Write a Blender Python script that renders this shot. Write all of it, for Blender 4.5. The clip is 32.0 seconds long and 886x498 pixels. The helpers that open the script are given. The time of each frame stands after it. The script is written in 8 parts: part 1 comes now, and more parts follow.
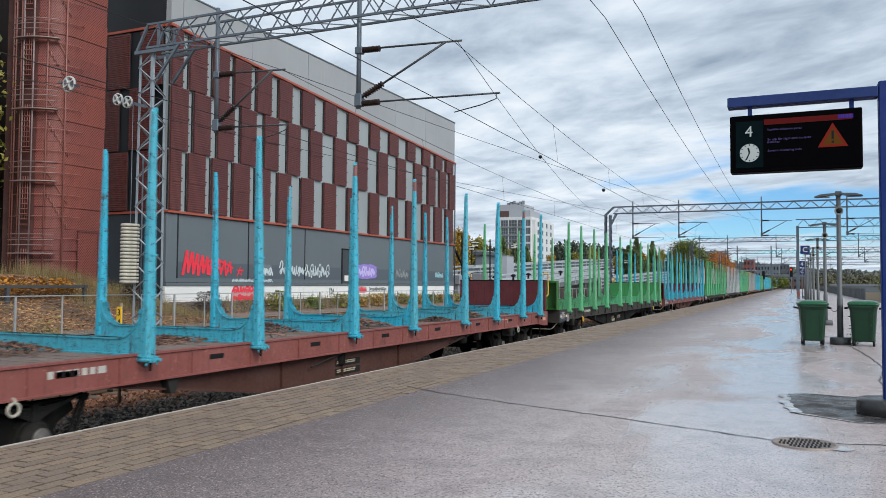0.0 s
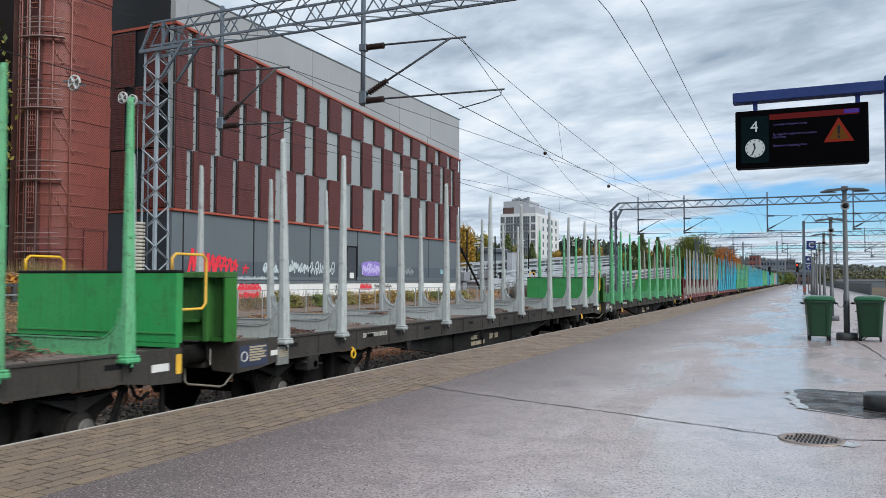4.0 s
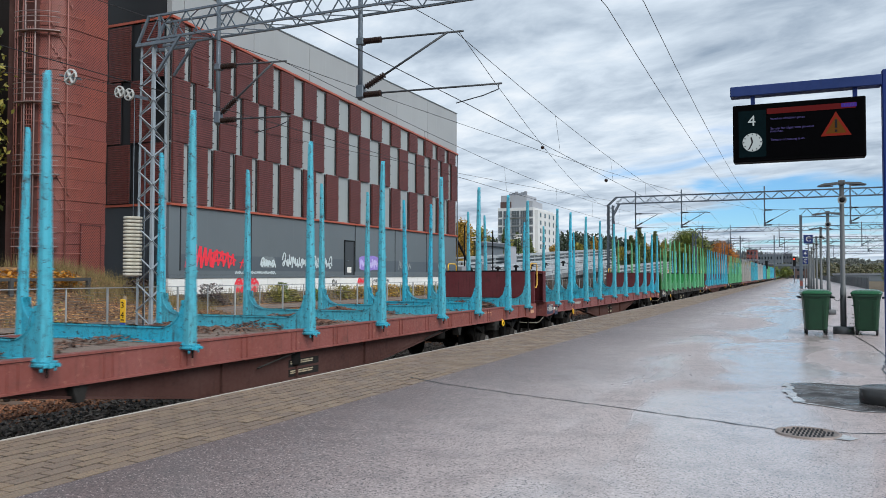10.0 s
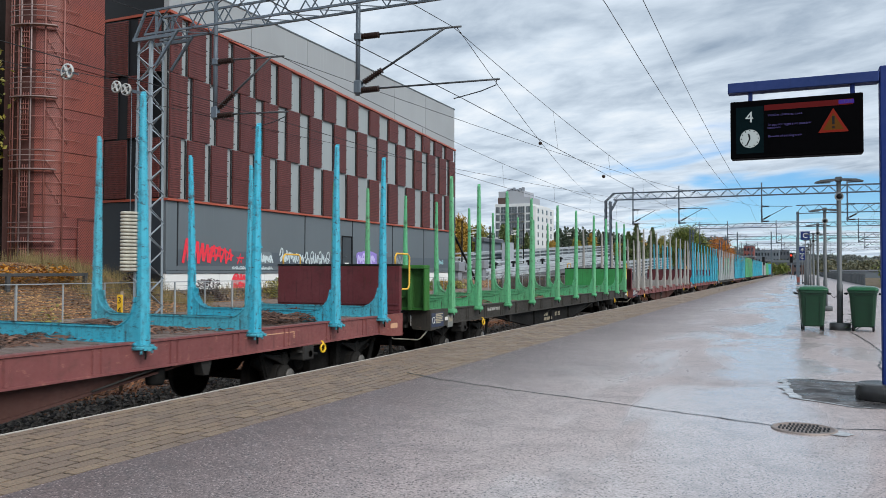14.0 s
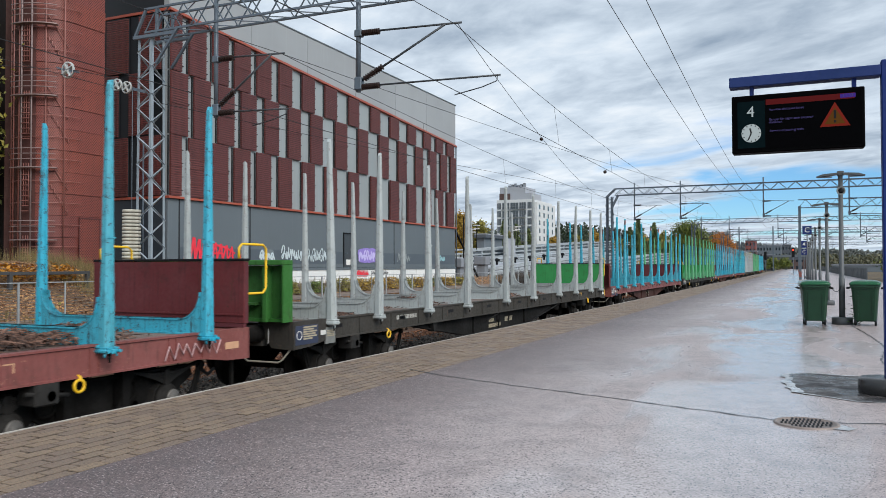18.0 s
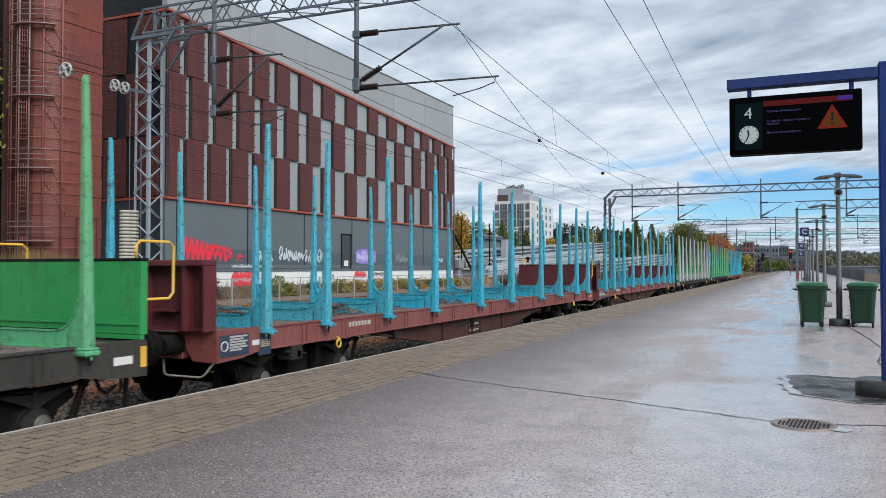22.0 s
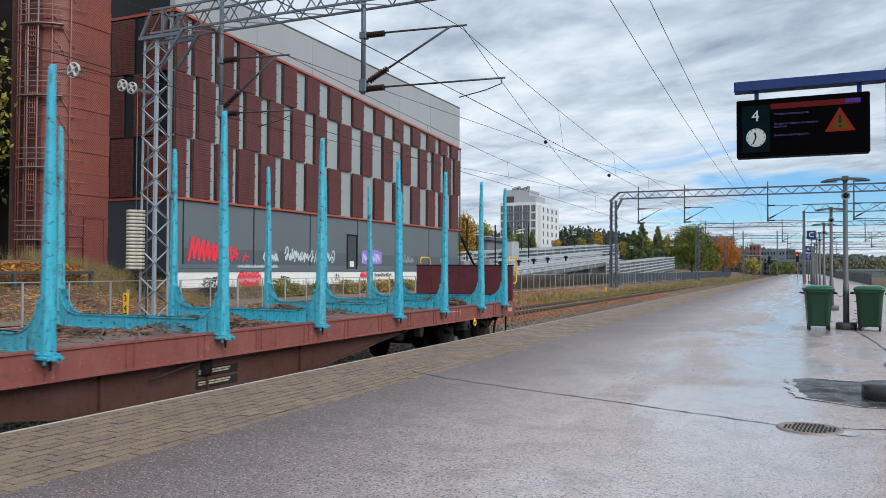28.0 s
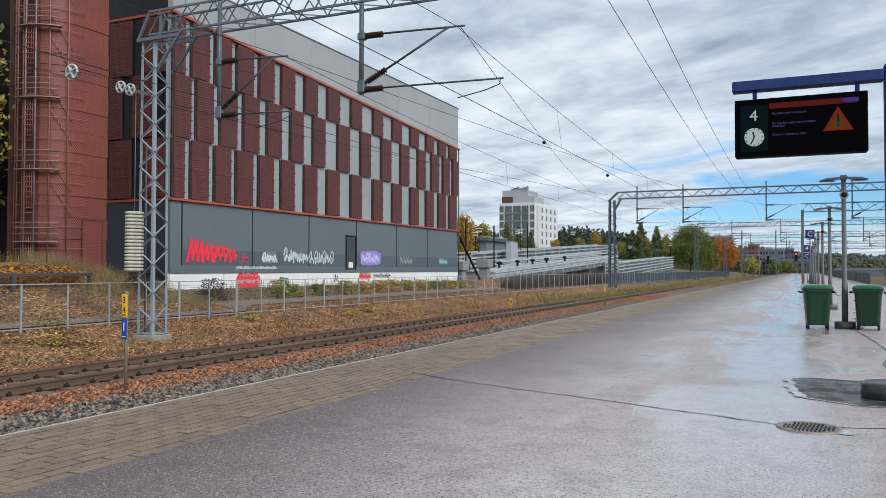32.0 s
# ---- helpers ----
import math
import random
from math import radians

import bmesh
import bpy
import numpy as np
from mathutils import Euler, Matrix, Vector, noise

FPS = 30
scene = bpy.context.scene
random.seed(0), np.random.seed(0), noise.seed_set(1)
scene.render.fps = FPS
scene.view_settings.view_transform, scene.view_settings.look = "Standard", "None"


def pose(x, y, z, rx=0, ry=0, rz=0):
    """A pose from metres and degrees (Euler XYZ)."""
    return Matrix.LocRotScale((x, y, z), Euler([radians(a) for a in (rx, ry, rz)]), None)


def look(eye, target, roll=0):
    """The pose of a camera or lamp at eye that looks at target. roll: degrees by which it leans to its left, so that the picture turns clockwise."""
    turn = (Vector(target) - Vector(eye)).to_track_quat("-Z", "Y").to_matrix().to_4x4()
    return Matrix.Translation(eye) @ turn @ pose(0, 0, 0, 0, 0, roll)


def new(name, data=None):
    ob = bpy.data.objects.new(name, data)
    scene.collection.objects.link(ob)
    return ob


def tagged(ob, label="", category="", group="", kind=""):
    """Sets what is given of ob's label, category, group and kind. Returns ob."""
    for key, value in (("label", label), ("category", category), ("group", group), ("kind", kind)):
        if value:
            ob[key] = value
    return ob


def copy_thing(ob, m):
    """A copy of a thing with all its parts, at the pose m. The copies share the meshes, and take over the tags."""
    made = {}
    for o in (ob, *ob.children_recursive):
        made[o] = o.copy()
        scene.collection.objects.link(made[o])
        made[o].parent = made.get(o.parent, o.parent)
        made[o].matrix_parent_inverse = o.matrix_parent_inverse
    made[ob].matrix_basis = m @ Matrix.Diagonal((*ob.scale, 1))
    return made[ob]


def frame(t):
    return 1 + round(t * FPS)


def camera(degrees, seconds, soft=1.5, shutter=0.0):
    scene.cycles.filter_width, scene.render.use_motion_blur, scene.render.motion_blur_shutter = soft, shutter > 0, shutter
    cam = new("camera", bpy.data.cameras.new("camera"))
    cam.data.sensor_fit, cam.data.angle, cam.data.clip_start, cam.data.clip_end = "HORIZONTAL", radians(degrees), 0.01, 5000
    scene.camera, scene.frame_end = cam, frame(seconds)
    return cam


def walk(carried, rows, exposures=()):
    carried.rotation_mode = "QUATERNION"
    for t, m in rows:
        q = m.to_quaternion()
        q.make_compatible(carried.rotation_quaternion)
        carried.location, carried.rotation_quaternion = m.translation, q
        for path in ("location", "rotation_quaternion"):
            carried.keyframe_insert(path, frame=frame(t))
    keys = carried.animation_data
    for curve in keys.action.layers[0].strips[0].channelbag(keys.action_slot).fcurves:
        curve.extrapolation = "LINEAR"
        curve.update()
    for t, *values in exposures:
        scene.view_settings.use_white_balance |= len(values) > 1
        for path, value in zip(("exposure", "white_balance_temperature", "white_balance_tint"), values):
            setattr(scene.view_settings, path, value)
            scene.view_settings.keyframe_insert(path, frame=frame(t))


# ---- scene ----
EYE = (0.0, 0.0, 1.55)


def aim(t, yaw, pitch, roll):
    """A row of the camera's path: yaw to the left of the track, pitch up, roll, in degrees."""
    a, b = radians(yaw), radians(pitch)
    way = Vector((-math.sin(a) * math.cos(b), math.cos(a) * math.cos(b), math.sin(b)))
    return t, look(EYE, Vector(EYE) + way * 10, roll)


# held by hand on one spot of the platform, it only sways
SWAY = [
    (0, 23.954, 2.475, 0.340), (0.5, 23.866, 2.432, 0.259), (1, 23.856, 2.415, 0.259), (1.5, 23.835, 2.339, 0.301), (2, 23.975, 2.294, 0.233),
    (2.5, 24.153, 2.307, 0.070), (3, 24.272, 2.284, 0.101), (3.5, 24.338, 2.284, 0.106), (5.5, 24.182, 2.039, 0.172), (6, 24.201, 2.004, 0.199),
    (6.5, 24.180, 1.884, 0.266), (7, 24.111, 1.751, 0.282), (7.5, 24.021, 1.644, 0.316), (8, 24.035, 1.693, 0.203), (8.5, 24.135, 1.765, 0.133),
    (9, 24.128, 1.717, 0.172), (9.5, 24.054, 1.753, 0.089), (10, 24.138, 1.837, 0.061), (10.5, 24.245, 1.892, 0.070), (11, 24.224, 1.918, 0.237),
    (11.5, 24.100, 1.914, 0.276), (12, 24.084, 1.768, 0.282), (12.5, 24.121, 1.713, 0.210), (13, 24.066, 1.719, 0.205), (13.5, 24.025, 1.583, 0.217),
    (14, 23.953, 1.532, 0.154), (14.5, 23.962, 1.486, 0.039), (16.5, 24.203, 1.699, 0.135), (17, 24.129, 1.554, 0.155), (17.5, 24.130, 1.321, 0.066),
    (18, 24.067, 1.268, -0.135), (18.5, 23.985, 1.271, -0.152), (19, 23.942, 1.155, -0.034), (19.5, 23.888, 1.064, -0.177), (20, 23.854, 1.046, -0.122),
    (20.5, 23.846, 1.181, -0.035), (21, 23.875, 1.303, 0.019), (21.5, 23.862, 1.330, 0.061), (22, 23.909, 1.348, -0.063), (22.5, 23.995, 1.352, -0.023),
    (23, 24.053, 1.457, 0.069), (23.5, 24.029, 1.479, 0.046), (24, 23.973, 1.373, 0.050), (24.5, 23.975, 1.326, 0.111), (25, 24.032, 1.342, 0.094),
    (25.5, 24.249, 1.342, 0.051), (27.5, 24.348, 1.417, 0.317), (28, 24.319, 1.438, 0.254), (28.5, 24.350, 1.378, 0.270), (29, 24.359, 1.487, 0.164),
    (29.5, 24.373, 1.655, 0.068), (30, 24.381, 1.697, 0.152), (30.5, 24.381, 1.805, 0.181), (31, 24.383, 1.837, 0.116), (31.5, 24.338, 1.665, 0.024),
    (32, 24.238, 1.479, 0.056),
]
cam = camera(58.32, 32.0, soft=0.35, shutter=0.06)
walk(cam, [aim(*row) for row in SWAY], [(0.0, 0.09, 6200, 9.0), (32.0, 0.09, 6200, 9.0)])

# ---------------------------------------------------------------- light
SUN_EL, SUN_AZ = 36.0, 119.0
scene.view_settings.exposure = 0.0
world = bpy.data.worlds.new("sky")
scene.world = world
world.use_nodes = True


def sky_nodes():
    nt = world.node_tree
    n, l = nt.nodes, nt.links
    n.clear()
    out = n.new("ShaderNodeOutputWorld")
    bg = n.new("ShaderNodeBackground")
    sky = n.new("ShaderNodeTexSky")
    sky.sky_type = "NISHITA"
    sky.sun_disc = False
    sky.sun_elevation, sky.sun_rotation = radians(SUN_EL), radians(SUN_AZ)
    sky.altitude, sky.air_density, sky.dust_density, sky.ozone_density = 60, 1.0, 0.0, 3.0
    co = n.new("ShaderNodeTexCoord")
    sep = n.new("ShaderNodeSeparateXYZ")
    l.new(co.outputs["Generated"], sep.inputs[0])

    def m(op, a, b=None, c=None):
        k = n.new("ShaderNodeMath")
        k.operation = op
        for i, v in enumerate((a, b, c)):
            if v is None:
                continue
            if isinstance(v, (int, float)):
                k.inputs[i].default_value = v
            else:
                l.new(v, k.inputs[i])
        return k.outputs[0]

    # a flat cloud deck overhead: the direction carried to a plane
    zz = m("ADD", m("MAXIMUM", sep.outputs[2], 0.0), 0.055)
    u, v = m("DIVIDE", sep.outputs[0], zz), m("DIVIDE", sep.outputs[1], zz)
    comb = n.new("ShaderNodeCombineXYZ")
    l.new(u, comb.inputs[0]), l.new(v, comb.inputs[1])
    turn = n.new("ShaderNodeMapping")
    turn.inputs["Rotation"].default_value = (0, 0, radians(-47))
    l.new(comb.outputs[0], turn.inputs[0])
    rot = n.new("ShaderNodeMapping")
    rot.inputs["Location"].default_value = (2.3, 0.4, 0.0)
    rot.inputs["Scale"].default_value = (0.95, 0.62, 1.0)
    l.new(turn.outputs[0], rot.inputs[0])

    def cloud(scale, detail, rough, dist):
        k = n.new("ShaderNodeTexNoise")
        k.inputs["Scale"].default_value, k.inputs["Detail"].default_value = scale, detail
        k.inputs["Roughness"].default_value, k.inputs["Distortion"].default_value = rough, dist
        l.new(rot.outputs[0], k.inputs["Vector"])
        return k.outputs[0]

    big, mid, fine = cloud(0.55, 4, 0.55, 0.5), cloud(1.4, 6, 0.55, 0.4), cloud(4.2, 6, 0.58, 0.35)
    # cover: nearly closed overhead, torn open low over the horizon
    gap = m("MULTIPLY", m("SUBTRACT", sep.outputs[2], 0.086), 1 / 0.030)
    gap = m("POWER", 2.718, m("MULTIPLY", m("MULTIPLY", gap, gap), -1.0))
    side = n.new("ShaderNodeMapRange")
    side.interpolation_type = "SMOOTHSTEP"
    l.new(m("ARCTAN2", sep.outputs[0], sep.outputs[1]), side.inputs[0])
    side.inputs[1].default_value, side.inputs[2].default_value = radians(-13), radians(-1)
    side.inputs[3].default_value, side.inputs[4].default_value = -0.45, 1.0
    gap = m("MULTIPLY", gap, side.outputs[0])
    wisp = m("ADD", m("MULTIPLY", big, 0.75), m("MULTIPLY", mid, 0.55))
    cover = m("SUBTRACT", m("ADD", wisp, m("MULTIPLY", m("SUBTRACT", sep.outputs[2], 0.1), 0.5)), m("MULTIPLY", gap, 0.30))
    mask = n.new("ShaderNodeMapRange")
    mask.interpolation_type = "SMOOTHSTEP"
    l.new(cover, mask.inputs[0])
    mask.inputs[1].default_value, mask.inputs[2].default_value = 0.44, 0.62
    # grey undersides and bright tears
    tone = m("ADD", m("MULTIPLY", mid, 0.56), m("ADD", m("MULTIPLY", fine, 0.34), m("MULTIPLY", big, 0.28)))
    # thicker and greyer higher up
    tone = m("ADD", tone, m("MINIMUM", m("MAXIMUM", m("MULTIPLY", m("SUBTRACT", sep.outputs[2], 0.19), 0.5), 0.0), 0.045))
    ramp = n.new("ShaderNodeValToRGB")
    l.new(tone, ramp.inputs[0])
    el = ramp.color_ramp.elements
    el[0].position, el[0].color = 0.45, (0.90, 0.92, 0.93, 1)
    el[1].position, el[1].color = 0.80, (0.24, 0.31, 0.40, 1)
    e = el.new(0.575)
    e.color = (0.66, 0.73, 0.80, 1)
    mix = n.new("ShaderNodeMix")
    mix.data_type = "RGBA"
    l.new(mask.outputs[0], mix.inputs[0])
    low = n.new("ShaderNodeMix")
    low.data_type, low.blend_type = "RGBA", "MULTIPLY"
    low.inputs[0].default_value = 1.0
    l.new(sky.outputs[0], low.inputs[6])
    low.inputs[7].default_value = (SKY * 0.62, SKY * 0.9, SKY * 1.15, 1)
    l.new(low.outputs[2], mix.inputs[6])
    l.new(ramp.outputs[0], mix.inputs[7])
    l.new(mix.outputs[2], bg.inputs[0])
    bg.inputs[1].default_value = CLOUD
    l.new(bg.outputs[0], out.inputs[0])


SKY, CLOUD = 0.105, 1.0
sky_nodes()
sun = new("sun", bpy.data.lights.new("sun", "SUN"))
sun.data.energy, sun.data.angle, sun.data.color = 2.9, radians(40), (1.0, 0.95, 0.88)
a, b = radians(SUN_AZ), radians(SUN_EL)
sun.matrix_world = look((0, 0, 60), Vector((0, 0, 60)) - Vector((math.sin(a) * math.cos(b), math.cos(a) * math.cos(b), math.sin(b))))

# ---------------------------------------------------------------- mesh and material tools
class Build:
    """Collects corners and faces for one mesh."""

    def __init__(self):
        self.v, self.f, self.smooth = [], [], []

    def add(self, verts, faces, smooth=False):
        o = len(self.v)
        self.v.extend(tuple(p) for p in verts)
        self.f.extend(tuple(i + o for i in f) for f in faces)
        self.smooth.extend([smooth] * len(faces))
        return self

    def box(self, x0, y0, z0, x1, y1, z1, m=None, c=0.0):
        """A box, its upright and lying edges cut by c."""
        if c <= 0:
            p = [(x, y, z) for z in (z0, z1) for y in (y0, y1) for x in (x0, x1)]
            f = [(0, 2, 3, 1), (4, 5, 7, 6), (0, 1, 5, 4), (2, 6, 7, 3), (0, 4, 6, 2), (1, 3, 7, 5)]
        else:
            def ring(z, d):
                return [(x0 + c, y0 + d, z), (x1 - c, y0 + d, z), (x1 - d, y0 + c, z), (x1 - d, y1 - c, z),
                        (x1 - c, y1 - d, z), (x0 + c, y1 - d, z), (x0 + d, y1 - c, z), (x0 + d, y0 + c, z)]
            p = ring(z0, c) + ring(z0 + c, 0) + ring(z1 - c, 0) + ring(z1, c)
            f = [tuple(range(7, -1, -1)), tuple(range(24, 32))]
            for k in range(3):
                for i in range(8):
                    j = (i + 1) % 8
                    f.append((8 * k + i, 8 * k + j, 8 * k + 8 + j, 8 * k + 8 + i))
        if m is not None:
            p = [m @ Vector(q) for q in p]
        return self.add(p, f)

    def rod(self, a, b, r, n=8, r2=None, cap=True, smooth=True):
        """A round bar from a to b."""
        a, b = Vector(a), Vector(b)
        d = (b - a).normalized()
        s = d.orthogonal().normalized() if abs(d.z) < 0.99 else Vector((1, 0, 0))
        t = d.cross(s)
        r2 = r if r2 is None else r2
        p = [a + (s * math.cos(2 * math.pi * i / n) + t * math.sin(2 * math.pi * i / n)) * r for i in range(n)]
        p += [b + (s * math.cos(2 * math.pi * i / n) + t * math.sin(2 * math.pi * i / n)) * r2 for i in range(n)]
        self.add(p, [(i, (i + 1) % n, n + (i + 1) % n, n + i) for i in range(n)], smooth)
        if cap:
            o = len(self.v) - 2 * n
            self.f += [tuple(o + i for i in range(n - 1, -1, -1)), tuple(o + n + i for i in range(n))]
            self.smooth += [False, False]
        return self

    def bar(self, a, b, w, h, up=(0, 0, 1)):
        """A square bar from a to b, w wide and h high."""
        a, b = Vector(a), Vector(b)
        d = (b - a).normalized()
        s = d.cross(Vector(up))
        s = s.normalized() if s.length > 1e-4 else Vector((1, 0, 0))
        t = s.cross(d)
        p = [q + s * (w / 2 * i) + t * (h / 2 * j) for q in (a, b) for i, j in ((-1, -1), (1, -1), (1, 1), (-1, 1))]
        return self.add(p, [(3, 2, 1, 0), (4, 5, 6, 7), (0, 1, 5, 4), (1, 2, 6, 5), (2, 3, 7, 6), (3, 0, 4, 7)])

    def angle(self, a, b, w, t, s, q):
        """An L-shaped bar from a to b: two flanges of width w along s and q, t thick."""
        a, b, s, q = Vector(a), Vector(b), Vector(s), Vector(q)
        sec = [(0, 0), (w, 0), (w, t), (t, t), (t, w), (0, w)]
        p = [e + s * u + q * v for e in (a, b) for u, v in sec]
        n = len(sec)
        return self.add(p, [(i, (i + 1) % n, n + (i + 1) % n, n + i) for i in range(n)] + [(5, 4, 3, 2, 1, 0), tuple(range(6, 12))])

    def prism(self, outline, axis, lo, hi):
        """An outline in a plane, drawn out along an axis ('x', 'y' or 'z') from lo to hi."""
        n = len(outline)
        put = {"x": lambda u, v, w: (w, u, v), "y": lambda u, v, w: (u, w, v), "z": lambda u, v, w: (u, v, w)}[axis]
        p = [put(u, v, w) for w in (lo, hi) for u, v in outline]
        return self.add(p, [(i, (i + 1) % n, n + (i + 1) % n, n + i) for i in range(n)] + [tuple(range(n - 1, -1, -1)), tuple(range(n, 2 * n))])

    def tube(self, pts, r, n=6):
        """A round tube along a line of points."""
        pts = [Vector(q) for q in pts]
        rings = []
        s = None
        for i, q in enumerate(pts):
            d = (pts[min(i + 1, len(pts) - 1)] - pts[max(i - 1, 0)]).normalized()
            s = d.orthogonal().normalized() if s is None else (s - d * s.dot(d)).normalized()
            t = d.cross(s)
            rings += [q + (s * math.cos(2 * math.pi * k / n) + t * math.sin(2 * math.pi * k / n)) * r for k in range(n)]
        f = [(i * n + k, i * n + (k + 1) % n, (i + 1) * n + (k + 1) % n, (i + 1) * n + k) for i in range(len(pts) - 1) for k in range(n)]
        self.add(rings, f, True)
        o = len(self.v) - len(rings)
        self.f += [tuple(o + k for k in range(n - 1, -1, -1)), tuple(o + len(rings) - n + k for k in range(n))]
        self.smooth += [False, False]
        return self

    def lathe(self, prof, c=(0, 0, 0), n=20, axis="z", smooth=True, cap=True):
        """Turns a profile of (radius, height) round an axis through c."""
        p = []
        for r, h in prof:
            for k in range(n):
                a = 2 * math.pi * k / n
                u, v = r * math.cos(a), r * math.sin(a)
                q = {"z": (u, v, h), "x": (h, u, v), "y": (v, h, u)}[axis]
                p.append((c[0] + q[0], c[1] + q[1], c[2] + q[2]))
        f = [(i * n + k, i * n + (k + 1) % n, (i + 1) * n + (k + 1) % n, (i + 1) * n + k) for i in range(len(prof) - 1) for k in range(n)]
        self.add(p, f, smooth)
        o = len(self.v) - len(p)
        if cap:
            self.f += [tuple(o + k for k in range(n - 1, -1, -1)), tuple(o + len(p) - n + k for k in range(n))]
            self.smooth += [False, False]
        return self

    def mesh(self, name, material):
        me = bpy.data.meshes.new(name)
        me.from_pydata(self.v, [], self.f)
        me.polygons.foreach_set("use_smooth", self.smooth)
        for k in material if isinstance(material, (list, tuple)) else [material]:
            me.materials.append(k)
        me.update()
        return me


def part(name, b, material, parent=None, label="", at=None):
    """Links a build (or a finished mesh) as one mesh object under a thing."""
    me = b if isinstance(b, bpy.types.Mesh) else b.mesh(name, material)
    ob = new(name, me)
    if at is not None:
        ob.matrix_basis = at if isinstance(at, Matrix) else Matrix.Translation(at)
    if parent is not None:
        ob.parent = parent
    if label:
        ob["label"] = label
    return ob


def thing(name, at=(0, 0, 0), label="", category="", group="", kind=""):
    ob = new(name)
    ob.empty_display_size = 0.2
    ob.matrix_basis = at if isinstance(at, Matrix) else Matrix.Translation(at)
    return tagged(ob, label, category, group, kind)


def solid(name, b, material, label="", category="", group="", kind="", at=None):
    return tagged(part(name, b, material, None, "", at), label, category, group, kind)


def letters(name, text, size, material, m, parent=None, depth=0.002):
    """Characters of the built-in font as a mesh, centred, standing in their local xz plane and read from -y."""
    cu = bpy.data.curves.new(name, "FONT")
    cu.body, cu.size, cu.extrude, cu.align_x, cu.align_y = text, size, depth, "CENTER", "CENTER"
    cu.resolution_u = 3
    ob = bpy.data.objects.new(name, cu)
    scene.collection.objects.link(ob)
    dg = bpy.context.evaluated_depsgraph_get()
    me = bpy.data.meshes.new_from_object(ob.evaluated_get(dg))
    bpy.data.objects.remove(ob)
    me.transform(Matrix.Rotation(radians(90), 4, "X"))
    me.materials.clear()
    me.materials.append(material)
    return part(name, me, material, parent, "", m)


class Nodes:
    """Short hand for a node material."""

    def __init__(self, name):
        self.mat = bpy.data.materials.new(name)
        self.mat.use_nodes = True
        self.nt = self.mat.node_tree
        self.n, self.l = self.nt.nodes, self.nt.links
        self.bsdf = self.n["Principled BSDF"]
        self.co = self.n.new("ShaderNodeTexCoord")

    def put(self, v, socket):
        if isinstance(v, bpy.types.NodeSocket):
            self.l.new(v, socket)
        elif isinstance(v, (int, float)):
            socket.default_value = v
        else:
            socket.default_value = (*v, 1) if len(v) == 3 and socket.type == "RGBA" else v

    def math(self, op, a, b=0.0, c=0.0):
        k = self.n.new("ShaderNodeMath")
        k.operation = op
        self.put(a, k.inputs[0]), self.put(b, k.inputs[1]), self.put(c, k.inputs[2])
        return k.outputs[0]

    def place(self, space="Object", scale=(1, 1, 1), rot=(0, 0, 0)):
        k = self.n.new("ShaderNodeMapping")
        k.inputs["Scale"].default_value = scale
        k.inputs["Rotation"].default_value = rot
        src = self.co.outputs[space] if space != "World" else self.n.new("ShaderNodeNewGeometry").outputs["Position"]
        self.l.new(src, k.inputs[0])
        return k.outputs[0]

    def noise(self, vec, scale, detail=4, rough=0.55, dist=0.0):
        k = self.n.new("ShaderNodeTexNoise")
        self.l.new(vec, k.inputs["Vector"])
        for a, b in (("Scale", scale), ("Detail", detail), ("Roughness", rough), ("Distortion", dist)):
            k.inputs[a].default_value = b
        return k.outputs[0]

    def cells(self, vec, scale, feature="F1", out="Distance"):
        k = self.n.new("ShaderNodeTexVoronoi")
        k.feature = feature
        self.l.new(vec, k.inputs["Vector"])
        k.inputs["Scale"].default_value = scale
        return k.outputs[out]

    def ramp(self, v, lo, hi, a=0.0, b=1.0, smooth=True):
        k = self.n.new("ShaderNodeMapRange")
        k.interpolation_type = "SMOOTHSTEP" if smooth else "LINEAR"
        self.put(v, k.inputs[0])
        for i, x in enumerate((lo, hi, a, b)):
            k.inputs[i + 1].default_value = x
        return k.outputs[0]

    def mix(self, f, a, b, blend="MIX"):
        k = self.n.new("ShaderNodeMix")
        k.data_type, k.blend_type = "RGBA", blend
        self.put(f, k.inputs[0]), self.put(a, k.inputs[6]), self.put(b, k.inputs[7])
        return k.outputs[2]

    def random(self):
        return self.n.new("ShaderNodeObjectInfo").outputs["Random"]

    def island(self):
        return self.n.new("ShaderNodeNewGeometry").outputs["Random Per Island"]

    def vary(self, colour, v, h=0.02, s=0.15, b=0.3):
        k = self.n.new("ShaderNodeHueSaturation")
        self.put(self.math("MULTIPLY_ADD", v, h, 0.5 - h / 2), k.inputs["Hue"])
        self.put(self.math("MULTIPLY_ADD", v, s, 1 - s / 2), k.inputs["Saturation"])
        self.put(self.math("MULTIPLY_ADD", v, b, 1 - b / 2), k.inputs["Value"])
        self.put(colour, k.inputs["Color"])
        return k.outputs[0]

    def bump(self, v, strength=0.3, distance=0.01):
        k = self.n.new("ShaderNodeBump")
        k.inputs["Strength"].default_value, k.inputs["Distance"].default_value = strength, distance
        self.l.new(v, k.inputs["Height"])
        self.l.new(k.outputs[0], self.bsdf.inputs["Normal"])

    def done(self, colour, rough=0.6, metal=0.0, spec=None):
        self.put(colour, self.bsdf.inputs["Base Color"])
        self.put(rough, self.bsdf.inputs["Roughness"])
        self.put(metal, self.bsdf.inputs["Metallic"])
        if spec is not None:
            self.bsdf.inputs["Specular IOR Level"].default_value = spec
        return self.mat


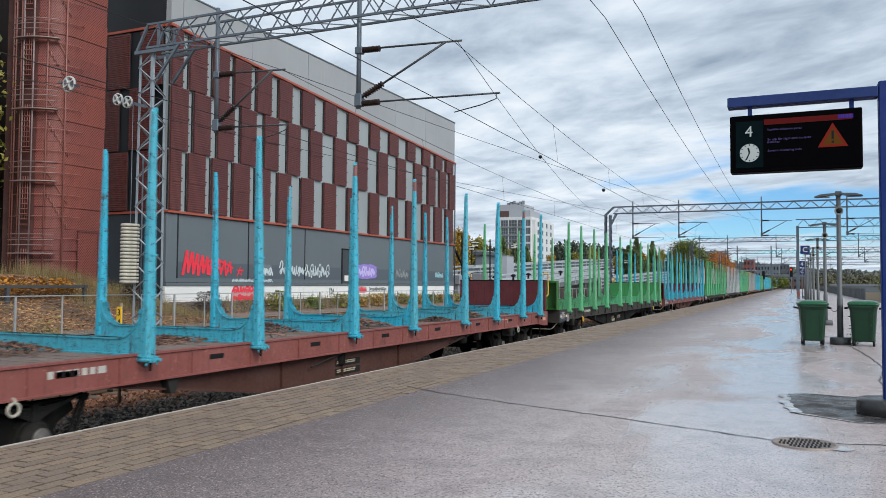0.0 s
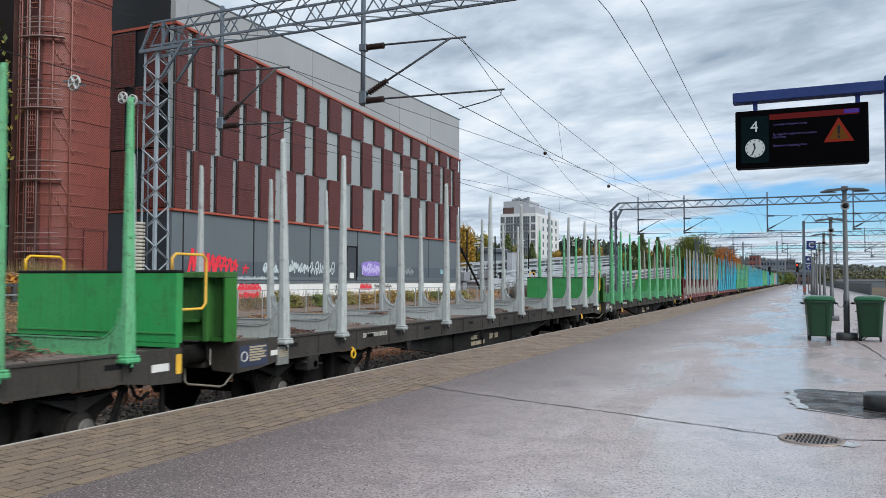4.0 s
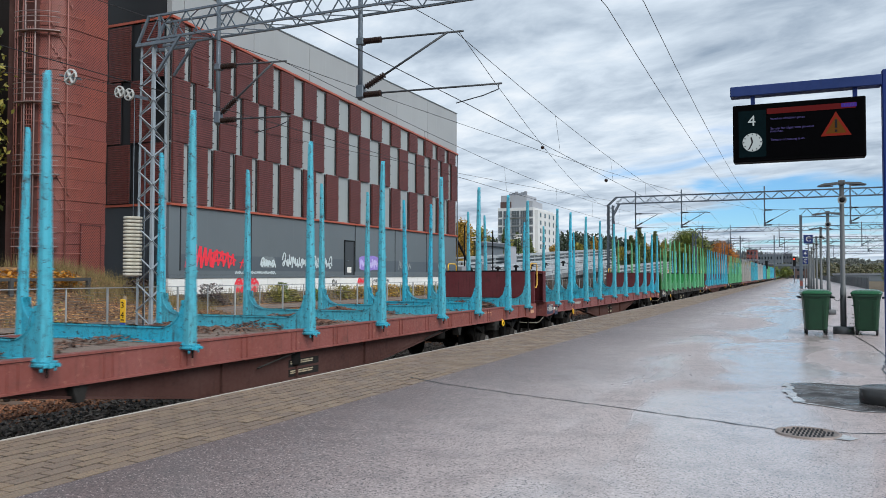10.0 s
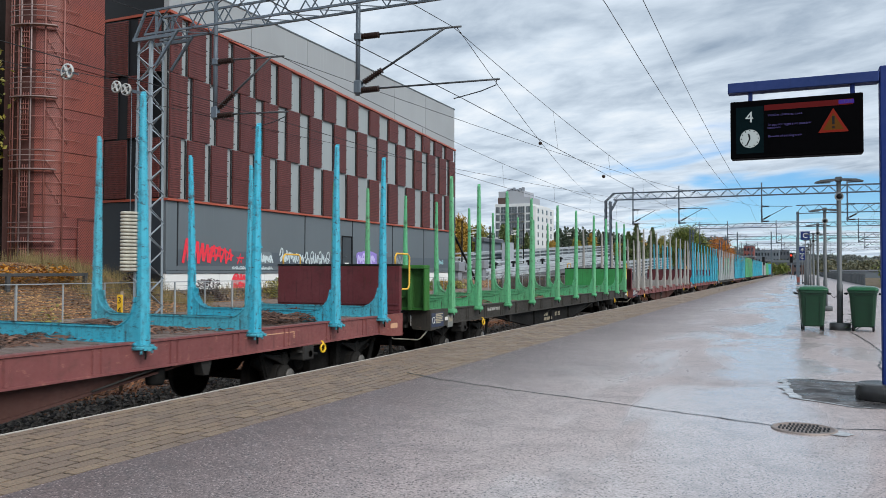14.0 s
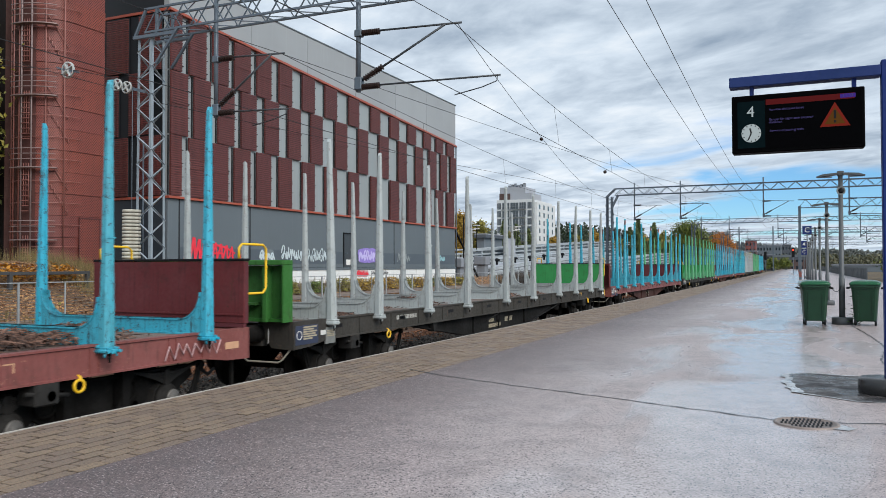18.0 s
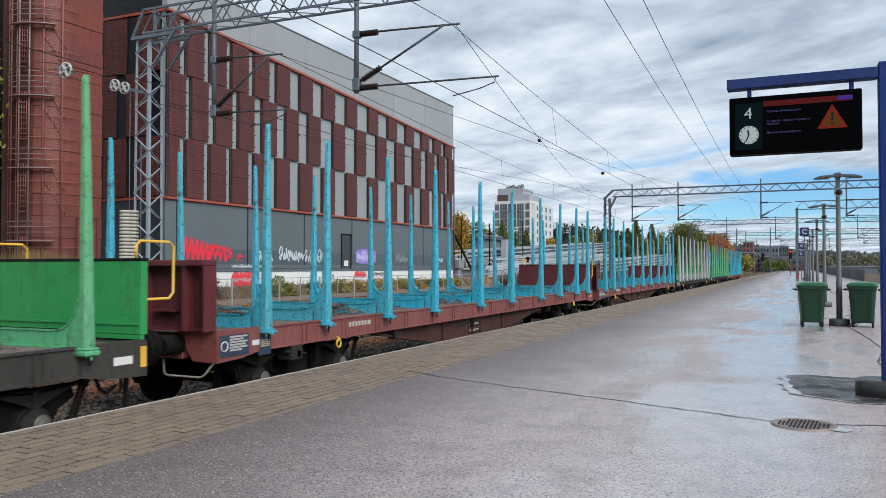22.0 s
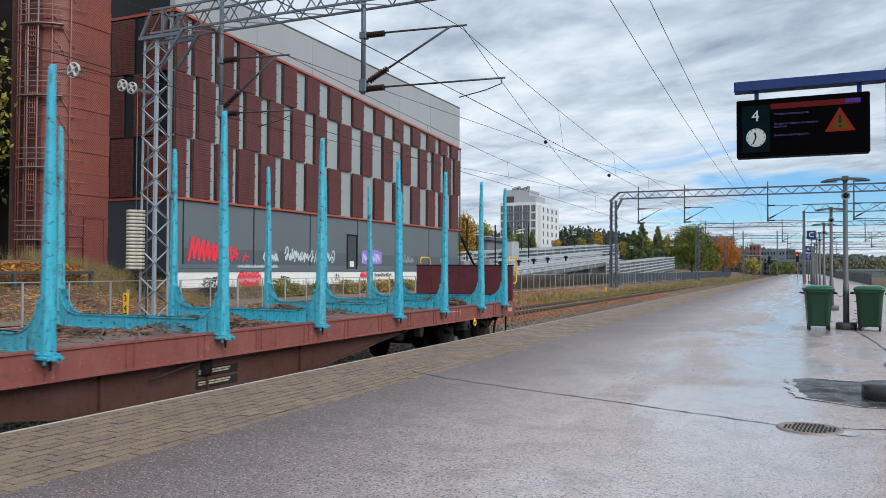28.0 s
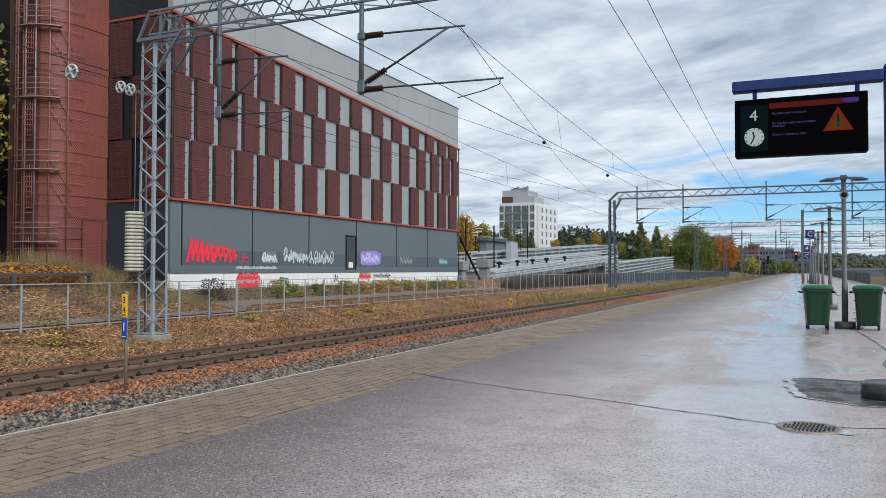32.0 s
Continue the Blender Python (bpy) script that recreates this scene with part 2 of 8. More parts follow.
def paint(name, colour, dirt=(0.08, 0.06, 0.05), wear=0.35, rough=0.5, scale=3.0, chips=None, streak=0.4, metal=0.0, vary=0.12, chip=0.63):
    """Weathered paint on steel: cloudy fading, grime, run-down streaks and, if given, chips of another colour."""
    m = Nodes(name)
    p = m.place("Object")
    big, fine = m.noise(p, scale * 0.5, 5, 0.6), m.noise(p, scale * 9, 4, 0.6)
    col = m.vary(colour, m.random(), 0.015, 0.15, vary * 2)
    col = m.mix(m.ramp(big, 0.35, 0.75, 0, 0.55), col, tuple(min(1, c * 1.25 + 0.02) for c in colour))
    grime = m.math("MULTIPLY", m.ramp(m.noise(p, scale * 1.7, 6, 0.65, 0.4), 0.52, 0.78), wear)
    col = m.mix(grime, col, dirt)
    run = m.noise(m.place("Object", (14, 14, 0.7)), scale, 3, 0.6)
    col = m.mix(m.math("MULTIPLY", m.ramp(run, 0.56, 0.75), streak), col, tuple(c * 0.55 for c in dirt))
    if chips:
        col = m.mix(m.math("MULTIPLY", m.ramp(m.noise(p, scale * 5, 5, 0.7, 0.8), chip, chip + 0.035), 0.9), col, chips)
        scuff = m.noise(m.place("Object", (5, 5, 0.4)), scale * 1.6, 6, 0.72, 0.5)
        col = m.mix(m.math("MULTIPLY", m.ramp(scuff, chip + 0.0, chip + 0.03), 0.85), col, chips)
    m.bump(fine, 0.15, 0.004)
    return m.done(col, m.ramp(fine, 0.3, 0.7, rough - 0.1, rough + 0.18), metal, 0.45 if rough < 0.6 else (0.2 if max(colour) > 0.03 else 0.06))


def plain(name, colour, rough=0.5, metal=0.0, amount=0.2, scale=6.0, space="Object"):
    """A plain coat with a faint cloud and grain."""
    m = Nodes(name)
    p = m.place(space)
    a, b = m.noise(p, scale, 5, 0.6), m.noise(p, scale * 12, 3, 0.5)
    col = m.mix(m.ramp(a, 0.3, 0.75, 0, amount * 2), colour, tuple(c * 0.6 for c in colour))
    m.bump(b, 0.1, 0.003)
    return m.done(col, m.ramp(b, 0.3, 0.7, rough - 0.06, rough + 0.1), metal, 0.5 if max(colour) > 0.03 else 0.2)


def glow(name, colour, strength):
    m = Nodes(name)
    m.put(colour, m.bsdf.inputs["Emission Color"])
    m.bsdf.inputs["Emission Strength"].default_value = strength
    return m.done((0.004, 0.004, 0.004), 0.6, 0.0, 0.08)


# ---------------------------------------------------------------- materials
def asphalt_wet():
    m = Nodes("asphalt_wet")
    p = m.place("World")
    chip = m.n.new("ShaderNodeSeparateColor")
    m.l.new(m.cells(p, 92, "F1", "Color"), chip.inputs[0])
    grit = m.noise(p, 260, 3, 0.65)
    big = m.noise(p, 0.35, 5, 0.55, 0.3)
    across = m.n.new("ShaderNodeSeparateXYZ")
    m.l.new(p, across.inputs[0])
    # paler towards the middle of the platform: sky sheen painted into the colour
    paled = m.ramp(m.math("ADD", across.outputs[0], m.math("MULTIPLY_ADD", big, 2.0, -1.0)), -5.1, -1.6)
    dark = m.mix(paled, (0.052, 0.038, 0.037), (0.335, 0.276, 0.266))
    pale = m.mix(paled, (0.245, 0.183, 0.176), (0.60, 0.505, 0.49))
    col = m.mix(m.ramp(chip.outputs[0], 0.0, 1.0, 0, 1, False), dark, pale)
    col = m.mix(m.ramp(chip.outputs[1], 0.93, 0.96), col, (0.56, 0.47, 0.45))
    col = m.mix(m.ramp(chip.outputs[2], 0.88, 0.96), col, (0.03, 0.027, 0.028))
    col = m.mix(m.ramp(m.noise(p, 2.3, 6, 0.65), 0.42, 0.72, 0, 0.35), col, (0.085, 0.075, 0.078))
    col = m.mix(m.ramp(m.noise(p, 34, 4, 0.75), 0.40, 0.66, 0, 0.38), col, (0.05, 0.041, 0.039))
    # rain film: a trodden lane where water stands in patches drawn out along the platform, a thin damp film elsewhere
    pool = m.noise(m.place("World", (1.0, 0.40, 1.0), (0, 0, radians(-8))), 0.50, 4, 0.55, 0.6)
    lane = m.math("MINIMUM", m.ramp(across.outputs[0], -4.0, -1.3, 0.0, 1.0), m.ramp(across.outputs[0], 0.6, 2.2, 1.0, 0.0))
    rut = m.ramp(m.math("ABSOLUTE", m.math("ADD", across.outputs[0], 0.35)), 0.15, 0.95, 0.10, 0.0)
    pool = m.math("ADD", pool, rut)
    wet = m.math("MULTIPLY", m.ramp(m.math("MULTIPLY_ADD", lane, 0.16, m.math("SUBTRACT", pool, 0.16)), 0.40, 0.60), lane)
    damp = m.math("MULTIPLY", m.ramp(m.noise(p, 1.6, 6, 0.65), 0.30, 0.62, 0.54, 0.68), m.ramp(across.outputs[0], -5.4, -2.4, 0.48, 1.0))
    rough = m.math("SUBTRACT", 0.70, m.math("MULTIPLY", damp, 0.20))
    film = m.math("ADD", wet, m.math("MULTIPLY", damp, 0.43))
    m.put(film, m.bsdf.inputs["Coat Weight"])
    m.put(m.math("SUBTRACT", 0.32, m.math("MULTIPLY", wet, 0.12)), m.bsdf.inputs["Coat Roughness"])
    m.bsdf.inputs["Coat IOR"].default_value = 1.62
    h = m.math("MULTIPLY", m.math("ADD", m.cells(p, 92), m.math("MULTIPLY", grit, 0.6)), m.math("SUBTRACT", 1.0, m.math("MULTIPLY", wet, 0.6)))
    m.bump(h, 0.26, 0.005)
    return m.done(col, rough, 0, 0.4)


def paver_coat(name, each):
    m = Nodes(name)
    p = m.place("World")
    col = m.vary((0.246, 0.178, 0.128), m.random() if each else m.island(), 0.012, 0.16, 0.30)
    col = m.mix(m.ramp(m.noise(p, 0.9, 5, 0.6), 0.45, 0.75, 0, 0.35), col, (0.12, 0.095, 0.075))
    col = m.mix(m.ramp(m.noise(p, 45, 4, 0.7), 0.42, 0.68, 0, 0.7), col, (0.085, 0.066, 0.052))
    col = m.mix(m.ramp(m.noise(p, 170, 2, 0.6), 0.60, 0.72, 0, 0.6), col, (0.36, 0.31, 0.26))
    if each:
        # edges of each stone darkened, painting in the shade of the joints
        e = m.n.new("ShaderNodeSeparateXYZ")
        m.l.new(m.place("Object"), e.inputs[0])
        ex = m.math("SUBTRACT", 0.0775, m.math("ABSOLUTE", e.outputs[0]))
        ey = m.math("SUBTRACT", 0.150, m.math("ABSOLUTE", e.outputs[1]))
        rim = m.math("ADD", m.math("MINIMUM", m.math("MULTIPLY", ex, 0.74), ey), m.math("MULTIPLY_ADD", m.noise(p, 40, 3), 0.008, -0.004))
        col = m.mix(m.ramp(rim, 0.007, 0.015, 0.78, 0.0), col, (0.040, 0.031, 0.023))
    m.bump(m.noise(p, 150, 4, 0.6), 0.5, 0.004)
    return m.done(col, m.ramp(m.noise(p, 2.0, 4), 0.35, 0.7, 0.5, 0.75), 0, 0.3)


def soil():
    """Trackside ground: stones and dust near the rails, leaf litter and dry grass up the bank."""
    m = Nodes("trackside_ground")
    p = m.place("World")
    s = m.n.new("ShaderNodeSeparateXYZ")
    m.l.new(p, s.inputs[0])
    cell = m.n.new("ShaderNodeSeparateColor")
    m.l.new(m.cells(p, 19, "F1", "Color"), cell.inputs[0])
    stones = m.mix(cell.outputs[0], (0.07, 0.04, 0.03), (0.31, 0.19, 0.13))
    leafc = m.n.new("ShaderNodeSeparateColor")
    m.l.new(m.cells(p, 15, "F1", "Color"), leafc.inputs[0])
    litter = m.mix(leafc.outputs[1], (0.05, 0.022, 0.012), (0.37, 0.19, 0.088))
    litter = m.mix(m.ramp(leafc.outputs[2], 0.8, 0.9), litter, (0.62, 0.36, 0.13))
    wob = m.math("MULTIPLY_ADD", m.noise(p, 0.5, 5), 5.0, -2.5)
    bank = m.ramp(m.math("ADD", s.outputs[0], wob), -15.6, -17.8)
    col = m.mix(bank, stones, litter)
    grass = m.ramp(m.noise(p, 0.25, 5, 0.6), 0.52, 0.62)
    col = m.mix(m.math("MULTIPLY", m.math("MULTIPLY", grass, bank), 0.35), col, (0.15, 0.12, 0.045))
    col = m.mix(m.ramp(m.noise(p, 0.7, 4), 0.42, 0.66, 0, 0.6), col, (0.055, 0.034, 0.022))
    beyond = m.ramp(s.outputs[1], 70.0, 130.0)
    col = m.mix(m.math("MULTIPLY", beyond, 0.8), col, m.mix(m.ramp(m.noise(p, 0.3, 5), 0.4, 0.6), (0.05, 0.044, 0.022), (0.13, 0.095, 0.042)))
    far = m.ramp(m.math("ABSOLUTE", s.outputs[0]), 70.0, 140.0)
    col = m.mix(far, col, (0.06, 0.075, 0.03))
    m.bump(m.math("ADD", m.cells(p, 14), m.noise(p, 40, 3)), 0.8, 0.03)
    return m.done(col, 0.85)


def leafy(name, a, b, rough=0.6):
    m = Nodes(name)
    v = m.island()
    col = m.mix(v, a, b)
    col = m.mix(m.ramp(m.noise(m.place("World"), 0.8, 4), 0.35, 0.7, 0, 0.5), col, tuple(c * 0.5 for c in a))
    return m.done(col, rough)


def stony(name, a, b, rough=0.8):
    m = Nodes(name)
    p = m.place("World")
    col = m.mix(m.island(), a, b)
    col = m.mix(m.ramp(m.noise(p, 30, 4), 0.35, 0.75, 0, 0.5), col, tuple(c * 0.55 for c in a))
    m.bump(m.noise(p, 90, 3), 0.4, 0.004)
    return m.done(col, rough)


def mesh_metal(name, colour, hole=34.0, dark=0.25, bands=0.0, slant=False):
    """Perforated or corrugated metal sheet: rows of small dark holes, faint joints."""
    m = Nodes(name)
    p = m.place("World")
    s = m.n.new("ShaderNodeSeparateXYZ")
    m.l.new(p, s.inputs[0])
    along = m.math("ADD", s.outputs[0], s.outputs[1])
    wave = m.math("MULTIPLY", m.math("SINE", m.math("MULTIPLY", along, hole * 1.4)), m.math("SINE", m.math("MULTIPLY", s.outputs[2], hole)))
    if slant:
        u, v = m.math("MULTIPLY", along, hole), m.math("MULTIPLY", s.outputs[2], hole * 0.75)
        wave = m.math("MULTIPLY", m.math("SINE", m.math("ADD", u, v)), m.math("SINE", m.math("SUBTRACT", u, v)))
    holes = m.ramp(m.math("ABSOLUTE", wave), 0.25, 0.7)
    col = m.vary(colour, m.random(), 0.01, 0.1, 0.18)
    col = m.mix(m.ramp(m.noise(p, 0.6, 5), 0.35, 0.7, 0, 0.5), col, tuple(c * 0.72 for c in colour))
    col = m.mix(m.math("MULTIPLY", holes, 1 - dark), col, tuple(c * dark for c in colour))
    if bands:
        seam = m.ramp(m.math("ABSOLUTE", m.math("SINE", m.math("MULTIPLY", s.outputs[2], bands))), 0.0, 0.035, 1, 0)
        col = m.mix(m.math("MULTIPLY", seam, 0.6), col, tuple(c * 0.3 for c in colour))
    m.bump(holes, -0.5, 0.01)
    return m.done(col, 0.55, 0.0)


def facade(name, colour, rough=0.45):
    m = Nodes(name)
    p = m.place("World")
    col = m.vary(colour, m.random(), 0.0, 0.1, 0.07)
    col = m.mix(m.ramp(m.noise(p, 0.25, 5), 0.35, 0.7, 0, 0.35), col, tuple(c * 0.8 for c in colour))
    run = m.noise(m.place("World", (3, 3, 0.15)), 2.0, 4)
    col = m.mix(m.ramp(run, 0.55, 0.8, 0, 0.3), col, tuple(c * 1.3 for c in colour))
    m.bump(m.noise(p, 30, 3), 0.06, 0.004)
    return m.done(col, rough)


ASPHALT, PAVER, PAVERFAR, SOIL = asphalt_wet(), paver_coat("concrete_paver", True), paver_coat("concrete_paver_joined", False), soil()
BLUE = paint("stake_paint_blue", (0.046, 0.345, 0.460), (0.03, 0.05, 0.055), 0.75, 0.45, 3.0, (0.03, 0.024, 0.022), 0.75, 0.0, 0.12, 0.585)
GREEN = paint("stake_paint_green", (0.100, 0.355, 0.165), (0.035, 0.05, 0.025), 0.7, 0.45, 3.0, (0.04, 0.04, 0.028), 0.7, 0.0, 0.12, 0.60)
BOARDGREEN = paint("board_paint_green", (0.030, 0.24, 0.06), (0.04, 0.07, 0.02), 0.5, 0.5, 2.0, (0.04, 0.12, 0.03), 0.5)
OLIVE = paint("board_paint_olive", (0.040, 0.135, 0.030), (0.03, 0.04, 0.015), 0.6, 0.6, 2.0, None, 0.6)
SILVER = paint("stake_paint_silver", (0.34, 0.365, 0.36), (0.11, 0.10, 0.09), 0.65, 0.45, 3.0, (0.16, 0.12, 0.10), 0.5)
GREYST = paint("stake_paint_grey", (0.29, 0.28, 0.258), (0.10, 0.085, 0.075), 0.6, 0.5, 3.0, (0.14, 0.11, 0.09), 0.5)
REDWALL = paint("board_red_oxide", (0.105, 0.023, 0.027), (0.04, 0.022, 0.02), 0.6, 0.6, 2.0, (0.07, 0.03, 0.02), 0.55)
REDOX = paint("wagon_red_oxide", (0.145, 0.036, 0.034), (0.05, 0.03, 0.025), 0.6, 0.6, 2.0, (0.10, 0.045, 0.03), 0.55)
BLACKST = paint("wagon_dark_grey", (0.040, 0.036, 0.031), (0.018, 0.02, 0.018), 0.6, 0.65, 2.0, (0.09, 0.06, 0.045), 0.5)
GREENBLACK = paint("wagon_green_black", (0.030, 0.038, 0.036), (0.02, 0.018, 0.016), 0.6, 0.6, 2.0, (0.07, 0.06, 0.05), 0.5)
RUSTGEAR = paint("bogie_rust_red", (0.075, 0.034, 0.027), (0.02, 0.014, 0.012), 0.8, 0.8, 4.0, (0.03, 0.024, 0.02), 0.7)
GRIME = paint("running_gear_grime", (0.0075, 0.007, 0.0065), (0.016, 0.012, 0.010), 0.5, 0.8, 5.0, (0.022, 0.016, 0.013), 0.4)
DECK = paint("deck_timber", (0.17, 0.13, 0.11), (0.045, 0.03, 0.022), 0.7, 0.8, 3.0, (0.06, 0.04, 0.03), 0.3)
BARK = leafy("bark_litter", (0.018, 0.010, 0.008), (0.27, 0.145, 0.100), 0.9)
YELLOW = paint("signal_yellow", (0.72, 0.42, 0.02), (0.15, 0.1, 0.03), 0.3, 0.45, 4.0, None, 0.2)
WHITE = paint("old_white", (0.66, 0.65, 0.62), (0.25, 0.22, 0.19), 0.5, 0.6, 4.0, None, 0.3)
BLACK = plain("black_paint", (0.008, 0.008, 0.009), 0.6)
MASTGALV = paint("mast_galvanised", (0.24, 0.28, 0.31), (0.10, 0.11, 0.12), 0.5, 0.5, 2.0, None, 0.3)
GALV = paint("galvanised_steel", (0.11, 0.135, 0.16), (0.045, 0.055, 0.065), 0.5, 0.45, 2.0, None, 0.3, 0.35)
FENCE = paint("fence_zinc", (0.34, 0.36, 0.37), (0.18, 0.18, 0.18), 0.5, 0.5, 2.0, None, 0.3, 0.3)
RAIL = paint("rail_steel_rust", (0.150, 0.098, 0.062), (0.05, 0.036, 0.027), 0.5, 0.55, 5.0, None, 0.2, 0.3)
RAILTOP = plain("rail_head_bright", (0.22, 0.20, 0.19), 0.35, 0.8)
CONC = paint("concrete", (0.25, 0.22, 0.185), (0.16, 0.14, 0.12), 0.5, 0.8, 1.5, None, 0.35)
PLINTH = facade("plinth_concrete", (0.78, 0.78, 0.76), 0.7)
CLAD = mesh_metal("cladding_red_brown", (0.146, 0.040, 0.036), 30, 0.20)
TOWERRED = mesh_metal("tower_red_mesh", (0.262, 0.068, 0.051), 34, 0.10, 3.49, True)
LIGHTGREY = facade("panel_light_grey", (0.285, 0.315, 0.32))
PARAPET = facade("parapet_light_grey", (0.305, 0.318, 0.325))
DARKGREY = facade("panel_dark_grey", (0.118, 0.138, 0.152), 0.4)
# end wall's copy of the panel grey, darkened because less light reaches it
ENDSHADE = facade("end_panel_shaded", (0.026, 0.033, 0.042), 0.5)
BANDGREY = facade("panel_repainted_grey", (0.086, 0.104, 0.124), 0.45)
DOORGREY = facade("door_slate_grey", (0.045, 0.052, 0.060), 0.45)
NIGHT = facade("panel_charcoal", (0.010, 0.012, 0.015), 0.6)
TRIM = plain("trim_orange_red", (0.36, 0.080, 0.046), 0.5)
NAVY = paint("sign_navy_blue", (0.010, 0.027, 0.135), (0.01, 0.02, 0.06), 0.3, 0.62, 2.0, None, 0.2)
GLASS = plain("window_dark_glass", (0.02, 0.026, 0.032), 0.08)
BINGREEN = plain("bin_green_plastic", (0.003, 0.040, 0.015), 0.42, 0, 0.25)
BINLID = plain("bin_lid_green", (0.010, 0.095, 0.036), 0.22, 0, 0.15)
RUBBER = plain("black_rubber", (0.016, 0.016, 0.017), 0.7)
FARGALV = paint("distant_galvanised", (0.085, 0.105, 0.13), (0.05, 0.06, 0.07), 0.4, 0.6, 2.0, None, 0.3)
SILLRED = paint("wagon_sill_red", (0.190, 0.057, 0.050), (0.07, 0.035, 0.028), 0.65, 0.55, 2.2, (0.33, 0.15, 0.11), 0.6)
# red and grey darkened to hold the shade under wagons and on the tower
SHADERED = paint("shaded_red_brown", (0.068, 0.030, 0.024), (0.018, 0.011, 0.010), 0.5, 0.8, 2.0, None, 0.4)
SHADEGREY = paint("shaded_dark_grey", (0.014, 0.0135, 0.013), (0.01, 0.009, 0.008), 0.5, 0.8, 2.0, None, 0.4)
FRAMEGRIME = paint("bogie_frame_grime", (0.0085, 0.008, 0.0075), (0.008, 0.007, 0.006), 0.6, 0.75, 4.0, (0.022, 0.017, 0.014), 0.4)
AXLEGREY = paint("axle_box_grime", (0.027, 0.0255, 0.024), (0.009, 0.008, 0.007), 0.6, 0.7, 4.0, (0.05, 0.04, 0.03), 0.4)
POLETAN = paint("pole_weathered_tan", (0.20, 0.155, 0.115), (0.09, 0.06, 0.04), 0.6, 0.7, 4.0, None, 0.3)
LAMPGREY = plain("lamp_post_grey", (0.092, 0.100, 0.105), 0.5, 0.0)
CASTIRON = plain("cast_iron", (0.27, 0.22, 0.195), 0.5, 0.2)
TAR = plain("tar_seam", (0.012, 0.012, 0.013), 0.35)
WHITEWALL = facade("render_white", (0.62, 0.63, 0.63), 0.7)

# ---------------------------------------------------------------- ground, platform, tracks
EDGE, SEAM = -6.85, -4.98            # platform edge; joint between pavers and asphalt
T1, T2 = -9.15, -13.80               # track centres
R1, R2 = -0.72, -0.55                # rail tops
rng = random.Random(7)
nrg = np.random.default_rng(11)


def smooth(a, b, v):
    v = min(1.0, max(0.0, (v - a) / (b - a)))
    return v * v * (3 - 2 * v)


PROFILE = [(-3000, 6), (-400, 6), (-120, 3.5), (-45, 1.2), (-26.2, 0.62), (-25.2, 0.5), (-24.3, 0.02), (-21.6, -0.06), (-20.1, -0.22),
           (-19.0, -0.52), (-17.4, -0.70), (-15.6, -0.72), (-15.2, -0.74), (-15.0, -0.775), (-12.6, -0.775), (-12.3, -0.74), (-11.4, -0.735), (-10.6, -0.86), (-7.6, -0.88),
           (-6.8, -0.95), (7.1, -0.95), (8.2, -0.8), (30, -0.8), (120, -1.5), (3000, -1.5)]


def ground_z(x, y):
    z = np.interp(x, [p[0] for p in PROFILE], [p[1] for p in PROFILE])
    if x < -19.5:
        z += 1.15 * smooth(-20.2, -25.5, x) * smooth(27.5, 21.0, y)
    return float(z)


def build_ground():
    xs = sorted(set([-3000, -1200, -500, -250, -120, -80, -60, -45, -38, -33, -30, -28] + [round(-27 + 0.5 * i, 2) for i in range(42)] + [-6.3, 0, 7.1, 8.2, 12, 20, 40, 120, 500, 3000]))
    ys = [-400, -150, -60, -20, 0] + [2 + 1.0 * i for i in range(70)] + [75, 80, 90, 100, 115, 130, 160, 200, 260, 350, 500, 800, 1500, 4000]
    b = Build()
    v = []
    for y in ys:
        for x in xs:
            n = noise.noise(Vector((x * 0.6, y * 0.6, 3.1))) * 0.05 if -27 < x < -15 and y < 75 else 0.0
            v.append((x, y, ground_z(x, y) + n))
    w = len(xs)
    b.add(v, [(j * w + i, j * w + i + 1, (j + 1) * w + i + 1, (j + 1) * w + i) for j in range(len(ys) - 1) for i in range(w - 1)], True)
    solid("ground", b, SOIL, "stony trackside ground with fallen leaves and dry grass", "ground", kind="structure")


def build_platform():
    b = Build()
    b.box(SEAM, -80, -1.0, 7.0, 420, 0.0)
    plat = solid("platform", b, ASPHALT, "wet grey asphalt railway platform", "platform", kind="structure")
    b = Build().box(EDGE + 0.066, -80, -1.0, SEAM, 420, -0.05)
    part("paving_bed", b, BEDSAND, plat)
    b = Build()
    y = -80.0
    while y < 420:
        b.box(EDGE + 0.050, y, -0.30, EDGE + 0.062, y + 1.993, 0.008, None, 0.006)
        y += 2.0
    part("edge_stone", b, EDGEPALE, plat, "pale concrete platform edge")
    b = Build().box(EDGE + 0.03, -80, -1.0, EDGE + 0.062, 420, -0.305)
    part("platform_wall", b, CONC, plat)
    return plat


def ribbon(pts, w, z, seed=1, step=0.12, jit=0.02):
    """A meandering crack or seam on flat ground."""
    r = random.Random(seed)
    fine = []
    for (x0, y0), (x1, y1) in zip(pts, pts[1:]):
        n = max(1, int(math.hypot(x1 - x0, y1 - y0) / step))
        for i in range(n):
            fine.append((x0 + (x1 - x0) * i / n + r.uniform(-jit, jit), y0 + (y1 - y0) * i / n + r.uniform(-jit, jit)))
    fine.append(pts[-1])
    b = Build()
    v = []
    for i, (x, y) in enumerate(fine):
        a, c = fine[max(0, i - 1)], fine[min(len(fine) - 1, i + 1)]
        d = Vector((c[0] - a[0], c[1] - a[1])).normalized()
        k = w * r.uniform(0.5, 1.2) / 2
        v += [(x - d.y * k, y + d.x * k, z), (x + d.y * k, y - d.x * k, z)]
    b.add(v, [(2 * i, 2 * i + 1, 2 * i + 3, 2 * i + 2) for i in range(len(fine) - 1)])
    return b


